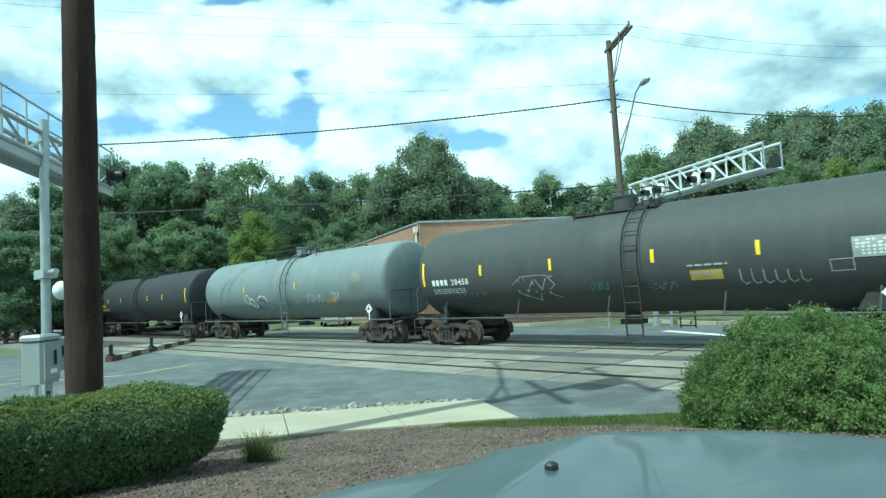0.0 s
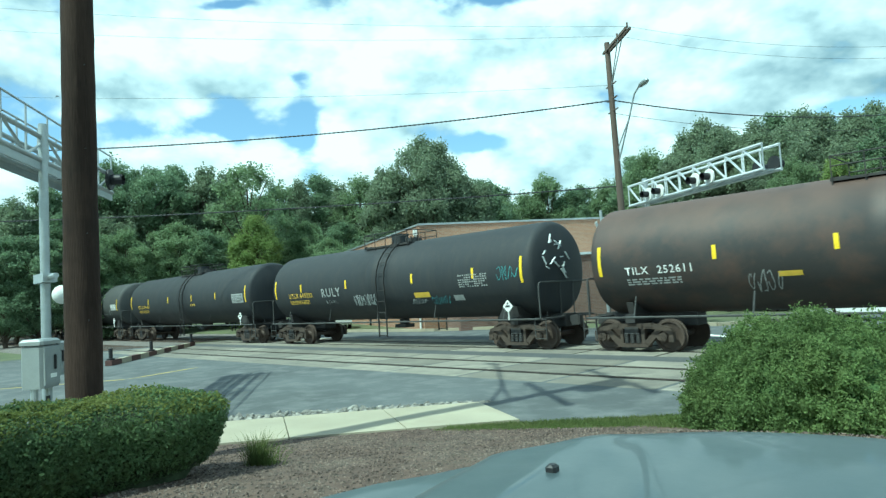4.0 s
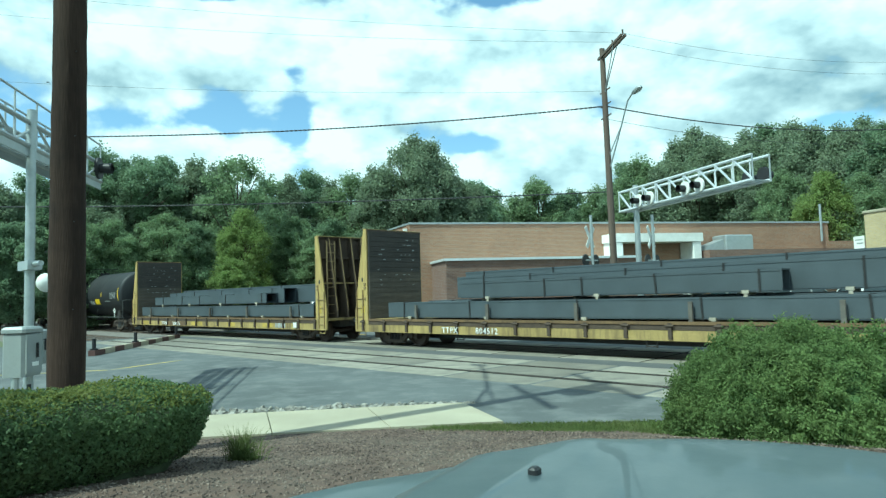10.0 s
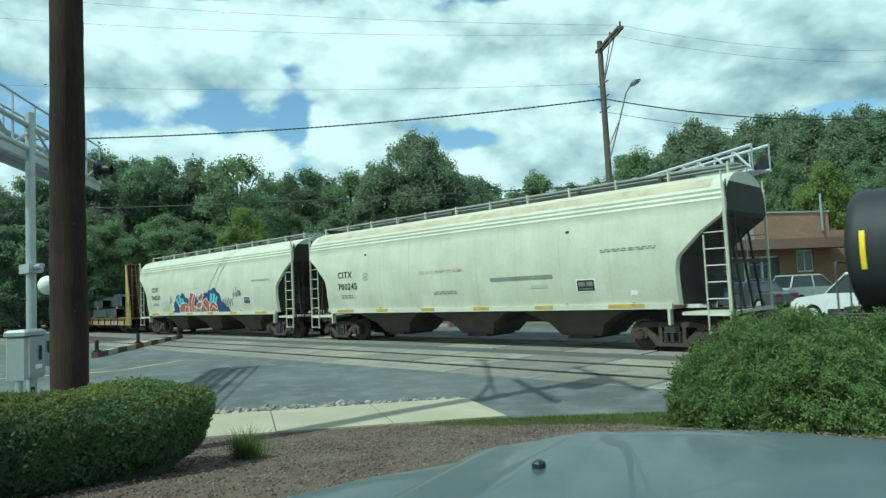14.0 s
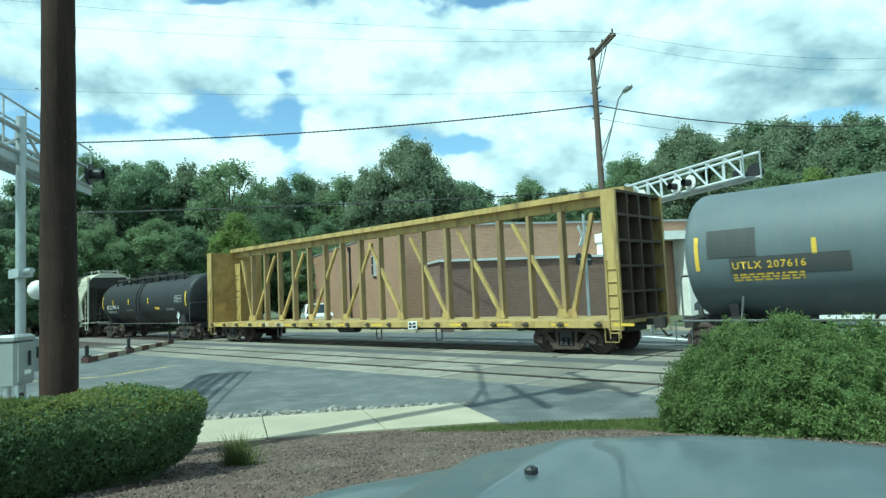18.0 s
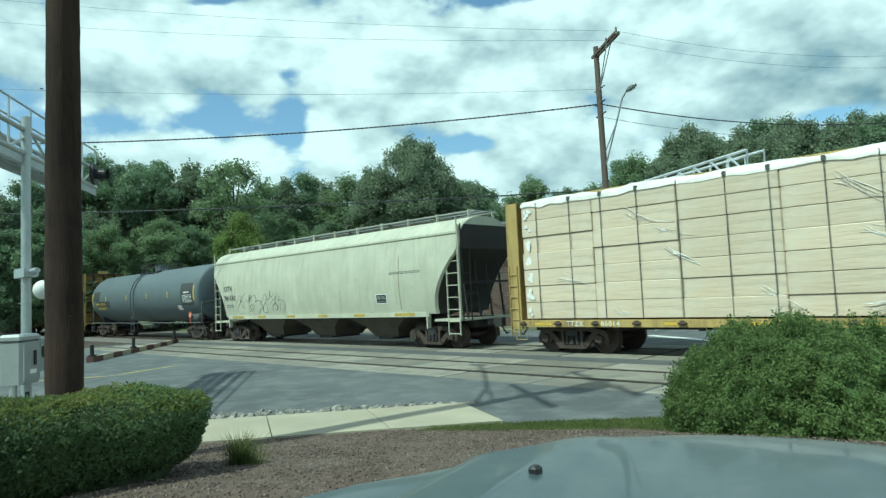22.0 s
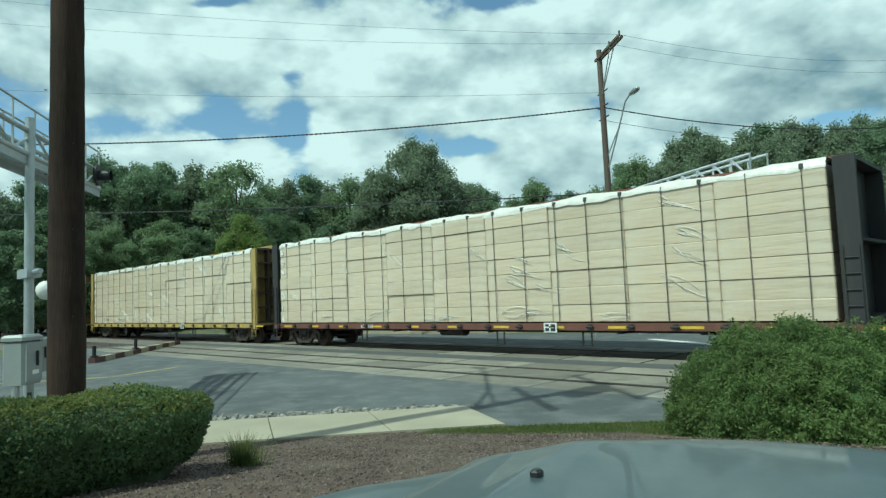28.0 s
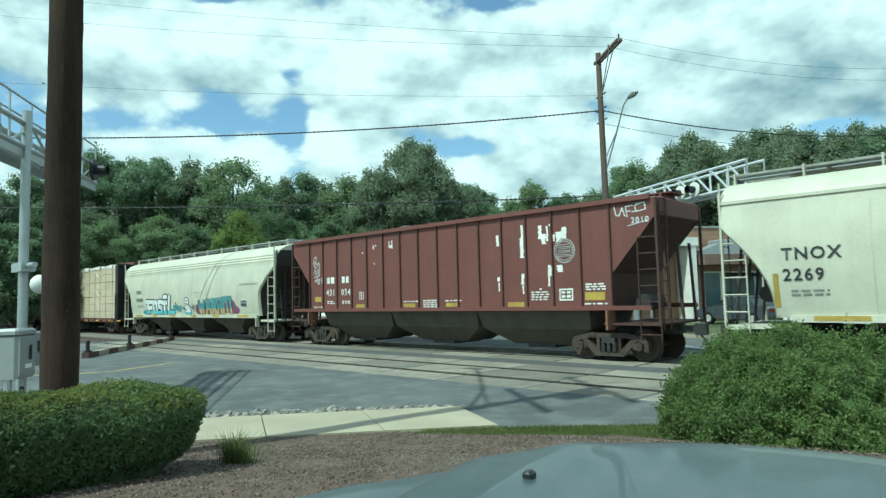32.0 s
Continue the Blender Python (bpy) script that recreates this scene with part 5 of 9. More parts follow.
RAILGREY = mat("handrail_grey", (0.11, 0.115, 0.115), 0.6, 0.2, vary=0.3, scale=6, grime=(0.06, 0.05, 0.042), amount=0.7)
RAILDARK = mat("handrail_dark_grey", (0.065, 0.067, 0.066), 0.7, 0.1, vary=0.3, scale=6, grime=(0.045, 0.038, 0.032), amount=0.7)
RESERVOIR = mat("reservoir_grey", (0.065, 0.07, 0.072), 0.6, vary=0.25, grime=(0.05, 0.042, 0.036), amount=0.6)
UNDERBLK = mat("underframe_black", (0.028, 0.027, 0.027), 0.75, vary=0.3, grime=(0.07, 0.058, 0.048), amount=0.6)
WHEELSTEEL = mat("wheel_steel", (0.075, 0.055, 0.044), 0.7, 0.2, vary=0.3, grime=(0.05, 0.04, 0.033), amount=0.6)
TRUCKIRON = mat("rusty_truck_casting", (0.056, 0.041, 0.031), 0.85, vary=0.45, scale=6, bump=0.3, grime=(0.04, 0.032, 0.027), amount=0.8)
REFLECT = mat("yellow_reflector", (0.80, 0.56, 0.02), 0.4, vary=0.1, bump=0)
SIGNWHITE = mat("stencil_white", (0.72, 0.73, 0.70), 0.6, vary=0.2, bump=0, grime=(0.3, 0.3, 0.28), amount=0.5)
SIGNYELLOW = mat("stencil_yellow", (0.62, 0.42, 0.05), 0.6, vary=0.2, bump=0)
FADEYELLOW = mat("dull_yellow_reflector", (0.42, 0.30, 0.06), 0.6, vary=0.3, bump=0, grime=(0.16, 0.12, 0.05), amount=0.6)
SIGNBLACK = mat("stencil_black", (0.025, 0.028, 0.03), 0.6, vary=0.2, bump=0)
FADEDWHITE = mat("faded_lettering", (0.33, 0.34, 0.33), 0.7, vary=0.35, fine=25, bump=0)
FADEDBLACK = mat("faded_black_lettering", (0.19, 0.2, 0.18), 0.7, vary=0.3, bump=0)
WOOD = mat("bulkhead_planks", (0.05, 0.044, 0.04), 0.9, vary=0.4, scale=5, fine=30, bump=0.5, stretch=(1, 0.2, 2), grime=(0.03, 0.028, 0.026), amount=0.6)
WOODWORN = mat("bulkhead_planks_worn", (0.085, 0.072, 0.058), 0.9, vary=0.4, scale=5, fine=30, bump=0.5, stretch=(1, 0.2, 2), grime=(0.045, 0.04, 0.035), amount=0.6)
BATTEN = mat("weathered_batten", (0.34, 0.31, 0.25), 0.9, vary=0.3, scale=6)
STAKE = mat("steel_stake", (0.13, 0.12, 0.105), 0.7, 0.2, vary=0.35, scale=5, grime=(0.09, 0.06, 0.04), amount=0.8)
PLYWOOD = mat("bulkhead_yellow_inside", (0.36, 0.25, 0.085), 0.8, vary=0.3, scale=3, bump=0.2, grime=(0.14, 0.085, 0.035), amount=0.8)
BEAM = mat("primed_steel_beam", (0.068, 0.083, 0.096), 0.55, 0.1, vary=0.16, scale=1.5, bump=0.06, objvar=0.12, grime=(0.05, 0.058, 0.064), amount=0.5)
PACKSTRAP = mat("package_strap", (0.075, 0.072, 0.066), 0.7, bump=0)
STRAP = mat("strap_dark", (0.014, 0.014, 0.015), 0.7, bump=0)
LUMBER = mat("wrapped_lumber", (0.57, 0.47, 0.345), 0.36, vary=0.2, scale=1.6, fine=7, bump=0.8, objvar=0.08, grime=(0.66, 0.62, 0.52), amount=0.6, coat=0.3, stretch=(0.3, 1, 3.2))
FILM = mat("wrap_film", (0.70, 0.68, 0.62), 0.25, vary=0.12, scale=4, fine=14, bump=0.9, coat=0.5)
P_OLIVESTAIN = mat("yellow_stain", (0.2, 0.215, 0.17), 0.6, vary=0.25, scale=4, bump=0)
P_SMEARPALE = mat("pale_smear", (0.38, 0.385, 0.33), 0.7, vary=0.3, bump=0)
P_TAGBROWN = mat("faint_brown_tag", (0.16, 0.155, 0.125), 0.7, vary=0.3, bump=0)
P_RUSTSTREAK = mat("rust_streak", (0.30, 0.25, 0.17), 0.8, vary=0.4, scale=5, bump=0)
P_PINKSCRATCH = mat("faded_red_scratch", (0.46, 0.38, 0.31), 0.7, vary=0.3, bump=0)
GRAF = {
    "rust": mat("graffiti_rust", (0.36, 0.10, 0.055), 0.6, vary=0.2, bump=0),
    "white": mat("spray_white", (0.62, 0.66, 0.66), 0.6, bump=0), "cyan": mat("spray_cyan", (0.16, 0.50, 0.55), 0.6, bump=0),
    "teal": mat("spray_teal", (0.09, 0.27, 0.28), 0.6, bump=0), "navy": mat("spray_navy", (0.03, 0.055, 0.16), 0.6, bump=0),
    "red": mat("spray_red", (0.50, 0.12, 0.06), 0.6, bump=0), "purple": mat("spray_purple", (0.19, 0.07, 0.13), 0.6, bump=0),
    "black": mat("spray_black", (0.03, 0.035, 0.04), 0.6, bump=0), "tan": mat("spray_tan", (0.45, 0.36, 0.18), 0.6, bump=0)}


def bogie_data():
    d = {}
    # cast side frame: arched top member, two slanting arms, columns and pedestal jaws round open windows
    fr = Mesh()
    fr.prism([(-1.15, 0.48), (-1.09, 0.66), (-0.6, 0.77), (0.6, 0.77), (1.09, 0.66), (1.15, 0.48), (1.03, 0.5), (0.9, 0.57), (0.55, 0.64), (-0.55, 0.64), (-0.9, 0.57), (-1.03, 0.5)], "y", -0.075, 0.075)
    for s in (-1, 1):
        fr.prism([(s * 0.86, 0.6), (s * 0.70, 0.64), (s * 0.30, 0.27), (s * 0.30, 0.16), (s * 0.44, 0.16)], "y", -0.068, 0.068)
        fr.box(min(s * 0.27, s * 0.36), max(s * 0.27, s * 0.36), -0.082, 0.082, 0.2, 0.70)
        fr.box(min(s * 1.03, s * 1.16), max(s * 1.03, s * 1.16), -0.07, 0.07, 0.29, 0.56)
        fr.prism([(s * 0.70, 0.62), (s * 0.77, 0.62), (s * 0.77, 0.32), (s * 0.70, 0.38)], "y", -0.072, 0.072)
        fr.box(min(s * 0.40, s * 0.60), max(s * 0.40, s * 0.60), -0.09, 0.09, 0.68, 0.78)
    fr.prism([(-0.46, 0.15), (0.46, 0.15), (0.42, 0.25), (-0.42, 0.25)], "y", -0.10, 0.10)
    d["side_frame"] = fr.data("side_frame", TRUCKIRON)
    sp = Mesh()
    sp.loft([[((0.072 if k % 2 else 0.052) * math.cos(math.pi * q / 4), -0.02 + (0.072 if k % 2 else 0.052) * math.sin(math.pi * q / 4), 0.25 + 0.027 * k) for q in range(8)] for k in range(11)])
    d["spring"] = sp.data("spring", UNDERBLK)
    d["bolster"] = Mesh().box(-0.2, 0.2, -1.16, 1.16, 0.5, 0.68).box(-0.3, 0.3, -0.4, 0.4, 0.66, 0.76).data("bolster", UNDERBLK)
    wh = Mesh()
    for y in (-0.7525, 0.7525):
        sg = 1 if y > 0 else -1
        prof = [(0.46, -0.085 * sg), (0.46, -0.055 * sg), (0.428, -0.045 * sg), (0.42, 0.055 * sg), (0.36, 0.055 * sg), (0.34, 0.02 * sg), (0.17, 0.0 * sg), (0.12, 0.07 * sg), (0.085, 0.07 * sg)]
        rings = [[(r * math.cos(2 * math.pi * k / 28), y + o, r * math.sin(2 * math.pi * k / 28)) for k in range(28)] for r, o in prof]
        wh.loft(rings, True)
    wh.cyl((0, -1.0, 0), (0, 1.0, 0), 0.08, 10)
    d["wheelset"] = wh.data("wheelset", WHEELSTEEL, True)
    cap = Mesh().cyl((0, -1.06, 0), (0, -1.19, 0), 0.115, 12)
    for k in range(3):
        a = 2.1 * k
        cap.cyl((0.06 * math.cos(a), -1.18, 0.06 * math.sin(a)), (0.06 * math.cos(a), -1.215, 0.06 * math.sin(a)), 0.02, 6)
    d["bearing_cap"] = cap.data("bearing_cap", TRUCKIRON)
    return d


BOGIE = bogie_data()
SPINNERS = []
CARS = []   # (object, x at the middle of the clip)


def bogie(parent, x):
    """A two-axle truck under a car: bolster, side frames, spring nests and turning wheelsets."""
    b = part("bogie", BOGIE["bolster"], UNDERBLK, parent, "grimy cast steel two-axle bogie")
    b.location = (x, 0, 0)
    for s in (-1, 1):
        o = part("side_frame", BOGIE["side_frame"], TRUCKIRON, b); o.location = (0, s * 1.06, 0)
        for q in (-0.17, 0.0, 0.17):
            o = part("spring", BOGIE["spring"], UNDERBLK, b); o.location = (q, s * 1.10, 0)
    for w in (-0.89, 0.89):
        o = part("wheelset", BOGIE["wheelset"], WHEELSTEEL, b)
        o.location = (w, 0, 0.425)
        SPINNERS.append((o, (w, 0, 0.425)))
        for turn in (0, 180):
            o = part("bearing_cap", BOGIE["bearing_cap"], TRUCKIRON, b)
            o.matrix_local = pose(w, 0, 0.425, 0, 0, turn)
    return b


COUPLER = Mesh().box(-0.55, 0.05, -0.07, 0.07, 0.78, 0.95).box(0.05, 0.32, -0.14, 0.12, 0.70, 1.0).box(0.2, 0.36, -0.12, -0.03, 0.72, 0.98).data("coupler", UNDERBLK)
HOSE = Mesh().pipe([(0, 0.2, 0.8), (0.12, 0.22, 0.62), (0.28, 0.2, 0.45), (0.42, 0.15, 0.5)], 0.025).data("air_hose", RUBBER)


def ends(parent, half):
    for s in (-1, 1):
        c = part("coupler", COUPLER, UNDERBLK, parent, "grimy steel knuckle coupler")
        c.matrix_local = pose(s * half, 0, 0, 0, 0, 0 if s > 0 else 180)
        hz = part("air_hose", HOSE, RUBBER, parent)
        hz.matrix_local = pose(s * half, 0, 0, 0, 0, 0 if s > 0 else 180)


def ladder(name, parent, x, y, z0, z1, material, w=0.42, r=0.022, step=0.34, along="x", label=""):
    m = Mesh()
    def pt(o, z):
        return (x + o, y, z) if along == "x" else (x, y + o, z)
    for o in (-w / 2, w / 2):
        m.bar(pt(o, z0), pt(o, z1), 0.05, 0.02, (1, 0, 0))
    k = z0 + 0.15
    while k < z1:
        m.cyl(pt(-w / 2, k), pt(w / 2, k), r * 0.7, 6)
        k += step
    return part(name, m, material, parent, label)


def wrap(pts, R, zc, off=0.008):
    """Lay flat (x, height) points onto the near side of a tank."""
    out = []
    for x, h in pts:
        a = (h - zc) / R
        out.append((x, -(R + off) * math.cos(a), zc + (R + off) * math.sin(a)))
    return out


def decal(name, rects, put, material, parent, label=""):
    """Flat marks: rectangles (x0, x1, z0, z1) on a car's side; put lays (x, z) points on the surface."""
    m = Mesh()
    for x0, x1, z0, z1 in rects:
        n = max(1, int((z1 - z0) / 0.12) + 1)
        for k in range(n):
            a, b = z0 + (z1 - z0) * k / n, z0 + (z1 - z0) * (k + 1) / n
            i = len(m.v)
            m.v += put([(x0, a), (x1, a), (x1, b), (x0, b)])
            m.f.append((i, i + 1, i + 2, i + 3))
    return part(name, m, material, parent, label)


def lift(put, d):
    return lambda pts: [(x, y - d, z) for x, y, z in put(pts)]


def polys(name, shapes, put, material, parent, label=""):
    m = Mesh()
    for sh in shapes:
        i = len(m.v)
        m.v += put(sh)
        m.f.append(tuple(range(i, i + len(sh))))
    return part(name, m, material, parent, label)


def stroke(pts, w):
    """A painted line as flat quads."""
    out = []
    for (x0, z0), (x1, z1) in zip(pts, pts[1:]):
        d = math.hypot(x1 - x0, z1 - z0) or 1
        nx, nz = -(z1 - z0) / d * w / 2, (x1 - x0) / d * w / 2
        ex, ez = (x1 - x0) / d * w * 0.3, (z1 - z0) / d * w * 0.3
        out.append([(x0 - nx - ex, z0 - nz - ez), (x1 - nx + ex, z1 - nz + ez), (x1 + nx + ex, z1 + nz + ez), (x0 + nx - ex, z0 + nz - ez)])
    return out


def curl(pts, n=5):
    """A smooth line through a few points."""
    q = [pts[0]] + list(pts) + [pts[-1]]
    out = []
    for a, b, c, d in zip(q, q[1:], q[2:], q[3:]):
        for k in range(n):
            t = k / n
            out.append(tuple(0.5 * (2 * b[i] + (c[i] - a[i]) * t + (2 * a[i] - 5 * b[i] + 4 * c[i] - d[i]) * t * t + (3 * b[i] - a[i] - 3 * c[i] + d[i]) * t ** 3) for i in (0, 1)))
    return out + [pts[-1]]


def digits(text, x, z, h, put, material, parent, name="lettering", label=""):
    """Numerals and letters in the built-in font, laid on the side."""
    cu = bpy.data.curves.new("text", "FONT")
    cu.body, cu.size, cu.resolution_u, cu.space_character, cu.offset = text, h * 1.42, 2, 1.16, 0.022 * h
    ob = bpy.data.objects.new("text", cu)
    me = bpy.data.meshes.new_from_object(ob)
    bpy.data.objects.remove(ob)
    co = put([(x + v.co.x, z + v.co.y) for v in me.vertices])
    for v, c in zip(me.vertices, co):
        v.co = (c[0], c[1] - 0.010, c[2])
    me.materials.clear()
    me.materials.append(material)
    me.name = name
    return part(name, me, material, parent, label)


def bars(x, z, widths, h, gap):
    """Plain bars that stand for letters."""
    out = []
    for w in widths:
        out.append((x, x + w, z, z + h))
        x += w + gap
    return out


def owner_mark(mark, x, z, h, put, material, parent):
    """A code in letters, or plain bars where the letters would be a company's name. Returns its length."""
    if isinstance(mark, str):
        digits(mark, x, z, h, put, material, parent, "reporting_mark")
        return len(mark) * h * 0.98 + 0.12
    decal("reporting_mark", bars(x, z, mark, h, h * 0.3), put, material, parent, "plain bars in place of the owner's mark")
    return sum(mark) + h * 0.3 * len(mark) + 0.12


def smallprint(x, z, w, rows, rh=0.05, seed=1):
    r = random.Random(seed)
    out = []
    for k in range(rows):
        p = x
        while p < x + w - 0.05:
            q = p + r.uniform(0.06, 0.22)
            out.append((p, min(q, x + w), z - k * rh * 1.7, z - k * rh * 1.7 + rh))
            p = q + 0.05
    return out


def panel_table(x, z, w, h, seed=1):
    """A stencilled table of small boxes."""
    r = random.Random(seed)
    out = []
    cols, rws = max(4, int(w / 0.1)), max(4, int(h / 0.072))
    for i in range(cols):
        for j in range(rws):
            if r.random() < 0.9:
                out.append((x + w * i / cols + 0.015, x + w * (i + r.uniform(0.6, 0.95)) / cols, z + h * j / rws + 0.01, z + h * (j + 0.72) / rws))
    return out


def scrawl(x, z, w, h, seed, n=6):
    """A loose painted scribble, as strokes."""
    r = random.Random(seed)
    out = []
    for k in range(n):
        cx = x + w * (k + 0.5) / n
        a, b, p, q = r.uniform(0.25, 0.55) * w / n, r.uniform(0.3, 0.5) * h, r.uniform(0, 6.28), r.choice((1, 1.5, 2))
        pts = []
        for i in range(13):
            u = 2 * math.pi * i / 12 * r.choice((1.0, 1.0, 1.02)) * 0.85
            pts.append((cx + a * math.sin(u + p) + 0.15 * a * math.sin(3 * u), z + h * 0.5 + b * math.sin(q * u + p * 0.7)))
        out += stroke(pts, min(h * 0.04, 0.02))
    return out


def place(car, xmid):
    CARS.append((car, xmid))


def tank_car(x0, x1, material, label, R=1.5, zc=2.5, stripe=REFLECT, stripes=(0.0, 0.13, 0.3, 0.62, 0.78, 1.0), number="", mark=(), lettering=SIGNWHITE, manway=0.0, extras=None, numx=0.5, ladx=0.0, cage=1.3, hazard=None, reservoir=False, numh=0.2):
    """A tank car: shell with dished heads, stub sills, ladder, top platform, side rail, marks."""
    L = x1 - x0
    hs = L / 2 + 0.12
    car = thing("tank_car", label, "tank car", pose((x0 + x1) / 2, 0, 0), group="cars of the freight train")
    m = Mesh()
    N = 40
    def ring(x, r):
        return [(x, r * math.cos(2 * math.pi * k / N), zc + r * math.sin(2 * math.pi * k / N)) for k in range(N)]
    def head(s):
        # a tight knuckle, then a shallow dish
        out = [(hs + 0.24 * math.sin(a), R - 0.24 + 0.24 * math.cos(a)) for a in (0, 0.21, 0.42, 0.63, 0.84, 1.05, 1.26)]
        x1, r1 = out[-1]
        rc = r1 / math.sin(0.31)
        for q in (0.26, 0.2, 0.14, 0.08, 0.03, 0.002):
            out.append((x1 + rc * (math.cos(q) - math.cos(0.31)), rc * math.sin(q)))
        return [ring(s * x, r) for x, r in out]
    m.loft(list(reversed(head(-1))) + [ring(-hs * 0.5, R), ring(-0.6, R), ring(-0.59, R + 0.006), ring(0.0, R + 0.006), ring(0.01, R), ring(hs * 0.5, R)] + head(1))
    part("tank", m, material, car, "welded cylindrical tank with dished heads", True)
    put = lambda pts: wrap(pts, R, zc)
    railmat = RAILGREY if material in (P_GREY, P_LIGHT) else RAILDARK
    for s in (-1, 1):
        m = Mesh()
        m.box(min(s * (hs - 2.2), s * (hs + 0.55)), max(s * (hs - 2.2), s * (hs + 0.55)), -0.28, 0.28, 0.66, 1.05)
        m.prism([(-1.05, 1.02), (1.05, 1.02), (1.15, 1.35), (-1.15, 1.35)], "x", s * (hs - 0.75) - 0.1, s * (hs - 0.75) + 0.1)
        m.box(s * (hs - 0.75) - 0.14, s * (hs - 0.75) + 0.14, -1.2, 1.2, 0.80, 1.03)
        part("stub_sill", m, UNDERBLK, car)
        x = s * (hs + 0.42)
        part("end_platform", Mesh().box(x - 0.12, x + 0.12, -1.38, 1.38, 0.93, 0.98), UNDERBLK, car, "steel end step platform")
    for y in (-1.42, 1.42):
        m = Mesh().pipe([(-hs - 0.4, y, 0.96), (hs + 0.4, y, 0.96)], 0.03)
        for k in range(5):
            x = -hs + 1.0 + (2 * hs - 2.0) * k / 4
            m.bar((x, y, 0.96), (x + 0.05, y * 0.93, 1.52), 0.05, 0.012)
        part("side_rail", m, railmat, car, "long steel handrail pipe")
    for s in (-1, 1):
        x = s * (hs + 0.40)
        m = Mesh().pipe([(x, -1.36, 0.96), (x, -1.36, 1.96), (x, -1.33, 2.03), (x, -1.26, 2.06), (x, 1.26, 2.06), (x, 1.33, 2.03), (x, 1.36, 1.96), (x, 1.36, 0.96)], 0.024)
        for y in (-0.25, 0.45):
            m.pipe([(x, y, 0.96), (x, y, 2.06)], 0.02)
        part("grab_rail", m, railmat, car, "tall grey hoop rail across the end platform")
        for y in (-1.38, 1.38):
            part("stirrup", Mesh().pipe([(x - s * 0.2, y, 0.96), (x - s * 0.2, y, 0.38), (x + s * 0.2, y, 0.38), (x + s * 0.2, y, 0.96)], 0.017).cyl((x - s * 0.2, y, 0.66), (x + s * 0.2, y, 0.66), 0.014, 6), railmat, car)
        if s > 0:
            m = Mesh().box(x - 0.5, x - 0.42, -0.55, -0.25, 1.5, 1.75)
            for k in range(10):
                a = 2 * math.pi * k / 10
                b2 = 2 * math.pi * (k + 1) / 10
                m.cyl((x - 0.3, -0.6 + 0.26 * math.cos(a), 1.75 + 0.26 * math.sin(a)), (x - 0.3, -0.6 + 0.26 * math.cos(b2), 1.75 + 0.26 * math.sin(b2)), 0.018, 6)
            m.bar((x - 0.3, -0.86, 1.75), (x - 0.3, -0.34, 1.75), 0.03).bar((x - 0.3, -0.6, 1.5), (x - 0.3, -0.6, 2.0), 0.03).cyl((x - 0.3, -0.6, 1.75), (x - 0.3, -0.6, 1.0), 0.02, 6)
            part("brake_wheel", m, UNDERBLK, car, "hand brake wheel on the end")
    for y in (-R - 0.07, R + 0.07):
        m = Mesh()
        sg = -1 if y < 0 else 1
        for o in (ladx - 0.23, ladx + 0.23):
            pts = [(o, y, 0.42), (o, y, 1.5), (o, y - sg * -0.06, zc)] + [(o, sg * (R + 0.12) * math.cos(a), zc + (R + 0.10) * math.sin(a)) for a in (0.25, 0.5, 0.75, 0.95, 1.15)] + [(o, sg * (R + 0.3) * math.cos(1.2), zc + R + 0.12)]
            for a, b in zip(pts, pts[1:]):
                m.bar(a, b, 0.055, 0.022, (1, 0, 0))
        z = 0.48
        while z < zc:
            m.cyl((ladx - 0.23, y, z), (ladx + 0.23, y, z), 0.015, 6); z += 0.42
        for a in (0.2, 0.46, 0.72, 0.98):
            m.cyl((ladx - 0.23, sg * (R + 0.11) * math.cos(a), zc + (R + 0.09) * math.sin(a)), (ladx + 0.23, sg * (R + 0.11) * math.cos(a), zc + (R + 0.09) * math.sin(a)), 0.015, 6)
        part("ladder", m, material if material in (P_GREY, P_LIGHT) else UNDERBLK, car, "steel ladder over the tank's side")
    top = zc + R
    m = Mesh().box(-1.35, 1.35, -0.75, -0.35, top - 0.14, top - 0.08).box(-1.35, 1.35, 0.35, 0.75, top - 0.14, top - 0.08).box(-1.35, -1.0, -0.75, 0.75, top - 0.1, top - 0.05).box(1.0, 1.35, -0.75, 0.75, top - 0.1, top - 0.05)
    part("platform", m, UNDERBLK, car, "grated walkway around the manway")
    m = Mesh()
    for y in (-0.78, 0.78):
        for k in range(5):
            x = -cage + cage * k / 2
            m.cyl((x, y, top - 0.3), (x, y, top + 0.42), 0.016, 6)
        for z in (0.2, 0.42):
            m.cyl((-cage, y, top + z), (cage, y, top + z), 0.016, 6)
    for x in (-cage, cage):
        m.cyl((x, -0.78, top + 0.42), (x, 0.78, top + 0.42), 0.016, 6)
    part("guard_rail", m, UNDERBLK, car, "thin pipe railing on top")
    m = Mesh().cyl((manway, 0, top - 0.05), (manway, 0, top + 0.32), 0.34, 18).cyl((manway, 0, top + 0.32), (manway, 0, top + 0.37), 0.37, 18)
    part("valve_housing", m, material, car, "round valve bonnet", True)
    m = Mesh().cyl((manway + 0.8, 0, top - 0.05), (manway + 0.8, 0, top + 0.14), 0.28, 16)
    lid = part("manway", m, material, car, "bolted manway lid", True)
    for k in range(6):
        a = math.pi * k / 3
        part("bolt", Mesh().cyl((manway + 0.8 + 0.3 * math.cos(a), 0.3 * math.sin(a), top), (manway + 0.8 + 0.3 * math.cos(a), 0.3 * math.sin(a), top + 0.2), 0.03, 6), UNDERBLK, lid)
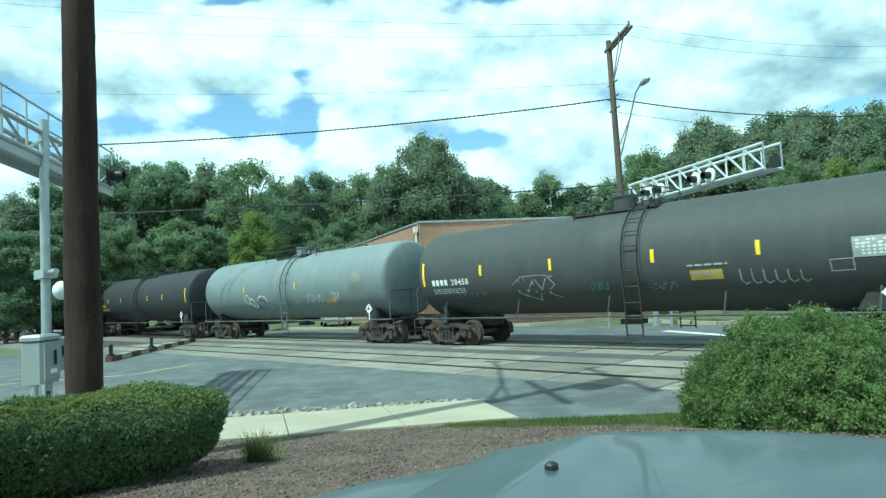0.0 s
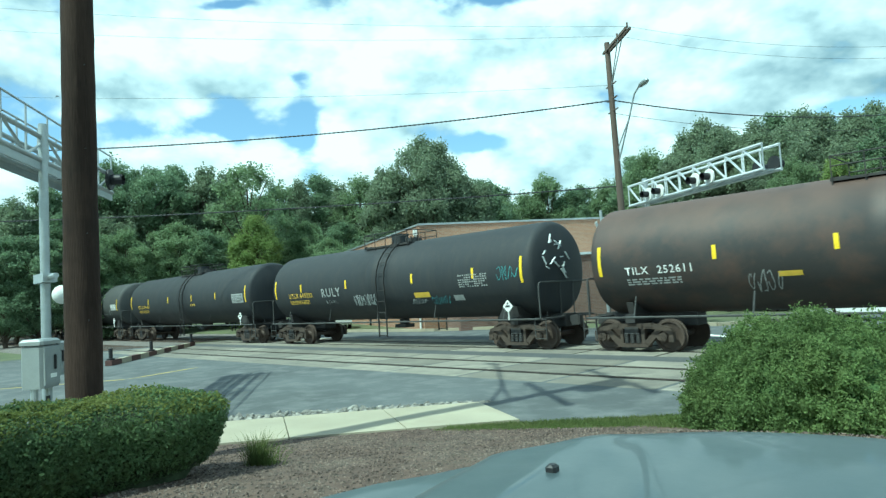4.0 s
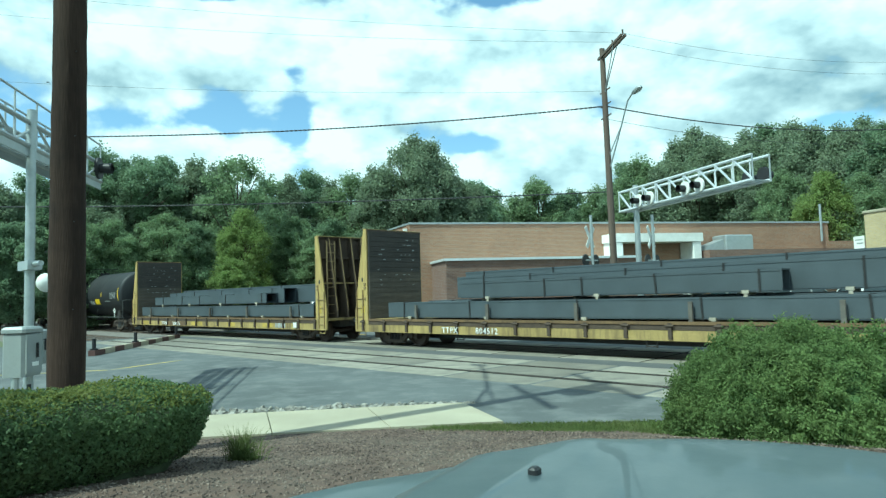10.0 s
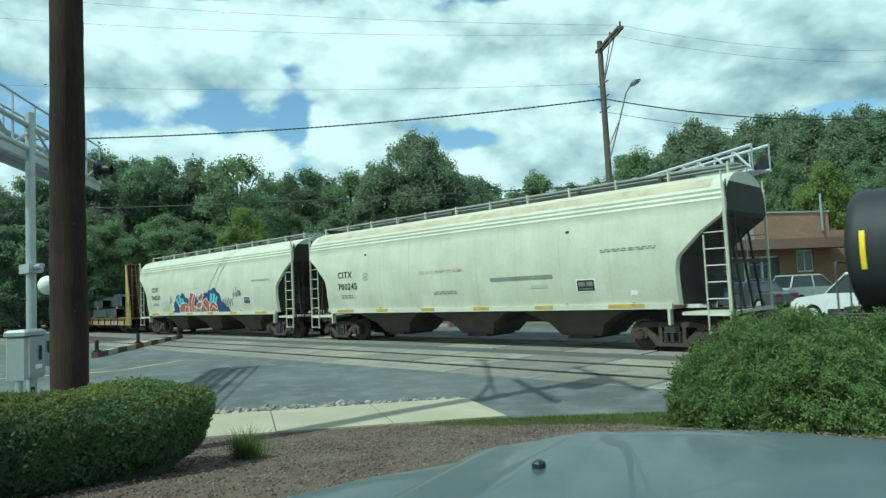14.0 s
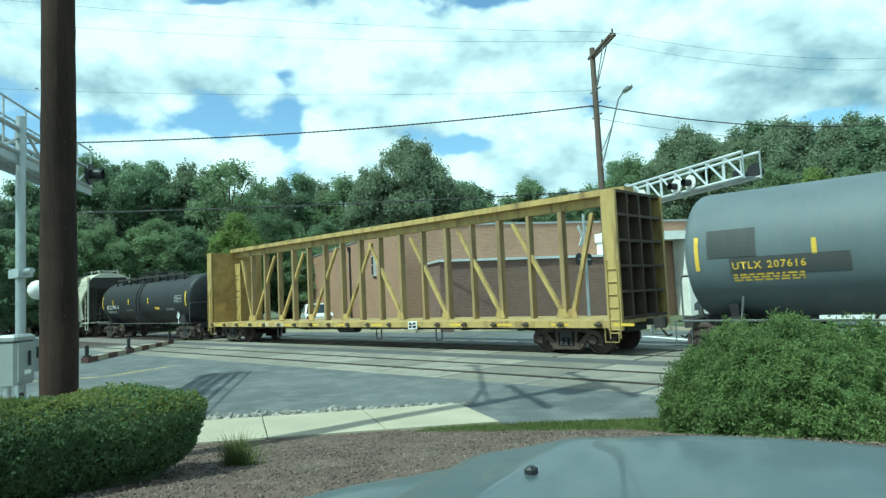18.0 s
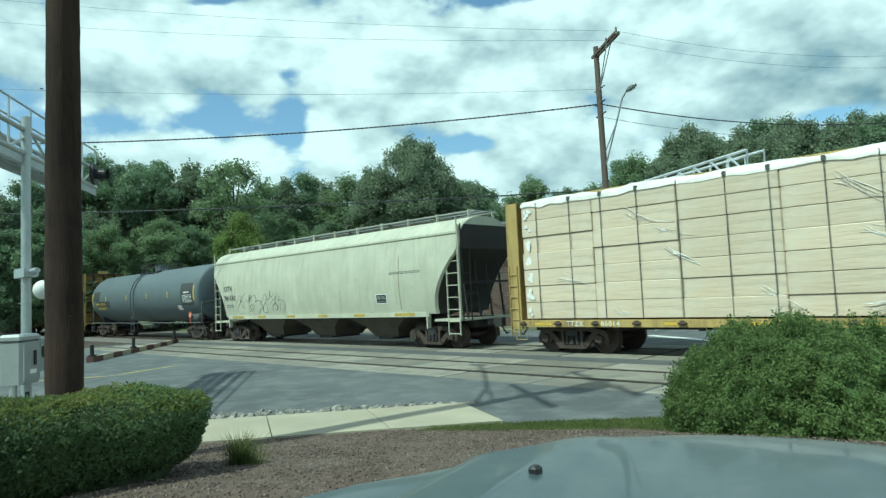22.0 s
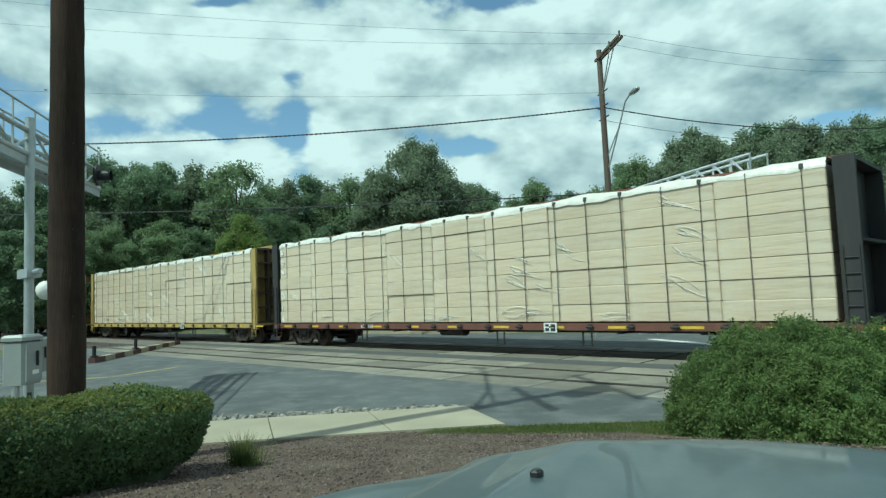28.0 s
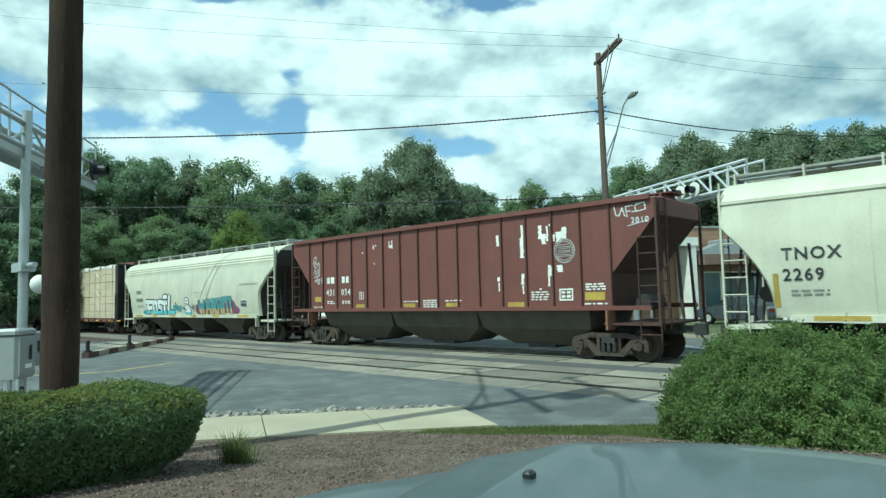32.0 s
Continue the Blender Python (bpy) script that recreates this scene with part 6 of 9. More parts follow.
    m = Mesh().cyl((0.0, 0, zc - R + 0.05), (0.0, 0, zc - R - 0.22), 0.2, 14).box(-0.3, 0.3, -0.25, 0.25, zc - R - 0.34, zc - R - 0.2)
    part("bottom_valve", m, UNDERBLK, car, "bottom outlet valve")
    if reservoir:
        m = Mesh().cyl((hs - 1.02, -1.18, 1.22), (hs - 0.96, -1.18, 1.22), 0.13, 14, 0.22).cyl((hs - 0.96, -1.18, 1.22), (hs + 0.0, -1.18, 1.22), 0.22, 14).cyl((hs - 0.5, -1.18, 1.22), (hs - 0.45, -1.18, 1.22), 0.228, 14).cyl((hs + 0.0, -1.18, 1.22), (hs + 0.06, -1.18, 1.22), 0.22, 14, 0.13).box(hs - 0.8, hs - 0.2, -1.28, -1.08, 0.95, 1.03)
        part("air_reservoir", m, RESERVOIR, car, "dark grey brake air cylinder", True)
    part("bolster_web", Mesh().prism([(hs - 1.5, 1.0), (hs - 0.6, 1.0), (hs - 0.85, 1.42), (hs - 1.25, 1.42)], "y", -1.05, -1.0), UNDERBLK, car, "bolster web plate")
    for s in (-1, 1):
        bogie(car, s * (L / 2 - 0.62))
    ends(car, hs + 0.6)
    for k, q in enumerate(stripes):
        x = -L / 2 + L * q
        tall = q in (0.0, 1.0)
        z0, z1 = (zc - 0.42, zc + 0.40) if tall else (zc - 0.17, zc + 0.17)
        decal("reflector", [(x - 0.05, x + 0.05, z0, z1)], put, stripe, car, "yellow reflective strip")
    xx, y, z = L / 2 - 0.62, -1.48, 1.38
    def diamond(g, ya, yb):
        d = Mesh()
        return d.prism([(xx, z - g), (xx + g, z), (xx, z + g), (xx - g, z)], "y", ya, yb)
    pl = part("placard", diamond(0.2, y, y + 0.015).bar((xx, y + 0.02, 0.95), (xx, y + 0.02, 1.25), 0.04, 0.01), hazard or SIGNWHITE, car, "red diamond hazard placard" if hazard else "white diamond hazard placard")
    if hazard:
        part("inner_field", diamond(0.11, y - 0.005, y - 0.001), SIGNWHITE, pl, "white middle of the placard")
    part("print", Mesh().box(xx - 0.09, xx + 0.09, y - 0.01, y - 0.006, z - 0.03, z + 0.03).box(xx - 0.03, xx + 0.03, y - 0.01, y - 0.006, z + 0.06, z + 0.12), hazard or SIGNBLACK, pl)
    nx = -L / 2 + numx
    if mark:
        w = owner_mark(mark, nx, zc - 0.42, numh, put, lettering, car)
        if number:
            digits(number, nx + w, zc - 0.42, numh, put, lettering, car, "car_number")
        decal("small_print", smallprint(nx, zc - 0.58, 1.5, 3, 0.04, 3), put, FADEDWHITE if lettering is SIGNWHITE else lettering, car)
    if extras:
        extras(car, put, L)
    place(car, (x0 + x1) / 2)
    return car


def ex_t2(car, put, L):
    decal("data_panel", [(5.95, 7.05, 2.12, 2.55)], put, FADED, car, "grey stencilled data plate")
    decal("print", panel_table(6.0, 2.16, 1.0, 0.36, 2), lift(put, 0.006), SIGNWHITE, car)
    decal("yellow_panel", [(2.4, 3.2, 1.8, 2.06)], put, FADEYELLOW, car, "faded yellow notice panel")
    decal("small_print", smallprint(2.35, 2.16, 1.0, 1, 0.05, 5) + smallprint(2.45, 1.98, 0.6, 2, 0.03, 6), lift(put, 0.006), FADEDWHITE, car)
    S = lambda pts, w=0.03: stroke(pts, w)
    tag = S([(-3.3, 1.95), (-2.9, 2.2), (-2.2, 2.22), (-1.7, 2.15)], 0.02) + S([(-3.0, 2.1), (-3.1, 1.7), (-2.8, 1.5)]) + S([(-2.8, 2.15), (-2.75, 1.7), (-2.5, 2.05), (-2.45, 1.65)]) + S([(-2.4, 2.1), (-2.2, 1.75), (-2.0, 2.1), (-1.95, 1.6), (-1.6, 1.45)]) + S([(-2.9, 1.6), (-2.4, 1.35), (-2.3, 1.6)]) + S([(-1.9, 2.15), (-1.7, 1.9), (-1.9, 1.75)])
    polys("graffiti", tag, put, FADEDWHITE, car, "white sprayed scrawl")
    hooks = [q for k in range(6) for q in S([(3.6 + 0.26 * k, 2.02 - 0.02 * k), (3.6 + 0.26 * k, 1.72), (3.68 + 0.26 * k, 1.62), (3.78 + 0.26 * k, 1.68)], 0.026)]
    polys("graffiti", hooks, put, FADEDWHITE, car, "faded sprayed scrawl")
    polys("graffiti", scrawl(-0.55, 1.62, 0.6, 0.3, 13, 3), put, GRAF["teal"], car, "small teal sprayed tag")
    polys("graffiti", scrawl(1.3, 1.55, 0.7, 0.25, 15, 3), put, FADEDWHITE, car, "faded sprayed scrawl")
    polys("graffiti", scrawl(-5.9, 1.6, 1.5, 0.2, 14, 5), put, FADEDWHITE, car, "faded sprayed scrawl")
    decal("frame_mark", [(5.5, 5.95, 2.1, 2.12), (5.5, 5.95, 1.84, 1.86), (5.5, 5.52, 1.84, 2.12), (5.93, 5.95, 1.84, 2.12)], put, FADEDWHITE, car)


def ex_t1(car, put, L):
    S = lambda pts, w=0.05: stroke(pts, w)
    loop = lambda cx, cz, rx, rz, n=10: [(cx + rx * math.cos(2 * math.pi * k / n), cz + rz * math.sin(2 * math.pi * k / n)) for k in range(n + 1)]
    polys("graffiti", S(loop(-3.0, 2.0, 0.22, 0.24)) + S(loop(-2.6, 1.85, 0.2, 0.2)) + S([(-2.8, 1.7), (-2.4, 1.5), (-2.2, 1.8), (-2.3, 1.55)]) + S(loop(-1.6, 1.9, 0.42, 0.26)[:7]) + S([(-1.2, 1.9), (-1.0, 1.5)]), put, GRAF["white"], car, "white sprayed tag")
    polys("graffiti", S([(-3.05, 1.72), (-2.5, 1.4), (-1.9, 1.62), (-1.7, 1.3)], 0.04) + S(loop(-1.7, 1.72, 0.4, 0.24)[:6], 0.04), lift(put, 0.004), GRAF["black"], car, "black shadow lines of the tag")
    decal("data_panel", panel_table(5.5, 2.1, 1.1, 0.5, 3), put, FADEDBLACK, car, "dark stencilled data table")
    decal("yellow_panel", [(3.6, 4.4, 1.65, 1.82)], put, FADEYELLOW, car, "faded yellow notice panel")
    polys("graffiti", scrawl(2.2, 1.68, 1.3, 0.4, 24, 5) + scrawl(4.1, 1.75, 0.6, 0.4, 25, 3), put, GRAF["white"], car, "faded white tag")
    polys("graffiti", scrawl(1.1, 1.68, 0.5, 0.16, 26, 3), put, GRAF["white"], car, "small white tag")
    decal("rust_stain", [(5.7, 6.2, 2.4, 2.9)], lift(put, -0.004), P_OLIVESTAIN, car, "yellowish stain near the head")


def ex_t3(car, put, L):
    decal("data_panel", [(L / 2 - 1.42, L / 2 - 0.25, 2.06, 2.52)], put, FADEDWHITE, car, "pale stencilled data table")
    decal("print", panel_table(L / 2 - 1.38, 2.09, 1.06, 0.38, 4), lift(put, 0.004), SIGNBLACK, car)
    decal("small_print", smallprint(1.3, 2.12, 0.6, 2, 0.04, 6), put, SIGNYELLOW, car)


def ex_t4(car, put, L):
    digits("RULY", -3.55, 2.05, 0.36, put, FADEDWHITE, car, "graffiti", "white sprayed letters")
    polys("graffiti", scrawl(-3.4, 1.7, 0.9, 0.22, 31, 5), put, FADEDWHITE, car, "white sprayed scrawl")
    polys("graffiti", scrawl(-1.45, 1.5, 1.4, 0.6, 32, 8), put, GRAF["white"], car, "white sprayed scrawl")
    polys("graffiti", scrawl(1.9, 1.5, 0.85, 0.25, 33, 5), put, GRAF["white"], car, "white sprayed scrawl")
    polys("graffiti", scrawl(3.0, 1.45, 0.95, 0.35, 34, 5), put, GRAF["cyan"], car, "turquoise sprayed scrawl")
    polys("graffiti", scrawl(6.2, 2.2, 0.9, 0.45, 35, 4), put, GRAF["teal"], car, "dark turquoise sprayed scrawl")
    decal("yellow_panel", [(2.2, 3.0, 1.78, 1.98)], put, SIGNYELLOW, car, "yellow notice panel")
    decal("data_panel", panel_table(L / 2 - 2.7, 2.05, 1.3, 0.45, 5), put, FADEDWHITE, car, "pale stencilled data table")
    decal("frame_mark", [(4.12, 4.58, 1.58, 1.8)], put, FADEDWHITE, car)
    r = random.Random(5)
    m = Mesh()
    for k in range(16):
        a, b = r.uniform(-1.0, 0.1), r.uniform(2.4, 3.3)
        m.bar((L / 2 + 0.60, a, b), (L / 2 + 0.58, a + r.uniform(-0.3, 0.3), b + r.uniform(-0.3, 0.3)), 0.05, 0.02)
    part("graffiti", m, GRAF["white"], car, "white scribble on the tank head")


def ex_t5(car, put, L):
    decal("data_panel", panel_table(5.7, 2.1, 1.1, 0.45, 6), put, FADEDWHITE, car, "white stencilled data table")
    decal("grey_patch", [(3.3, 4.75, 2.62, 3.05)], put, P_GREYBLK, car, "grey overpainted patch")
    decal("small_print", smallprint(1.1, 1.85, 1.4, 2, 0.05, 7) + smallprint(2.6, 1.85, 0.9, 2, 0.05, 8) + smallprint(4.0, 1.85, 1.1, 2, 0.05, 9), put, FADEDWHITE, car)
    decal("yellow_panel", [(-2.4, -1.9, 1.8, 1.93)], put, SIGNYELLOW, car, "small yellow notice panel")
    polys("graffiti", scrawl(-3.1, 1.4, 0.8, 0.6, 41, 4), put, FADEDWHITE, car, "faded sprayed scrawl")


def ex_t6(car, put, L):
    decal("yellow_panel", [(3.35, 4.2, 1.82, 2.2)], put, REFLECT, car, "yellow notice panel")
    decal("yellow_panel", [(-1.88, -1.1, 2.16, 2.4)], put, REFLECT, car, "yellow notice panel")
    decal("data_panel", panel_table(L / 2 - 1.5, 2.2, 1.1, 0.42, 8), put, FADEDWHITE, car, "white stencilled data table")
    decal("small_print", smallprint(2.3, 2.02, 0.9, 4, 0.045, 9) + smallprint(5.3, 2.0, 1.0, 1, 0.06, 10) + smallprint(-1.6, 1.85, 0.9, 2, 0.05, 12), put, FADEDWHITE, car)
    decal("olive_panel", [(0.3, 0.95, 1.65, 1.95)], put, GRAF["tan"], car, "tan notice panel")


def ex_t7(car, put, L):
    top = 2.3 + 1.36
    part("side_walkway", Mesh().box(-L / 2 + 1.1, L / 2 - 1.1, -0.78, -0.42, top + 0.06, top + 0.1).box(-L / 2 + 1.1, L / 2 - 1.1, -0.80, -0.78, top + 0.02, top + 0.14), UNDERBLK, car, "black walkway along the top")
    for k in range(10):
        x = -L / 2 + 1.2 + (L - 2.4) * k / 9
        part("walkway_post", Mesh().bar((x, -0.82, top - 0.34), (x, -0.80, top + 0.14), 0.09, 0.03, (1, 0, 0)), UNDERBLK, car)
    decal("data_panel", panel_table(L / 2 - 1.4, 2.1, 0.95, 0.42, 9), put, FADEDWHITE, car, "white stencilled data table")
    decal("yellow_panel", [(2.1, 2.7, 1.75, 1.9)], put, SIGNYELLOW, car, "small yellow notice panel")
    decal("small_print", smallprint(3.6, 1.75, 1.0, 2, 0.04, 11) + smallprint(-2.2, 1.75, 0.9, 1, 0.04, 12), put, FADEDWHITE, car)


def ex_t8(car, put, L):
    decal("dark_panel", [(L / 2 - 1.58, L / 2 - 0.12, 1.9, 3.12)], put, P_GREYBLK, car, "dark repainted panel")
    decal("data_panel", panel_table(L / 2 - 1.4, 2.05, 1.1, 0.45, 10), put, SIGNWHITE, car, "white stencilled data table")
    decal("print", bars(L / 2 - 1.2, 2.58, (0.2, 0.16, 0.22), 0.07, 0.03), put, SIGNWHITE, car)
    decal("dark_panel", [(-L / 2 + 0.25, -L / 2 + 1.35, 2.44, 3.1)], put, P_GREYBLK, car, "dark repainted panel")
    decal("dark_panel", [(-L / 2 + 0.75, -L / 2 + 3.2, 2.02, 2.42)], put, P_GREYBLK, car, "dark repainted panel")
    decal("notice", [(L / 2 - 2.26, L / 2 - 1.78, 1.62, 1.9)], put, WHITEPAINT, car, "white and red notice")
    decal("print", smallprint(L / 2 - 2.22, 1.8, 0.4, 2, 0.05, 13), put, GRAF["red"], car)


# black tank cars at the front, then the lettered ones
tank_car(-249.6, -234.6, P_BLACK, "black steel tank car with sun-faded paint", stripe=FADEDWHITE)
tank_car(-231.7, -216.7, P_BLACK, "black steel tank car with small yellow marks", mark=(0.14,) * 4, lettering=SIGNYELLOW)
tank_car(-213.8, -199.2, P_LIGHT, "light grey tank car with sprayed tags", stripe=SIGNYELLOW, stripes=(0.28, 0.6), extras=ex_t1, ladx=0.65, cage=2.2)
tank_car(-196.6, -182.2, P_GREYBLK, "weathered grey black tank car with faded graffiti", mark=(0.14, 0.14, 0.14, 0.14), number="28458", extras=ex_t2, ladx=0.87, numx=0.4, stripes=(0.0, 0.1875, 0.378, 0.602, 0.783, 1.0))
tank_car(-179.3, -163.75, P_BLACK, "black tank car with yellow lettering", mark="UTLX", number="674187", lettering=SIGNYELLOW, extras=ex_t3, ladx=0.4, stripes=(0.0, 0.19, 0.39, 0.6, 0.79, 1.0), numx=1.2)
tank_car(-160.8, -146.4, P_BLACK, "black tank car with white and turquoise graffiti", mark="UTLX", number="645232", lettering=SIGNYELLOW, extras=ex_t4, ladx=0.55, stripes=(0.0, 0.148, 0.376, 0.653, 0.86, 1.0), numx=1.1)
tank_car(-143.65, -129.8, P_RUST, "black tank car browned with rust on top", mark="TILX", number="252611", extras=ex_t5, ladx=1.0, stripes=(0.0, 0.228, 0.416, 0.606, 0.844, 1.0), numx=0.75)
tank_car(-126.9, -111.35, P_BLACK2, "clean black tank car with yellow panels", mark="TILX", number="725588", extras=ex_t6, ladx=-0.74, stripes=(0.005, 0.227, 0.364, 0.567, 0.80, 1.0), numx=1.1)
tank_car(-25.05, -12.65, P_BLACK2, "short glossy black tank car", R=1.36, zc=2.3, mark="ACRX", number="70013", extras=ex_t7, stripes=(0.0, 0.15, 0.36, 0.6, 1.0), numx=0.72, numh=0.245)
tank_car(15.4, 31.0, P_GREY, "blue grey tank car with dark repainted patches", R=1.57, zc=2.57, stripe=SIGNYELLOW, stripes=(0.0, 0.163, 0.3955, 0.599, 0.789, 1.0), mark="UTLX", number="207616", lettering=SIGNYELLOW, extras=ex_t8, ladx=-0.4, numx=0.8, hazard=GRAF["red"], reservoir=True, numh=0.165)


def hopper_car(x0, x1, material, label, number="", mark=(), lettering=SIGNBLACK, extras=None, round_cut=False, bays=3, markx=2.2, numh=0.25, plain_eave=False, textx=3.46, platex=4.25, seam=None):
    """A covered hopper: bulging shell with sloped ends, outlet bays, roof walk, end ladders."""
    L = x1 - x0
    H = L / 2
    car = thing("covered_hopper", label, "hopper car", pose((x0 + x1) / 2, 0, 0), group="cars of the freight train")
    prof = [(1.22, 1.40), (1.40, 1.44), (1.8, 1.50), (2.05, 1.52), (2.3, 1.535), (2.45, 1.535), (2.6, 1.535), (2.8, 1.532), (3.02, 1.52), (3.2, 1.50), (3.36, 1.48), (3.46, 1.465), (3.7, 1.42), (3.74, 1.435), (3.80, 1.40), (3.86, 1.415), (3.92, 1.375), (3.98, 1.385), (4.04, 1.34), (4.18, 1.22), (4.32, 1.02), (4.42, 0.75), (4.48, 0.4), (4.5, 0.0)]
    if plain_eave:
        prof = [p for p in prof if not 3.7 <= p[0] <= 4.04] + [(3.86, 1.40), (3.88, 1.435), (3.95, 1.43), (3.97, 1.375), (4.04, 1.33)]
        prof.sort()
    def half(z):
        """Half length of the side at a height: upright below, slanting out under the eaves."""
        if round_cut:
            t = min(max((3.3 - z) / 1.9, 0), 1)
            return H - 0.08 - 1.12 * math.sin(t * math.pi / 2) ** 0.9
        cut = ((1.2, 1.32), (2.2, 1.32), (2.45, 1.22), (3.02, 0.62), (3.35, 0.14), (3.45, 0.08), (9, 0.08))
        for (za, ca), (zb, cb) in zip(cut, cut[1:]):
            if z <= zb:
                return H - ca - (cb - ca) * max(0, z - za) / (zb - za)
    rings = []
    for z, w in prof:
        h = half(z)
        q = 0.10
        rings.append([(-h, -w + q, z), (-h + 0.06, -w, z), (h - 0.06, -w, z), (h, -w + q, z), (h, max(w - q, 0), z), (h - 0.06, w, z), (-h + 0.06, w, z), (-h, max(w - q, 0), z)])
    m, slopes = Mesh(), {3: Mesh(), 7: Mesh()}
    for a, (ra, rb) in enumerate(zip(rings, rings[1:])):
        for k in range(8):
            low = k in (3, 7) and prof[a][0] < 4.1
            o = slopes[k] if low else m
            i = len(o.v)
            o.v += [ra[k], ra[(k + 1) % 8], rb[(k + 1) % 8], rb[k]]
            o.f.append((i, i + 1, i + 2, i + 3))
    me = m.data("shell", material)
    bm = bmesh.new(); bm.from_mesh(me)
    bmesh.ops.remove_doubles(bm, verts=bm.verts, dist=0.0005)
    bmesh.ops.recalc_face_normals(bm, faces=bm.faces)
    for fc in bm.faces:
        fc.smooth = True
    for ed in bm.edges:
        if len(ed.link_faces) == 2 and ed.calc_face_angle(0) > 0.6:
            ed.smooth = False
    bm.to_mesh(me); bm.free()
    part("shell", me, material, car, "curved steel side sheets and roof")
    # end faces below the roof take the dark colour that stands for their shade
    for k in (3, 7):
        part("slope_sheet", slopes[k], P_ENDSHADE, car, "sloped end sheet coloured dark for shade and grime")
    def width(z):
        for (za, wa), (zb, wb) in zip(prof, prof[1:]):
            if za <= z <= zb:
                return wa + (wb - wa) * (z - za) / (zb - za)
        return prof[0][1]
    put = lambda pts: [(x, -width(z) - 0.008, z) for x, z in pts]
    for y in (-1, 1):
        m = Mesh().box(-H + 1.55, H - 1.55, min(y * 1.36, y * 1.47), max(y * 1.36, y * 1.47), 1.12, 1.27)
        part("side_sill", m, material, car, "steel side sill")
    m = Mesh()
    for k in range(7):
        x = -H + 2.6 + (L - 5.2) * k / 6
        m.box(x - 0.012, x + 0.012, -1.54, -1.42, 1.3, 1.32)
    n = 9
    for k in range(1, n):
        x = -H + 1.6 + (L - 3.2) * k / n
        pts = [(x - 0.02, z) for z in (1.3, 1.8, 2.3, 2.9, 3.3, 3.68)]
        for (xa, za), (xb, zb) in zip(pts, pts[1:]):
            i = len(m.v)
            m.v += [(xa, -width(za) - 0.006, za), (xa + 0.025, -width(za) - 0.006, za), (xb + 0.025, -width(zb) - 0.006, zb), (xb, -width(zb) - 0.006, zb)]
            m.f.append((i, i + 1, i + 2, i + 3))
    part("weld_seam", m, seam or P_SEAM, car, "grimy vertical weld seams")
    bl = (L - 5.4) / bays
    for k in range(bays):
        xc = -H + 2.7 + bl * (k + 0.5)
        m = Mesh()
        def rr(hx, hy, z):
            return [(xc - hx, -hy, z), (xc + hx, -hy, z), (xc + hx, hy, z), (xc - hx, hy, z)]
        m.loft([rr(0.66, 0.7, 0.35), rr(0.92, 0.95, 0.72), rr(bl * 0.5, 1.37, 1.25)])
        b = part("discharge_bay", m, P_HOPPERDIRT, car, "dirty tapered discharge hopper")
        part("outlet_gate", Mesh().box(xc - 0.42, xc + 0.42, -0.75, 0.75, 0.26, 0.37).cyl((xc - 0.3, -0.8, 0.31), (xc - 0.3, 0.8, 0.31), 0.04, 8), UNDERBLK, b)
    m = Mesh().box(-H + 0.35, H - 0.35, -0.3, 0.3, 0.72, 1.02)
    for s in (-1, 1):
        m.box(min(s * (H - 2.1), s * (H - 0.3)), max(s * (H - 2.1), s * (H - 0.3)), -0.5, 0.5, 0.7, 1.05)
    part("centre_sill", m, UNDERBLK, car)
    for s in (-1, 1):
        x = s * (H - 0.12)
        m = Mesh().box(min(x, x - s * 1.2), max(x, x - s * 1.5), -1.42, 1.42, 0.96, 1.04)
        part("end_platform", m, material, car, "steel end platform")
        for y in (-1.40, 1.40):
            part("end_post", Mesh().bar((x, y, 1.0), (x, y, 4.15), 0.07, 0.05, (1, 0, 0)), material, car, "upright end post")
            part("jacking_pad", Mesh().bar((x - s * 1.52, y, 1.27), (x - s * 1.52, y, 0.72), 0.17, 0.06, (1, 0, 0)), material, car)
        for y in (-0.95, 0.95, -0.3, 0.3):
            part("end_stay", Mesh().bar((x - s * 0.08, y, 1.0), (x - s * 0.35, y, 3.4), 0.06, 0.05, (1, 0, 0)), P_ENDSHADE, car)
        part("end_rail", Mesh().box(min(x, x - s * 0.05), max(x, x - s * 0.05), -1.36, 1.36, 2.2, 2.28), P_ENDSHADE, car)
        for y in (-1.43, 1.43):
            m = Mesh().bar((x - s * 0.02, y, 0.5), (x - s * 0.02, y, 4.4), 0.05, 0.025, (1, 0, 0)).bar((x - s * 0.54, y, 0.5), (x - s * 0.54, y, 2.9), 0.05, 0.025, (1, 0, 0))
            for k in range(7):
                m.cyl((x - s * 0.02, y, 0.55 + 0.4 * k), (x - s * 0.54, y, 0.55 + 0.4 * k), 0.016, 6)
            part("ladder", m, material, car, "side ladder at the corner")
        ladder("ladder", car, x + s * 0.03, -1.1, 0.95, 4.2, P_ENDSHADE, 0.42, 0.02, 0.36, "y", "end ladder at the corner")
        m = Mesh().cyl((x - s * 0.75, -0.7, 1.75), (x - s * 0.75, 0.1, 1.75), 0.2, 14)
        part("air_reservoir", m, UNDERBLK, car, "brake air cylinder", True)
    m = Mesh()
    for y in (-0.28, 0.28):
        m.box(-H + 0.1, H - 0.1, y - 0.2, y + 0.2, 4.66, 4.69)
    part("roof_walk", m, GALV, car, "grated roof walkway")
    m = Mesh()
    for y in (-0.62, 0.62):
        m.box(-H + 0.1, H - 0.1, y - 0.015, y + 0.015, 4.645, 4.69)
        x = -H + 0.25
        while x < H - 0.1:
            part("walk_bracket", Mesh().bar((x, y * 1.02, 4.26), (x, y * 1.02, 4.72), 0.10, 0.035, (1, 0, 0)), material, car)
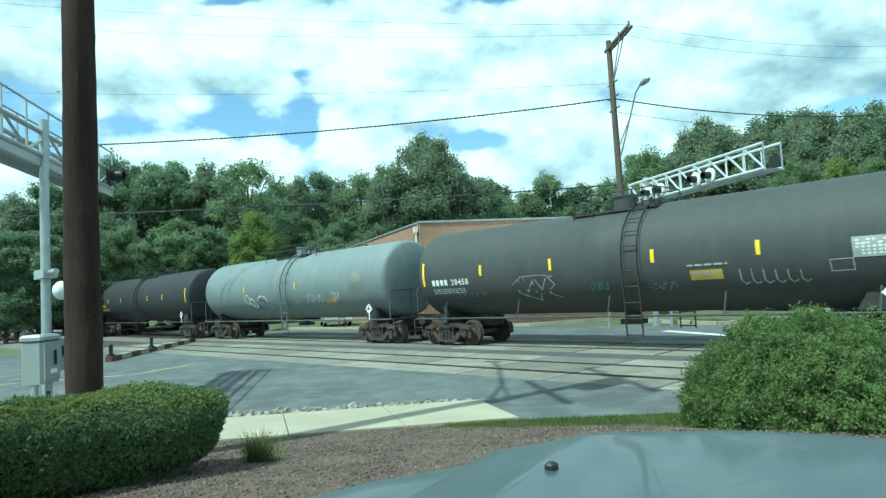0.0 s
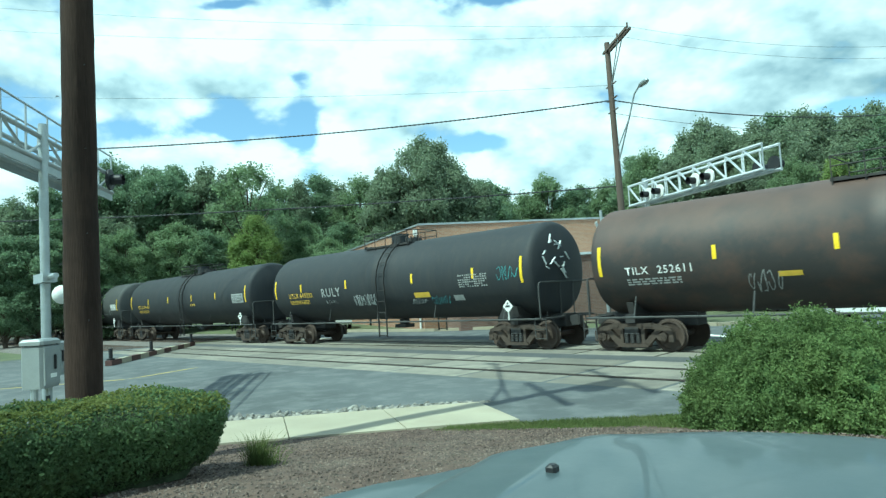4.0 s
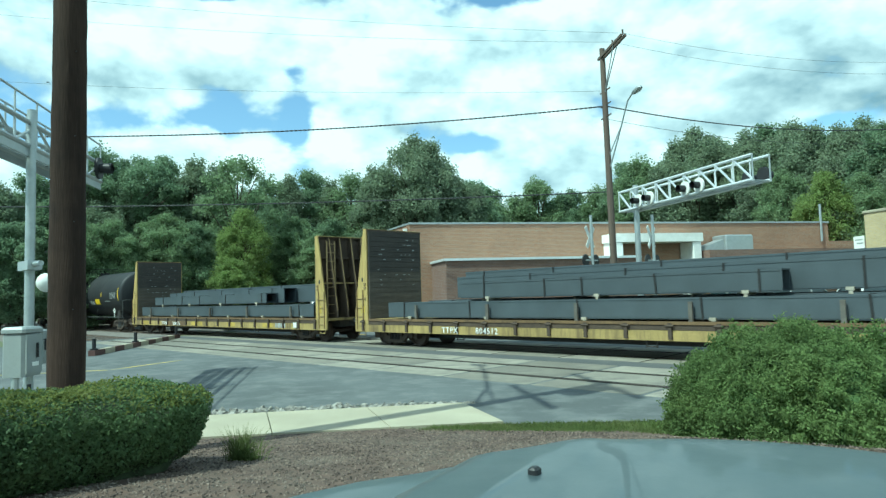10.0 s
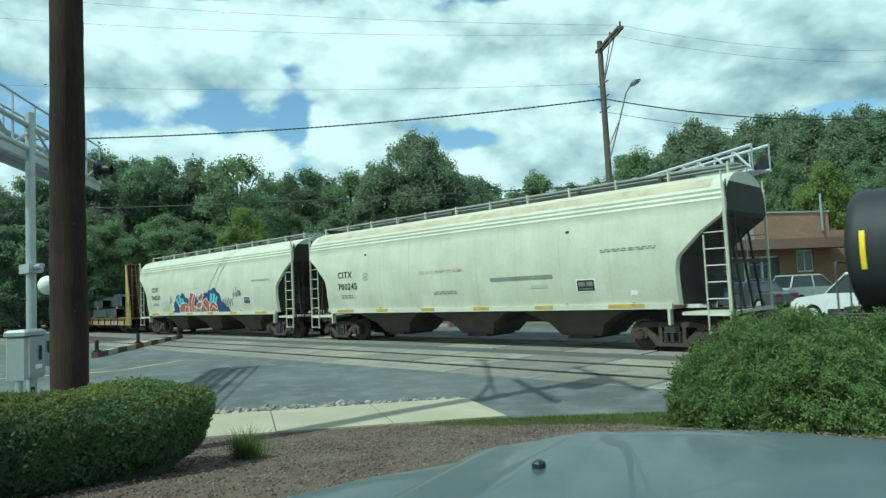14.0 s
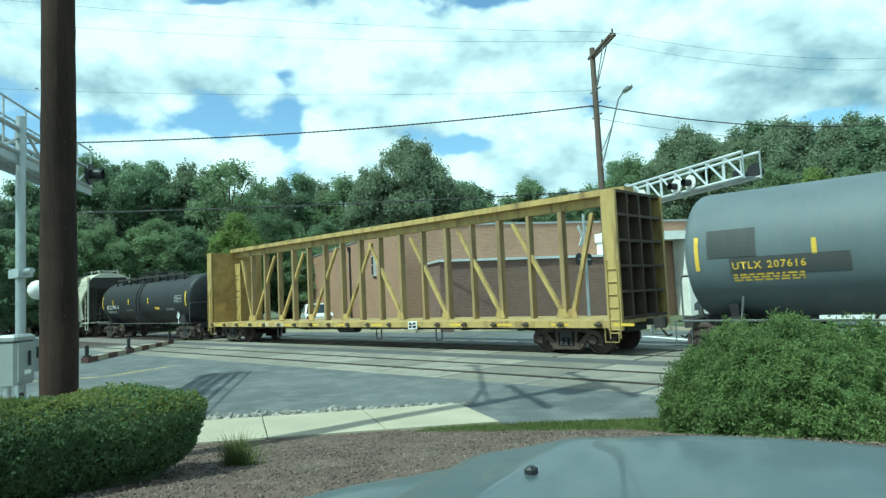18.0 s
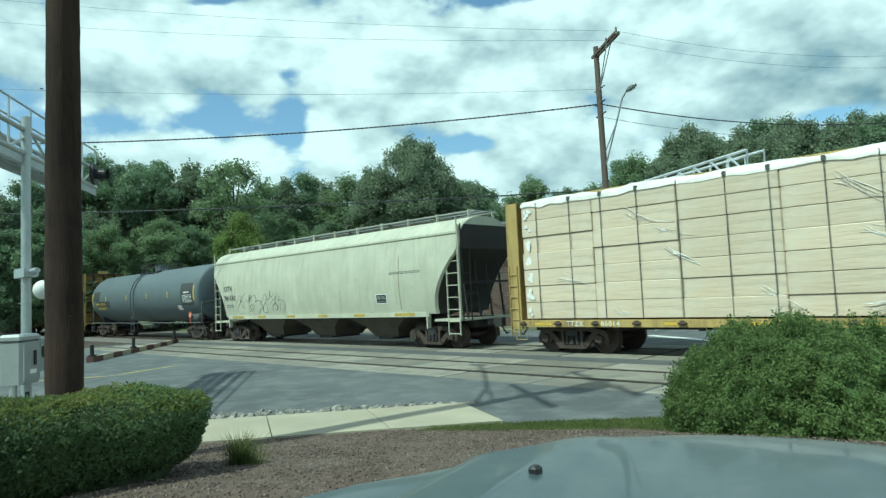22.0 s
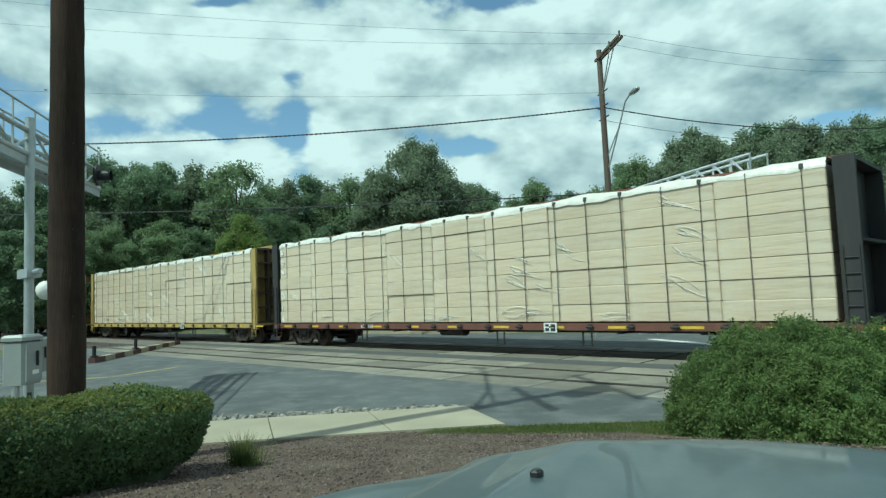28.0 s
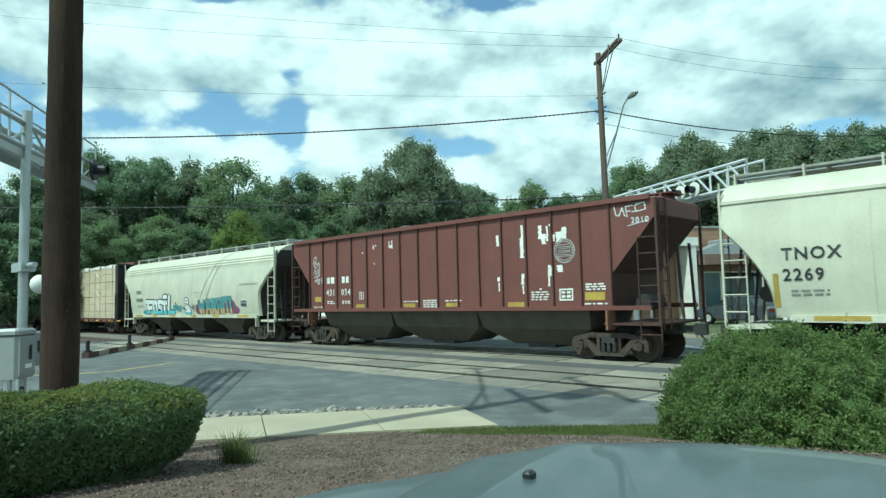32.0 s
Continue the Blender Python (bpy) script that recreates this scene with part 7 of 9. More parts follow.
            x += (L - 0.5) / 11
    part("walk_support", m, P_WALKGREY, car, "grey edges of the roof walk")
    m = Mesh().box(-H + 1.4, H - 1.4, -0.24, 0.24, 4.48, 4.60)
    for k in range(6):
        x = -H + 2.2 + (L - 4.4) * k / 5
        m.box(x - 0.03, x + 0.03, -0.32, 0.32, 4.5, 4.64)
    part("roof_hatch", m, P_ROOFDUST, car, "long dusty grey trough hatch cover")
    for s in (-1, 1):
        bogie(car, s * (H - 1.75))
    ends(car, H + 0.18)
    lr = (L - 3.6) / 6
    decal("reflector", [(-H + 2.0 + lr * k * 1.05, -H + 2.55 + lr * k * 1.05 + (0.5 if k in (0, 5) else 0.1), 1.16, 1.26) for k in range(6)], lambda p: [(x, -1.478, z) for x, z in p], FADEYELLOW, car, "dull yellow reflective strips on the sill")
    if mark:
        owner_mark(mark, -H + markx, 2.5, numh, put, lettering, car)
    if number:
        digits(number, -H + markx, 2.04, numh, put, lettering, car, "car_number")
        decal("small_print", smallprint(-H + markx + 0.15, 1.78, 0.75, 2, 0.05, 17), put, FADEDBLACK, car)
    decal("small_print", smallprint(H - textx, 2.72, 1.62, 2, 0.03, 18), put, FADEDBLACK, car)
    q = H - platex
    decal("data_panel", [(q - 0.03, q + 0.58, 1.62, 1.98)], put, WHITEPAINT, car, "white rim of the data plate")
    decal("data_panel", [(q, q + 0.55, 1.65, 1.95)], lift(put, 0.004), SIGNBLACK, car, "black data plate")
    decal("print", [(q + 0.05, q + 0.25, 1.78, 1.9), (q + 0.3, q + 0.5, 1.78, 1.9), (q + 0.05, q + 0.5, 1.69, 1.72)], lift(put, 0.009), FADEDBLACK, car)
    if extras:
        extras(car, put, L)
    place(car, (x0 + x1) / 2)
    return car


def ragged(x, z, w, h, n=14, seed=1, rag=0.2):
    """A torn upright strip of paint: a rectangle with nibbled edges."""
    r = random.Random(seed)
    k = max(3, n // 2)
    side = lambda a, up: [(a + r.uniform(-0.2, 0.2) * w, z + h * (q / k if up else 1 - q / k)) for q in range(k + 1)]
    return side(x + w, True) + side(x, False)


def quads(polys_in):
    """Cut outlines into fans so that each face stays flat on the curved side."""
    out = []
    for p in polys_in:
        cx, cz = sum(q[0] for q in p) / len(p), sum(q[1] for q in p) / len(p)
        for a, b in zip(p, p[1:] + p[:1]):
            out.append([(cx, cz), a, b])
    return out


def ex_h1(car, put, L):
    oval = lambda cx, cz, rx, rz, n=14: [(cx + rx * math.cos(2 * math.pi * k / n), cz + rz * math.sin(2 * math.pi * k / n)) for k in range(n)]
    low = lambda ps: clip(ps, 1.275, True)
    cloud = [oval(-3.2, 1.55, 0.35, 0.4), oval(-2.85, 1.9, 0.36, 0.36), oval(-2.3, 2.0, 0.32, 0.34), oval(-2.0, 1.6, 0.8, 0.5), oval(0.5, 1.9, 0.5, 0.4), oval(0.95, 2.1, 0.3, 0.33), oval(1.4, 2.15, 0.36, 0.38), oval(1.75, 1.8, 0.42, 0.5), oval(2.15, 1.5, 0.42, 0.3), oval(2.6, 1.38, 0.32, 0.16), oval(-0.7, 1.6, 1.2, 0.5)]
    polys("graffiti", low(bands(cloud)), put, GRAF["navy"], car, "navy graffiti cloud behind the letters")
    polys("graffiti", low(bands([[(-3.95, 1.27), (3.1, 1.27), (2.7, 1.42), (-3.5, 1.42)]])), put, GRAF["navy"], car, "navy graffiti base")
    fingers = [[(-3.2, 2.05), (-2.98, 2.12), (-2.62, 1.6), (-2.86, 1.55)], [(-2.86, 2.2), (-2.62, 2.2), (-2.3, 1.66), (-2.56, 1.6)], [(-2.5, 2.12), (-2.22, 2.05), (-2.0, 1.72), (-2.3, 1.64)], [(0.85, 1.7), (1.12, 1.66), (1.3, 2.2), (1.06, 2.3)], [(1.16, 1.7), (1.42, 1.66), (1.62, 2.2), (1.38, 2.26)], [(1.3, 1.5), (1.52, 1.5), (1.86, 2.05), (1.66, 2.12)], [(-0.45, 2.1), (-0.1, 2.2), (0.2, 1.7), (-0.2, 1.62)], [(0.3, 1.32), (0.6, 1.32), (0.5, 1.75), (0.25, 1.7)]]
    polys("graffiti", low(bands(fingers)), lift(put, 0.012), GRAF["cyan"], car, "turquoise graffiti strokes")
    letters = [[(-2.8, 1.28), (-1.62, 1.28), (-1.5, 1.55), (-1.85, 1.8), (-2.45, 1.78), (-2.78, 1.55)], [(-1.72, 1.28), (-0.95, 1.28), (-0.9, 1.75), (-0.62, 2.22), (-1.25, 2.36), (-1.48, 1.95)], [(-0.85, 1.28), (-0.25, 1.28), (0.05, 1.75), (-0.1, 1.85), (-0.55, 1.75)], [(-0.5, 2.0), (-0.1, 1.8), (0.3, 2.15), (0.1, 2.3)], [(0.0, 1.28), (0.75, 1.28), (0.85, 1.7), (0.6, 2.0), (0.2, 1.9)], [(0.72, 1.28), (1.72, 1.28), (1.68, 1.6), (1.3, 1.82), (0.9, 1.66)]]
    polys("graffiti", low(bands(letters)), lift(put, 0.02), GRAF["rust"], car, "rust red graffiti letters")
    edge = [q for p in letters for q in stroke(p + p[:1], 0.045)] + stroke([(-2.2, 1.3), (-2.0, 1.62), (-1.6, 1.5)], 0.04) + stroke([(-1.3, 1.3), (-1.15, 1.85), (-0.85, 2.2)], 0.04) + stroke([(-1.0, 1.6), (-0.3, 1.45), (0.1, 1.75), (0.5, 1.4)], 0.05) + stroke([(0.9, 1.3), (1.2, 1.6), (1.6, 1.4)], 0.04)
    polys("graffiti", low(bands(edge, 0.2)), lift(put, 0.026), GRAF["white"], car, "pale outlines of the letters")
    seams = [q for p in fingers for q in stroke(p + p[:1], 0.03)]
    polys("graffiti", low(bands(seams, 0.2)), lift(put, 0.017), GRAF["black"], car, "thin black outlines")
    polys("graffiti", scrawl(2.2, 1.5, 1.15, 0.5, 63, 7), put, GRAF["black"], car, "thin black tag")
    polys("graffiti", scrawl(3.35, 1.95, 0.85, 0.42, 67, 5) + stroke(oval(3.72, 2.42, 0.06, 0.06), 0.025), put, GRAF["black"], car, "small black tag")
    polys("graffiti", scrawl(-3.95, 1.75, 0.3, 0.55, 64, 2), put, FADEDBLACK, car, "thin grey tag")
    polys("graffiti", [q for k in range(9) for q in stroke([(-5.1 + 0.11 * k, 1.42), (-5.2 + 0.15 * k, 1.95 - 0.05 * (k % 3))], 0.018)], put, P_PINKSCRATCH, car, "faint red scratches")
    decal("small_print", smallprint(-1.6, 2.52, 1.4, 1, 0.06, 65), put, P_SEAM, car)


def ex_h2(car, put, L):
    digits("DO NOT HUMP OR BUMP", -1.85, 2.44, 0.11, put, P_PINKSCRATCH, car, "stencil", "faded red stencil line")
    decal("roof_dust", [(-L / 2 + 0.45, L / 2 - 0.45, 4.07, 4.29)], put, P_TANDUST, car, "tan dust along the roof edge")
    decal("smear", [(1.35, 3.7, 2.04, 2.16)], put, FADEDBLACK, car, "grey overpainted smear")
    decal("smear", [(2.9, 3.5, 1.78, 1.88)], put, P_SMEARPALE, car, "pale overpainted smear")
    decal("small_print", smallprint(-1.2, 1.78, 1.1, 2, 0.04, 72), put, FADEDBLACK, car)
    decal("paper_note", [(6.1, 6.3, 1.5, 1.62)], put, WHITEPAINT, car, "small white paper note")
    decal("inspection_mark", [(-4.95, -4.7, 2.36, 2.38), (-4.95, -4.7, 2.6, 2.62), (-4.95, -4.93, 2.36, 2.62), (-4.72, -4.7, 2.36, 2.62), (-4.86, -4.8, 2.42, 2.54)], put, FADEDBLACK, car)
    for x in (-4.9, 4.2):
        part("placard_clip", Mesh().cbox(x, x + 0.12, -1.50, -1.46, 3.3, 3.36, 0.01), UNDERBLK, car)


def ex_h3(car, put, L):
    r = random.Random(81)
    letters = (((0.0, 1.9), (0.32, 2.3), (0.5, 2.1), (0.22, 1.82), (0.08, 1.62), (0.25, 1.45), (0.6, 1.48)), ((0.36, 2.02), (0.62, 2.2), (0.95, 2.42)), ((0.3, 1.84), (0.55, 2.02), (0.78, 1.96), (0.55, 1.8), (0.74, 1.66)),
               ((0.2, 2.02), (0.42, 2.2), (0.3, 1.9), (0.42, 1.62), (0.3, 1.5)), ((0.0, 2.2), (0.12, 2.0), (0.3, 2.12), (0.34, 2.42), (0.36, 2.16), (0.62, 2.3)), ((0.1, 1.52), (0.05, 1.74), (0.32, 1.86), (0.5, 1.72), (0.3, 1.6)),
               ((0.0, 2.3), (0.12, 2.1), (0.02, 1.98), (0.3, 2.04), (0.56, 1.92), (0.62, 1.7), (0.4, 1.58), (0.32, 1.44)), ((0.1, 1.5), (0.22, 1.8), (0.42, 1.9), (0.5, 1.5)))
    line = []
    for start, which in ((0.0, (0, 1, 2)), (0.95, (3, 4)), (1.15, (5,)), (1.75, (6,)), (2.3, (0, 7)), (2.75, (2, 4)), (3.2, (5, 3)), (3.7, (6, 7))):   # loose rounded letters
        for k in which:
            line += stroke(curl([(-6.15 + start + x + r.uniform(-0.03, 0.03), z - 0.06 + r.uniform(-0.03, 0.03)) for x, z in letters[k]]), r.uniform(0.016, 0.03))
    polys("graffiti", line, put, P_TAGBROWN, car, "thin dark rounded line tag")
    decal("rust_streak", [(-7.35, -7.335, 1.5, 3.3), (-6.2, -6.185, 1.4, 3.2), (-6.55, -6.53, 1.4, 2.6), (2.1, 2.12, 1.4, 2.2), (5.6, 5.63, 1.4, 3.3)], put, P_RUSTSTREAK, car, "thin rusty streaks down the seams")
    decal("inspection_mark", [(-4.95, -4.7, 1.98, 2.0), (-4.95, -4.7, 2.2, 2.22), (-4.95, -4.93, 1.98, 2.22), (-4.72, -4.7, 1.98, 2.22)], put, FADEDBLACK, car)


def clip(polys_in, z, above):
    """The part of convex outlines above or below a height."""
    out = []
    for p in polys_in:
        r = []
        for a, b in zip(p, p[1:] + p[:1]):
            ia, ib = (a[1] >= z) == above, (b[1] >= z) == above
            if ia:
                r.append(a)
            if ia != ib:
                t = (z - a[1]) / (b[1] - a[1])
                r.append((a[0] + (b[0] - a[0]) * t, z))
        if len(r) > 2:
            out.append(r)
    return out


def bands(polys_in, step=0.13):
    """Convex outlines cut into level bands that follow the bulging side."""
    lo, hi = min(q[1] for p in polys_in for q in p), max(q[1] for p in polys_in for q in p)
    out = []
    z = lo
    while z < hi:
        out += clip(clip(polys_in, z, True), z + step, False)
        z += step
    return out


def ex_h4(car, put, L):
    x = -L / 2 + 3.3
    S = lambda pts, w: stroke([(x + a, b) for a, b in pts], w)
    ring = lambda cx, cz, rx, rz, n=14: [(x + cx + rx * math.cos(2 * math.pi * k / n), cz + rz * math.sin(2 * math.pi * k / n)) for k in range(n)]
    lines = [[(0.34, 1.36), (0.42, 2.04)], [(0.2, 2.02), (0.9, 2.0)], [(0.3, 1.66), (0.82, 1.68)], [(0.12, 1.38), (0.5, 1.38)],
             [(1.02, 1.4), (1.08, 1.98)], [(1.06, 1.99), (1.42, 1.97)], [(1.42, 1.96), (1.46, 1.4)], [(1.0, 1.39), (1.46, 1.39)],
             [(2.08, 2.0), (1.72, 2.0)], [(1.7, 2.02), (1.74, 1.7)], [(1.74, 1.72), (2.02, 1.68)], [(2.02, 1.7), (2.0, 1.38)], [(2.02, 1.39), (1.6, 1.37)],
             [(2.38, 1.38), (2.46, 1.9)], [(2.2, 1.95), (2.72, 1.95)], [(2.26, 1.38), (2.56, 1.38)],
             [(3.06, 2.28), (2.86, 1.42)], [(2.82, 1.4), (3.5, 1.38)]]
    lines = [[(0.27 + 1.1 * a, b) for a, b in q] for q in lines]
    fat = lambda w: bands([p for q in lines for p in S(q, w)])
    low = lambda ps, z: clip(ps, z, True)
    polys("graffiti", bands([ring(0.15, 1.4, 0.35, 0.13), ring(4.4, 1.68, 0.42, 0.16), ring(4.75, 1.58, 0.36, 0.15)]), put, GRAF["teal"], car, "teal spray beside the letters")
    polys("graffiti", low(fat(0.36) + bands([ring(3.08, 2.27, 0.38, 0.2)]), 1.27), lift(put, 0.008), GRAF["black"], car, "black graffiti outline")
    polys("graffiti", low(clip(fat(0.24), 1.52, True), 1.3) + bands([ring(3.08, 2.27, 0.31, 0.13)]), lift(put, 0.018), GRAF["white"], car, "white graffiti letters")
    polys("graffiti", low(clip(fat(0.24), 1.52, False), 1.3), lift(put, 0.018), GRAF["cyan"], car, "turquoise lower part of the letters")
    polys("graffiti", [p for q in ([(4.3, 1.88), (4.45, 1.96), (4.5, 1.85)], [(5.0, 1.76), (5.4, 1.62)], [(5.25, 1.62), (5.5, 1.5), (5.7, 1.56)], [(5.55, 2.06), (5.7, 1.98), (5.95, 2.06)], [(5.6, 1.9), (5.8, 1.86)], [(6.25, 1.7), (6.6, 1.45)], [(6.45, 1.6), (6.55, 1.66), (6.6, 1.56)]) for p in S(q, 0.035)], lift(put, 0.016), GRAF["black"], car, "thin black sprayed strokes")
    digits("2020", x + 4.62, 1.285, 0.11, put, GRAF["white"], car, "graffiti", "small white date")
    low_body, head = ring(5.8, 1.5, 0.42, 0.34), ring(5.72, 1.99, 0.29, 0.22)
    polys("graffiti", low(bands([low_body, head]), 1.27), lift(put, 0.006), GRAF["black"], car, "black outline of two rounded shapes")
    body = low(bands([ring(5.8, 1.5, 0.37, 0.30)]), 1.28)
    polys("graffiti", clip(body, 1.42, True) + bands([ring(5.72, 1.99, 0.245, 0.175)]), lift(put, 0.014), GRAF["white"], car, "white rounded graffiti shapes")
    polys("graffiti", clip(body, 1.42, False), lift(put, 0.014), GRAF["cyan"], car, "turquoise lower rim of the shape")
    polys("graffiti", [p for q in ([(5.56, 2.06), (5.7, 2.0), (5.9, 2.06)], [(5.58, 1.92), (5.78, 1.88)], [(5.5, 1.62), (5.72, 1.5)]) for p in S(q, 0.03)], lift(put, 0.022), GRAF["black"], car, "thin black marks on the shapes")
    digits("DO NOT HAMMER ON CAR", x + 6.2, 2.40, 0.07, put, P_PINKSCRATCH, car, "stencil", "faded red stencil line")
    decal("small_print", smallprint(x + 6.3, 1.75, 0.6, 3, 0.04, 98), put, FADEDBLACK, car)
    back = [ring(7.1, 1.55, 0.4, 0.3), ring(8.2, 1.6, 0.8, 0.32), ring(9.4, 1.62, 0.8, 0.36), ring(10.55, 1.66, 0.45, 0.36), ring(10.95, 1.5, 0.36, 0.2)]
    polys("graffiti", low(bands(back), 1.28), put, GRAF["purple"], car, "faded purple spray patch")
    word = [[(7.75, 1.95), (7.95, 1.35)], [(7.95, 1.35), (8.15, 1.8)], [(8.15, 1.8), (8.35, 1.35)], [(8.35, 1.35), (8.5, 1.98)],
            [(8.75, 1.35), (8.95, 2.0)], [(8.85, 1.98), (9.2, 1.98)], [(9.2, 1.98), (9.3, 1.35)], [(8.9, 1.62), (9.25, 1.62)],
            [(9.6, 1.35), (9.6, 2.03)], [(9.55, 2.0), (9.95, 2.0)], [(9.95, 2.02), (9.95, 1.7)], [(9.6, 1.68), (9.95, 1.68)], [(9.8, 1.66), (10.0, 1.35)],
            [(10.25, 1.35), (10.3, 2.05)], [(10.3, 1.68), (10.7, 1.68)], [(10.7, 1.35), (10.72, 2.07)],
            [(11.0, 1.35), (11.0, 2.08)], [(10.95, 2.05), (11.9, 2.07)], [(11.45, 1.45), (11.45, 2.06)], [(11.9, 1.35), (11.9, 2.1)]]
    word = [[(7.15 + (a - 7.75) * 0.81, b) for a, b in q] for q in word]
    wide = lambda w: low(bands([p for q in word for p in S(q, w)]), 1.28)
    polys("graffiti", wide(0.25), lift(put, 0.008), GRAF["purple"], car, "dark outline of the letters")
    polys("graffiti", clip(wide(0.2), 1.58, True), lift(put, 0.018), GRAF["teal"], car, "teal graffiti letters")
    polys("graffiti", clip(wide(0.2), 1.58, False), lift(put, 0.018), GRAF["tan"], car, "tan lower part of the letters")


hopper_car(-63.7, -46.3, P_CREAM, "cream covered hopper with colourful graffiti along the sill", "700253", "CITX", extras=ex_h1)
hopper_car(-45.15, -27.65, P_CREAM, "clean cream covered hopper with black lettering", "700245", "CITX", extras=ex_h2)
hopper_car(33.05, 50.2, P_CREAM2, "dusty cream covered hopper with thin line tags", "701135", "CITX", extras=ex_h3, markx=1.3, numh=0.22, round_cut=True, plain_eave=True)
hopper_car(124.85, 142.6, P_CREAM, "cream covered hopper with turquoise and teal graffiti", "398583", "CEFX", extras=ex_h4, markx=2.26, numh=0.2, textx=3.05, platex=2.97, seam=P_SEAMDARK)
hopper_car(162.0, 179.4, P_CREAM, "cream covered hopper with plain lettering", "2269", "TNOX", round_cut=True, plain_eave=True, markx=1.45, numh=0.26, extras=lambda car, put, L: decal("yellow_panel", [(-L / 2 + 1.24, -L / 2 + 1.36, 1.45, 2.2)], put, FADEYELLOW, car, "upright yellow reflective strip"))


def red_hopper(x0, x1):
    L = x1 - x0
    H = L / 2
    car = thing("open_rib_hopper", "oxide red ribbed hopper with patches of white peeled lettering", "hopper car", pose((x0 + x1) / 2, 0, 0), group="cars of the freight train")
    zs = [(1.43, 1.42), (2.38, 1.42), (3.85, 0.12), (3.87, 0.10), (4.3, 0.10)]
    rings = []
    for z, cut in zs:
        h = H - cut
        rings.append([(-h, -1.36, z), (h, -1.36, z), (h, 1.36, z), (-h, 1.36, z)])
    rings.append([(-H + 0.3, -0.9, 4.40), (H - 0.3, -0.9, 4.40), (H - 0.3, 0.9, 4.40), (-H + 0.3, 0.9, 4.40)])
    m, slopes = Mesh(), {1: Mesh(), 3: Mesh()}
    for a, (ra, rb) in enumerate(zip(rings, rings[1:])):
        for k in range(4):
            o = slopes[k] if k in (1, 3) and a < 2 else m
            i = len(o.v)
            o.v += [ra[k], ra[(k + 1) % 4], rb[(k + 1) % 4], rb[k]]
            o.f.append((i, i + 1, i + 2, i + 3))
    m.f.append(tuple(len(m.v) + k for k in range(4)))
    m.v += rings[-1]
    part("shell", m, P_OXIDE, car, "flat side sheets and shallow roof")
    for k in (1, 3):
        part("slope_sheet", slopes[k], P_OXIDEDARK, car, "sloped end sheet coloured dark for shade and grime")
    n = 16
    sx = 14.01 / 15
    ribs = [-7.04 + sx * k for k in range(n)]
    # ribs in the dark copy, so each reads as a painted shadow line
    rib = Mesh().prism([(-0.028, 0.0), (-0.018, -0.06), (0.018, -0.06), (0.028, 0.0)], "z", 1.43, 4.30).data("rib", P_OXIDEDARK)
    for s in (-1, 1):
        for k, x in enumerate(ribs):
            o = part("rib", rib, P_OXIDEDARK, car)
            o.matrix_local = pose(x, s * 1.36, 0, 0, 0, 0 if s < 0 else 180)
        part("top_chord", Mesh().box(-H + 0.25, H - 0.25, min(s * 1.33, s * 1.45), max(s * 1.33, s * 1.45), 4.27, 4.40), P_OXIDE, car)
        part("side_sill", Mesh().box(-H + 0.3, H - 0.3, min(s * 1.36, s * 1.46), max(s * 1.36, s * 1.46), 1.40, 1.52), P_OXIDE, car)
    bays = 3
    bl = (L - 4.4) / bays
    for k in range(bays):
        xc = -H + 2.2 + bl * (k + 0.5)
        def rr(hx, hy, z):
            return [(xc - hx, -hy, z), (xc + hx, -hy, z), (xc + hx, hy, z), (xc - hx, hy, z)]
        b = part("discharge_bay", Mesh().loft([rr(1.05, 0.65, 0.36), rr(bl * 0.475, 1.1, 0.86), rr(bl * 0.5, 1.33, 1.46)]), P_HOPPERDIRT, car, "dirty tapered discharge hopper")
        part("outlet_gate", Mesh().box(xc - 0.5, xc + 0.5, -0.7, 0.7, 0.27, 0.38), UNDERBLK, b)
    part("centre_sill", Mesh().box(-H + 0.2, H - 0.2, -0.28, 0.28, 0.72, 1.02), UNDERBLK, car)
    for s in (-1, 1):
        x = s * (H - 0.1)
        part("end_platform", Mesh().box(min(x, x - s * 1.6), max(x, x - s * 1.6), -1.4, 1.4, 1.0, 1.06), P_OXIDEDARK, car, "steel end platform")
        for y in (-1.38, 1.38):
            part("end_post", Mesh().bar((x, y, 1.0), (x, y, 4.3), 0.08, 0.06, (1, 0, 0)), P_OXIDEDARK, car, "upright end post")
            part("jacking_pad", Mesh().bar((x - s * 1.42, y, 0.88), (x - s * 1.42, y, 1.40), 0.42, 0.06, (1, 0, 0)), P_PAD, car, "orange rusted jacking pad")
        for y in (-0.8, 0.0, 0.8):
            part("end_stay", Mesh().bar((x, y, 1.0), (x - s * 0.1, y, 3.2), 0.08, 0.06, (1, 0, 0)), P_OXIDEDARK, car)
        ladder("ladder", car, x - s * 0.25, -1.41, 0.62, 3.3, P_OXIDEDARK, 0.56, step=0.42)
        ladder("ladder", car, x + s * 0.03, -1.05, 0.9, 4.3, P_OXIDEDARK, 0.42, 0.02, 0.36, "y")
        part("air_reservoir", Mesh().cyl((x - s * 0.8, -0.7, 1.6), (x - s * 0.8, 0.2, 1.6), 0.22, 14), UNDERBLK, car, "brake air cylinder", True)
        bogie(car, s * (H - 1.75))
    m = Mesh().box(-H + 0.1, H - 0.1, -0.4, 0.4, 4.52, 4.55)
    for k in range(12):
        x = -H + 0.4 + (L - 0.8) * k / 11
        m.box(x - 0.03, x + 0.03, -0.42, 0.42, 4.38, 4.53)
    part("roof_walk", m, P_OXIDE, car, "grated roof walkway")
    ends(car, H + 0.18)
    put = lambda pts: [(x, -1.368, z) for x, z in pts]
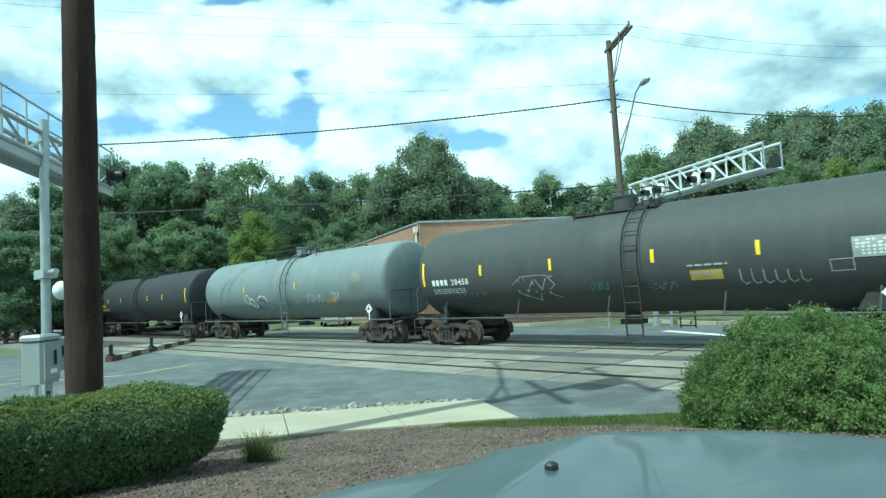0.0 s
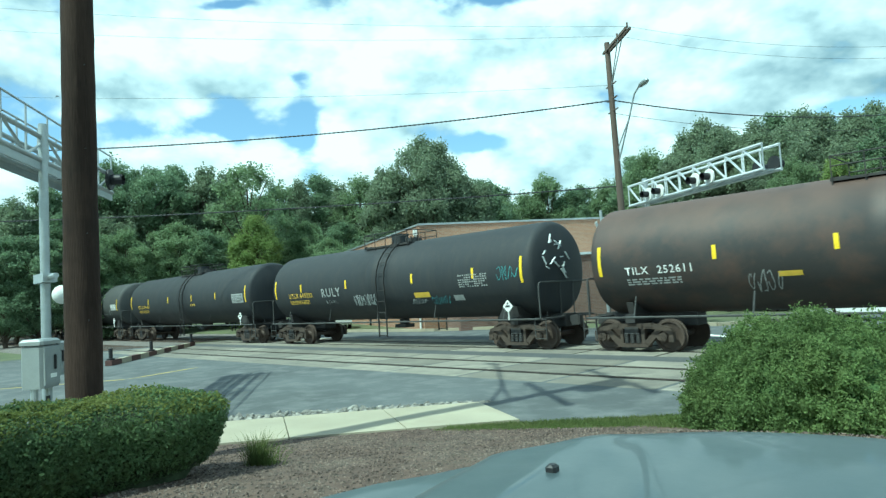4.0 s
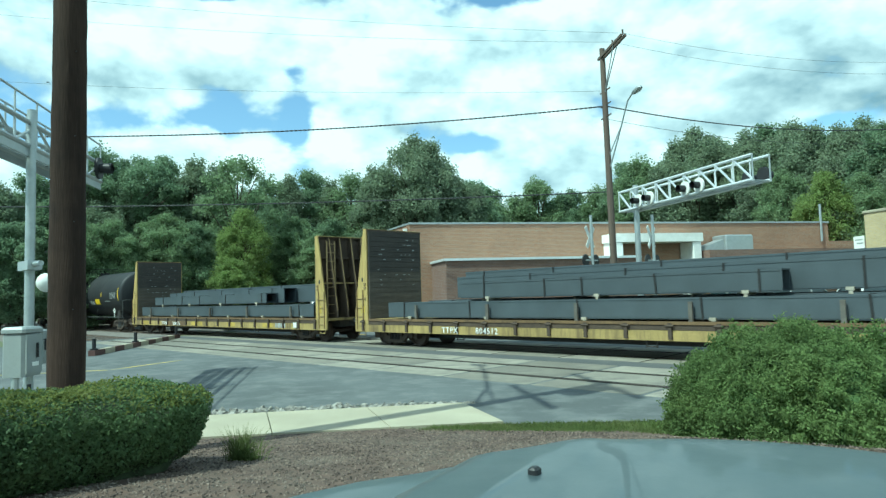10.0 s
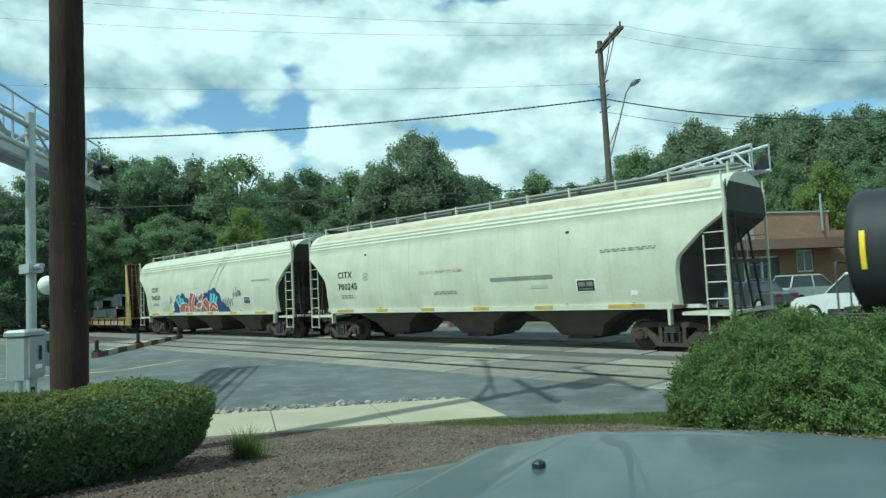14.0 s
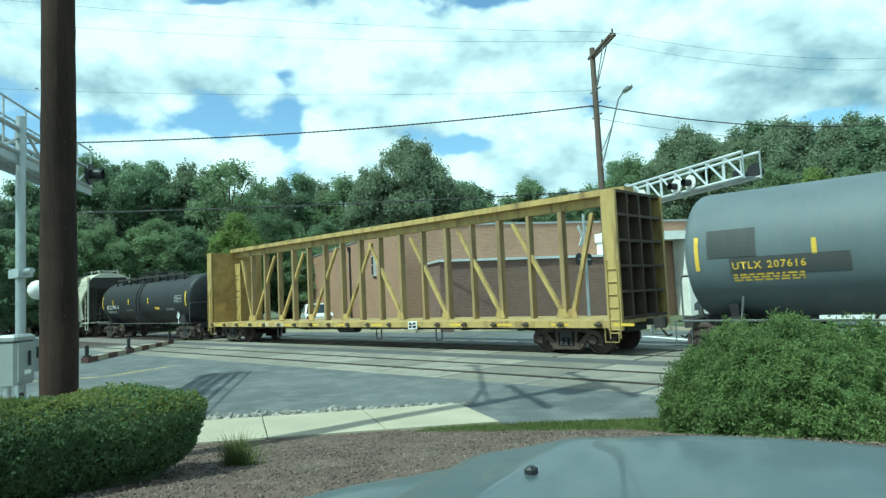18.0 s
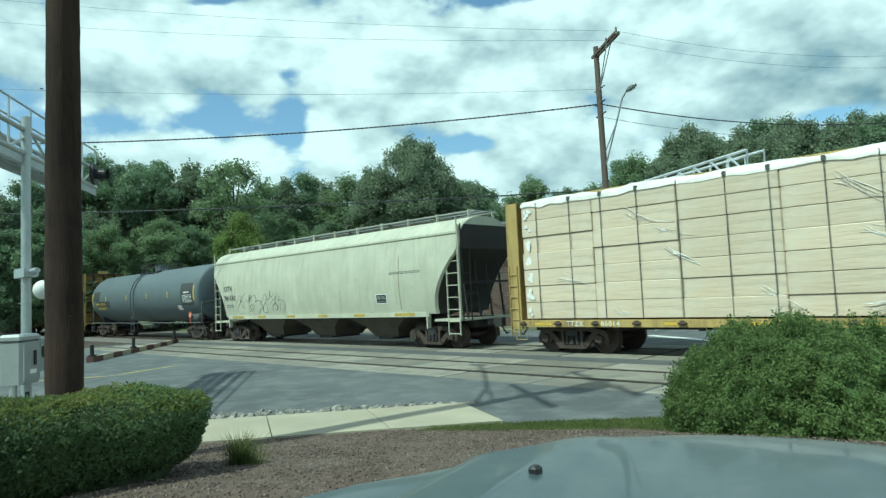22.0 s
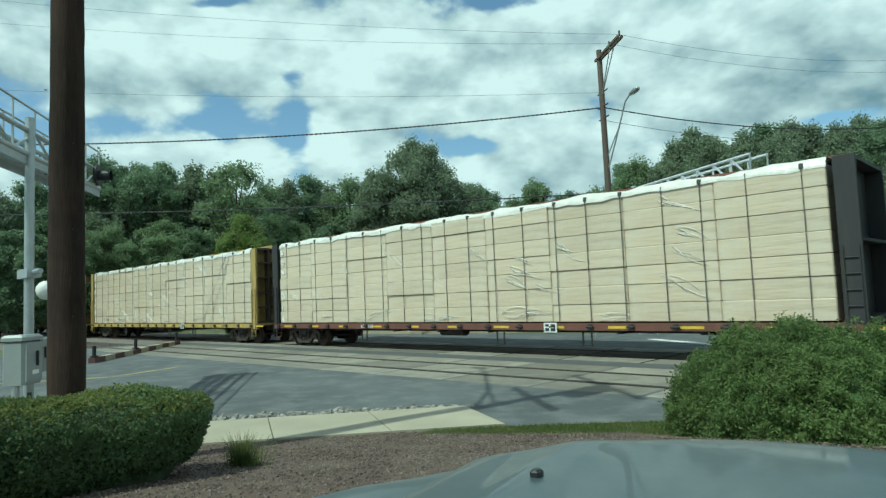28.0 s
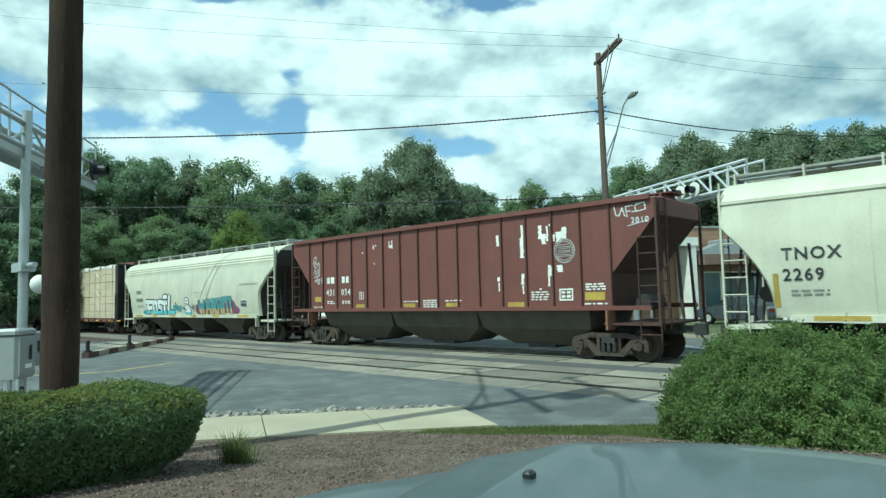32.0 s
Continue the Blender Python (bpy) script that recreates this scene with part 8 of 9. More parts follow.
    decal("reporting_mark", bars(-5.86, 2.52, (0.19, 0.22), 0.25, 0.07) + bars(-4.88, 2.52, (0.19, 0.17), 0.25, 0.07), put, SIGNWHITE, car, "plain bars for the painted owner's mark")
    digits("431", -5.9, 2.04, 0.25, put, SIGNWHITE, car, "car_number")
    digits("034", -4.92, 2.04, 0.25, put, SIGNWHITE, car, "car_number")
    for x, z, w, rows in ((-5.86, 1.78, 0.5, 2), (-4.88, 1.78, 0.5, 2), (-6.75, 1.56, 0.6, 1), (-1.3, 1.72, 0.75, 1), (-0.3, 1.74, 0.7, 4), (0.75, 1.72, 0.75, 1), (4.3, 1.92, 0.65, 4), (6.15, 2.1, 0.62, 3), (6.1, 1.56, 0.7, 1)):
        decal("small_print", smallprint(x, z, w, rows, 0.042, int(300 + 10 * x)), put, SIGNWHITE, car)
    frame_of = lambda x, z, w, h, t: [(x, x + w, z, z + t), (x, x + w, z + h - t, z + h), (x, x + t, z, z + h), (x + w - t, x + w, z, z + h)]
    decal("inspection_mark", frame_of(-3.8, 1.86, 0.26, 0.28, 0.03) + [(-3.70, -3.64, 1.92, 2.08)], put, SIGNWHITE, car, "small white framed stencil")
    for x, z, w, h in ((-6.7, 1.8, 0.42, 0.2), (-4.0, 1.54, 0.5, 0.13), (-1.3, 1.54, 0.6, 0.13), (0.78, 1.54, 0.6, 0.13), (3.4, 1.52, 0.62, 0.14), (6.12, 1.68, 0.62, 0.22)):
        decal("yellow_panel", [(x, x + w, z, z + h)], put, FADEYELLOW, car, "dull yellow reflective panel")
    peel = [ragged(x, z, w, h, 12, 110 + k) for k, (x, z, w, h) in enumerate(((3.02, 3.4, 0.1, 0.34), (3.94, 2.98, 0.12, 0.6), (3.98, 3.55, 0.08, 0.42), (3.02, 2.3, 0.1, 0.14), (3.06, 2.0, 0.05, 0.26), (3.95, 2.18, 0.1, 0.32), (3.98, 1.9, 0.05, 0.26), (4.62, 3.5, 0.13, 0.4), (4.72, 3.34, 0.16, 0.3), (4.9, 3.42, 0.06, 0.44), (5.13, 3.4, 0.06, 0.2), (5.22, 3.36, 0.2, 0.3), (5.42, 3.44, 0.16, 0.34), (4.92, 2.1, 0.07, 0.62), (4.98, 2.4, 0.06, 0.3), (5.24, 2.5, 0.18, 0.2), (4.6, 2.0, 0.07, 0.05), (-2.05, 3.7, 0.05, 0.26), (-1.9, 3.68, 0.06, 0.3), (-2.0, 3.72, 0.12, 0.08), (-2.95, 3.72, 0.05, 0.16), (-2.82, 3.82, 0.06, 0.06), (-2.9, 3.16, 0.06, 0.05), (-3.6, 3.6, 0.05, 0.05), (5.0, 3.85, 0.05, 0.06)))]
    polys("peeled_paint", quads(peel), put, WHITEPAINT, car, "white patches of old lettering showing through")
    disc = lambda q: [(5.5 + q * math.cos(math.pi * k / 14), 3.1 + q * math.sin(math.pi * k / 14)) for k in range(29)]
    hatch = [q for k in range(-3, 4) for q in stroke([(5.5 - 0.2, 3.1 + 0.055 * k), (5.5 + 0.2, 3.1 + 0.055 * k + 0.02 * (k % 2))], 0.022)]
    polys("emblem", stroke(disc(0.34), 0.035) + stroke(disc(0.27), 0.02) + [q for k in range(22) for q in stroke([(5.5 + 0.285 * math.cos(k * 0.2856), 3.1 + 0.285 * math.sin(k * 0.2856)), (5.5 + 0.325 * math.cos(k * 0.2856), 3.1 + 0.325 * math.sin(k * 0.2856))], 0.03)] + hatch, lift(put, 0.004), FADEDWHITE, car, "faded white round emblem shape")
    decal("data_panel", frame_of(5.28, 1.68, 0.46, 0.34, 0.045) + [(5.36, 5.48, 1.76, 1.84), (5.53, 5.66, 1.76, 1.84), (5.36, 5.48, 1.88, 1.94), (5.53, 5.66, 1.88, 1.94)], lift(put, 0.004), SIGNWHITE, car, "white framed data plate")
    S = lambda pts, w=0.028: stroke(pts, w)
    tag = S([(-6.8, 3.35), (-6.72, 3.62), (-6.6, 3.66), (-6.58, 3.5), (-6.75, 3.42)]) + S([(-6.72, 3.3), (-6.62, 3.42), (-6.5, 3.3), (-6.62, 3.18), (-6.74, 3.28)]) + S([(-6.5, 3.3), (-6.4, 3.42), (-6.36, 3.2), (-6.46, 3.1)]) + S([(-6.78, 2.95), (-6.7, 3.14), (-6.6, 2.9), (-6.52, 3.1), (-6.42, 2.92), (-6.34, 3.12)]) + S([(-6.75, 2.8), (-6.36, 2.9), (-6.7, 2.62), (-6.34, 2.74), (-6.42, 2.5), (-6.6, 2.7)]) + S([(-6.2, 2.8), (-6.22, 2.55), (-6.12, 2.66)])
    polys("graffiti", tag, lift(put, 0.004), GRAF["white"], car, "white sprayed scrawl")
    tag = S([(7.12, 4.18), (7.18, 3.92), (7.3, 3.95)]) + S([(7.26, 3.9), (7.36, 4.12), (7.44, 3.88)]) + S([(7.5, 3.86), (7.46, 4.14), (7.66, 4.16)]) + S([(7.48, 4.0), (7.6, 4.02)]) + S([(7.64, 3.98), (7.76, 4.0), (7.72, 4.14), (7.9, 4.18)]) + S([(7.72, 4.14), (7.76, 3.98), (8.02, 4.02), (8.0, 4.2), (7.74, 4.18)]) + S([(7.5, 3.62), (8.05, 3.72)], 0.02)
    polys("graffiti", tag, lift(put, 0.004), GRAF["white"], car, "white sprayed scrawl")
    digits("2010", 7.6, 3.68, 0.16, put, GRAF["white"], car, "graffiti", "small white sprayed year")
    place(car, (x0 + x1) / 2)


red_hopper(143.8, 160.6)


def flat_base(car, L, material, deckz, sill_h, dark=UNDERBLK, belly=0.32):
    H = L / 2
    part("deck", Mesh().box(-H, H, -1.40, 1.40, deckz - 0.1, deckz), material, car, "steel deck")
    for s in (-1, 1):
        y0, y1 = min(s * 1.36, s * 1.44), max(s * 1.36, s * 1.44)
        part("side_sill", Mesh().box(-H, H, y0, y1, deckz - sill_h, deckz - 0.02), material, car, "deep steel side sill")
    if sill_h > 0.3:
        for s in (-1, 1):
            part("rub_rail", Mesh().box(-H + 0.8, H - 0.8, min(s * 1.44, s * 1.47), max(s * 1.44, s * 1.47), deckz - 0.07, deckz + 0.012), P_YELLOWD, car, "rusty brown rail along the deck edge")
    pk = Mesh().box(-0.05, 0.05, -0.06, 0.0, deckz - sill_h + 0.04, deckz - 0.03).cyl((-0.11, -0.05, deckz - 0.1), (0.11, -0.05, deckz - 0.1), 0.035, 8).data("stake_pocket", P_RIBBROWN if material in (P_YELLOW, P_YELLOWSILL) else UNDERBLK)
    x = -H + 0.5
    while x < H - 0.4:
        o = part("stake_pocket", pk, P_RIBBROWN, car)
        o.location = (x, -1.44, 0)
        x += 1.22
    m = Mesh().prism([(-H + 0.3, 0.62), (-H + 3.45, 0.62), (-H + 3.9, belly), (H - 3.9, belly), (H - 3.45, 0.62), (H - 0.3, 0.62), (H - 0.3, deckz - 0.1), (-H + 0.3, deckz - 0.1)], "y", -0.55, 0.55)
    for k in range(8):
        x = -H + 3.5 + (L - 7) * k / 7
        m.box(x - 0.06, x + 0.06, -1.3, 1.3, deckz - 0.3, deckz - 0.1)
    m.cyl((-1.5, -0.7, 0.72), (-0.4, -0.7, 0.72), 0.2, 12)
    for x in (1.5, 4.6, -5.2):
        m.bar((x, -1.35, deckz - sill_h), (x, -1.35, 0.33), 0.05, 0.03).bar((x + 0.28, -1.35, deckz - sill_h), (x + 0.28, -1.35, 0.33), 0.05, 0.03).bar((x, -1.35, 0.36), (x + 0.28, -1.35, 0.36), 0.03)
    part("underframe", m, dark, car, "grimy centre sill, cross bearers and brake gear")
    for s in (-1, 1):
        bogie(car, s * (H - 1.95))
    ends(car, H + 0.2)
    for s in (-1, 1):
        for y in (-1.38, 1.38):
            x = s * (H - 0.15)
            part("stirrup", Mesh().pipe([(x, y, deckz - sill_h), (x, y, 0.4), (x - s * 0.4, y, 0.4), (x - s * 0.4, y, deckz - sill_h)], 0.016), material, car, "corner stirrup step")



def bulkhead(car, x, s, material, inside, zt, deckz, lean=0.75, shadeside=None):
    """An end wall: planked face inside, ribs outside, with tapered side webs. s is the side on which its outer face lies."""
    n = 17
    for k in range(n):
        a, b = deckz + (zt - 0.06 - deckz) * k / n, deckz + (zt - 0.06 - deckz) * (k + 1) / n
        part("plank", Mesh().box(min(x - s * lean, x - s * lean - s * 0.06), max(x - s * lean, x - s * lean - s * 0.06), -1.36, 1.36, a + 0.005, b - 0.005), inside if k > 8 else WOODWORN, car)
    m = Mesh().box(min(x - s * lean, x - s * lean + s * 0.03), max(x - s * lean, x - s * lean + s * 0.03), -1.38, 1.38, deckz, zt)
    m.box(min(x - s * lean - s * 0.06, x - s * lean + s * 0.12), max(x - s * lean - s * 0.06, x - s * lean + s * 0.12), -1.40, 1.40, zt - 0.06, zt)
    part("end_plate", m, P_RIBBROWN, car, "dirty brown steel end plate")
    part("top_lip", Mesh().box(min(x - s * lean + s * 0.03, x - s * lean + s * 0.2), max(x - s * lean + s * 0.03, x - s * lean + s * 0.2), -1.40, 1.40, zt, zt + 0.03), material, car, "yellow top edge")
    ys = (-1.40, -0.85, -0.3, 0.3, 0.85, 1.40)
    for k, y in enumerate(ys):
        poly = [(x - s * lean, deckz - 0.45 if abs(y) > 1.3 else deckz), (x, deckz - 0.45 if abs(y) > 1.3 else deckz), (x, deckz + 0.3), (x - s * lean + s * 0.18, zt), (x - s * lean, zt)]
        part("web", Mesh().prism(poly, "y", y - 0.03, y + 0.03), material if abs(y) > 1.3 else P_RIBBROWN, car)
    for z in (1.9, 2.7, 3.5):
        part("stiffener", Mesh().box(min(x - s * lean, x - s * lean + s * 0.2), max(x - s * lean, x - s * lean + s * 0.2), -1.38, 1.38, z, z + 0.06), P_RIBBROWN, car)
    part("cross_bar", Mesh().bar((x - s * lean * 0.45, -1.4, 2.45), (x - s * lean * 0.45, 1.4, 2.45), 0.06), material, car, "horizontal bar between the side webs")
    for y in ys[1:-1]:   # flanges along the outer edges of the ribs
        part("rib_flange", Mesh().bar((x - s * 0.012, y, deckz + 0.3), (x - s * lean + s * 0.175, y, zt - 0.02), 0.05, 0.03, (0, 1, 0)), P_YELLOWPOST, car, "dull yellow edge of a rib")
    ladder("ladder", car, x - s * lean * 0.3, -1.0, 1.05, 4.2, P_YELLOWPOST, 0.4, 0.02, 0.36, "y")
    ladder("ladder", car, x - s * lean * 0.42, -1.45, 0.6, 2.1, P_YELLOWPOST, 0.38, 0.022)
    y0, y1 = -1.434, -1.431
    # thin dark oval laid on the uncut web gives the dark of a hole
    part("hole", Mesh().prism([(x - s * lean * 0.62 + 0.05 * math.cos(a * math.pi / 6), 2.5 + 0.09 * math.sin(a * math.pi / 6)) for a in range(12)], "y", y0, y1), UNDERBLK, car, "flat dark oval standing for a hole in the side web")
    part("reflector", Mesh().box(x - s * lean * 0.62 - 0.13, x - s * lean * 0.62 + 0.13, y0 - 0.002, y1, 1.22, 1.5), FADEYELLOW, car, "bright yellow patch on the side web")
    for z in (1.75, 2.15, 2.3):
        part("bolt_plate", Mesh().box(x - s * lean * 0.8 - 0.06, x - s * lean * 0.8 + 0.06, y0 - 0.03, y1, z, z + 0.07), P_YELLOWPOST, car)
    r = random.Random(int(abs(x) * 10) + (3 if s > 0 else 0))
    for k in range(34):
        yy, zz = r.uniform(-1.0, 0.95), deckz + (zt - 0.06 - deckz) * (r.choice((6, 7, 8, 9, 11, 12, 13, 14, 15)) + 0.5) / n
        part("scuff", Mesh().box(min(x - s * lean - s * 0.064, x - s * lean - s * 0.06), max(x - s * lean - s * 0.064, x - s * lean - s * 0.06), yy, yy + r.uniform(0.04, 0.12), zz - 0.012, zz + 0.012), FADEDWHITE, car, "pale scuff on the planks")


def beam_load(xmid, x0, x1, layers, seed):
    """A stack of long primed steel beams lying on a flat car, with timbers, straps and stakes."""
    t = thing("steel_load", "stack of blue grey primed steel beams strapped on the deck", "steel beams", pose(xmid, 0, 0), group="steel loads")
    r = random.Random(seed)
    for (a, b, ya, yb, z0, z1, nb) in layers:
        w = (yb - ya) / nb
        for k in range(nb):
            da, db = r.uniform(0, 0.25) * (k > 0), r.uniform(0, 0.5) * (k > 0)
            y0, y1 = ya + w * k + 0.01, ya + w * (k + 1) - 0.01
            m = Mesh()
            sq = lambda q, g: [(q, y0 + g, z0 + g), (q, y1 - g, z0 + g), (q, y1 - g, z1 - g), (q, y0 + g, z1 - g)]
            m.loft([sq(a + da, 0.03), sq(a + da, 0.0), sq(b - db, 0.0), sq(b - db, 0.03), sq(a + da, 0.03)], False)
            if k == 0:   # the seam between an upper and a lower flange along the side
                m.box(a + da + 0.02, b - db - 0.02, y0 - 0.012, y0 + 0.002, z0 + 0.03, z0 + 0.06).box(a + da + 0.02, b - db - 0.02, y0 - 0.012, y0 + 0.002, z1 - 0.05, z1 - 0.02)
            part("beam", m, BEAM, t)
        for k in range(5):
            x = a + 0.9 + (b - a - 1.8) * k / 4 + r.uniform(-0.5, 0.5)
            lean = r.uniform(-0.05, 0.05)
            part("strap", Mesh().box(x - 0.022, x + 0.022, ya - 0.014, yb + 0.012, z1 + 0.002, z1 + 0.012).bar((x + lean, ya - 0.01, z0 - 0.02), (x, ya - 0.01, z1 + 0.01), 0.05, 0.012, (0, 1, 0)), STRAP, t)
        nst = int((b - a) / 3.0)
        for k in range(nst):
            x = a + 1.2 + (b - a - 2.0) * k / max(nst - 1, 1)
            part("batten", Mesh().box(x - 0.05, x + 0.05, ya + 0.03, yb - 0.03, z0 - 0.06, z0), BATTEN, t)
            part("clamp", Mesh().box(x - 0.08, x + 0.08, ya - 0.07, ya - 0.014, z0 - 0.03, z0 + 0.045).box(x - 0.03, x + 0.05, ya - 0.06, ya - 0.016, z0 - 0.11, z0 - 0.03), BATTEN, t, "pale timber wedge")
    for k in range(5):
        x = layers[0][0] + 1.6 + (layers[0][1] - layers[0][0] - 3.2) * k / 4
        part("stake", Mesh().box(x - 0.05, x + 0.05, -1.44, -1.37, 0.92, 1.5), STAKE, t)
    place(t, xmid)


def bulkhead_flat(x0, x1, number, label, layers, seed, bright=False):
    L = x1 - x0
    car = thing("bulkhead_flatcar", label, "flat car", pose((x0 + x1) / 2, 0, 0), group="cars of the freight train")
    flat_base(car, L, P_YELLOWSILL, 1.0, 0.48)
    for s in (-1, 1):
        bulkhead(car, s * L / 2, s, P_YELLOW, WOOD, 4.42, 1.0)
    put = lambda pts: [(x, -1.446, z) for x, z in pts]
    decal("rust_band", [(-L / 2 + 0.8, L / 2 - 0.8, 0.79, 0.925)], put, P_RIBBROWN, car, "rusty brown upper half of the sill")
    decal("dark_panel", [(-L / 2 + 4.65, -L / 2 + 7.8, 0.55, 0.785)] if bright else [(-L / 2 + 6.2, -L / 2 + 6.8, 0.55, 0.785)], put, P_YELLOWD, car, "dirty lettering panel")
    owner_mark("TTPX", -L / 2 + 4.75, 0.57, 0.19, lift(put, 0.062), SIGNWHITE, car)
    digits(number, -L / 2 + 6.25, 0.57, 0.19, lift(put, 0.062), SIGNWHITE, car, "car_number")
    decal("emblem", bars(L / 2 - 3.9, 0.58, (0.16, 0.2, 0.14, 0.2), 0.2, 0.04), put, FADEDWHITE, car, "white bar-shaped emblem")
    for a, b in ((1.9, 2.6), (8.4, 9.7), (12.4, 13.2), (15.8, 16.7)) if bright else ():
        decal("yellow_panel", [(-L / 2 + a, -L / 2 + b, 0.58, 0.77)], put, FADEYELLOW, car, "yellow reflective panel")
    decal("data_panel", [(L / 2 - 2.4, L / 2 - 2.15, 0.6, 0.82)], lift(put, 0.03), SIGNWHITE, car, "white lattice plate")
    beam_load((x0 + x1) / 2, 0, 0, layers, seed)
    place(car, (x0 + x1) / 2)


bulkhead_flat(-109.0, -88.2, "804976", "yellow bulkhead flat car with wood lined end walls", [(-9.1, 9.3, -1.30, 1.30, 1.06, 1.58, 5), (-7.3, 5.4, -1.24, -0.62, 1.68, 2.14, 1), (-6.7, 5.9, -0.60, 0.1, 1.68, 2.36, 1), (-6.5, 9.0, 0.14, 1.2, 1.68, 2.5, 2)], 5, True)
bulkhead_flat(-86.3, -65.3, "804512", "yellow bulkhead flat car with ribbed end walls", [(-8.7, 7.6, -1.30, -0.7, 1.06, 1.60, 1), (-7.2, 9.2, -0.68, 1.30, 1.06, 1.64, 3), (-5.1, 4.8, -1.24, -0.66, 1.70, 2.22, 1), (-5.8, 6.8, -0.64, 0.1, 1.72, 2.42, 1), (-6.1, 8.3, 0.14, 1.2, 1.72, 2.62, 2)], 6)


def lumber(xmid, half, seed, top):
    """Packages of planks wrapped in film, stacked against the centre beam on both sides."""
    t = thing("lumber_load", "tall stack of film-wrapped pale lumber packages with dark straps", "lumber", pose(xmid, 0, 0), group="lumber loads")
    r = random.Random(seed)
    cols, levels = 9, 7
    w = 2 * half / cols
    h = (top - 1.02) / levels
    data = []
    for k in range(3):
        m = Mesh().cbox(0.006, w - 0.006, -1.36 - 0.012 * k, -0.14, 0.006, h - 0.002, 0.022)
        data.append(m.data("package", LUMBER))
    for i in range(cols):
        for j in range(levels):
            o = part("package", data[r.randrange(3)], LUMBER, t)
            o.location = (-half + w * i, r.uniform(-0.02, 0.015), 1.0 + h * j + 0.02)
    part("package", Mesh().cbox(-half, half, 0.14, 1.36, 1.02, top, 0.04), LUMBER, t, "lumber stacked on the far side")
    n = 20
    st = Mesh().box(-0.011, 0.011, -1.405, -1.396, 1.0, top + 0.014).box(-0.014, 0.014, -1.405, 1.39, top + 0.014, top + 0.022).data("strap", PACKSTRAP)
    cp = Mesh().cbox(-0.045, 0.045, -1.425, -1.33, top - 0.06, top + 0.06, 0.01).data("corner_protector", PACKSTRAP)
    for k in range(n):
        x = -half + 2 * half * (k + 0.5) / n + r.uniform(-0.08, 0.08)
        o = part("strap", st, PACKSTRAP, t)
        o.location = (x, 0, 0)
        if k % 2 == seed % 2 or r.random() < 0.4:
            o = part("corner_protector", cp, PACKSTRAP, t)
            o.location = (x, 0, 0)
    fm = Mesh()
    # loose film bunched over the top edge
    nx = 60
    rings = []
    for k in range(nx + 1):
        x = -half + 2 * half * k / nx
        b = 0.05 + 0.07 * abs(math.sin(k * 0.43 + seed)) + r.uniform(0, 0.05)
        rings.append([(x, -1.40, top - 0.05 - r.uniform(0, 0.09)), (x, -1.39, top + 0.0), (x, -1.28, top + b), (x, -0.7, top + b * 1.1), (x, 0.0, top + b), (x, 0.7, top + b * 1.1), (x, 1.36, top + 0.01)])
    fm.loft(rings, False, False)
    part("film_top", fm, FILM, t, "clear plastic film gathered over the top", True)
    # glints on gathered folds put in as pale slivers: thin curved fans, and short level ones under the straps
    for k in range(26):
        x, z = r.uniform(-half + 0.6, half - 1.8), r.uniform(1.3, top - 0.15)
        a0, wide = r.uniform(-0.85, -0.35), r.uniform(0.2, 0.5)
        if k % 3 == 0:
            a0, wide, z = r.uniform(-0.15, 0.05), 0.3, 1.08 + r.uniform(0, 0.3)
        m = Mesh()
        for q in range(r.randrange(3, 7)):
            a = a0 + wide * q / 5
            ln, bend, w = r.uniform(0.25, 1.25), r.uniform(-0.12, 0.12), r.uniform(0.006, 0.016)
            ox, oz = x + r.uniform(0, 0.3), z - 0.05 * q + r.uniform(-0.04, 0.04)
            pts = [(ox + ln * f * math.cos(a), oz + ln * (f * math.sin(a) + bend * math.sin(math.pi * f)), w * math.sin(math.pi * (0.1 + 0.85 * f))) for f in (0, 0.25, 0.5, 0.75, 1)]
            rings = [[(px, -1.392, pz - pw), (px, -1.403, pz), (px, -1.392, pz + pw)] for px, pz, pw in pts if 1.03 < pz < top]
            if len(rings) > 2:
                m.loft(rings, False, False)
        if m.v:
            part("film_glint", m, FILM, t, "pale slivers for the glints on folds of the wrap", True)
    for k in range(42):
        i, j = r.randrange(cols * 2), r.randrange(levels)
        x, z = -half + w / 2 * i + r.uniform(0.05, 0.2), 1.02 + h * j + r.uniform(0.05, 0.3)
        part("paper_tag", Mesh().box(x, x + r.uniform(0.06, 0.12), -1.402, -1.39, z, z + r.uniform(0.06, 0.13)), WHITEPAINT, t, "small white paper tag")
    place(t, xmid)


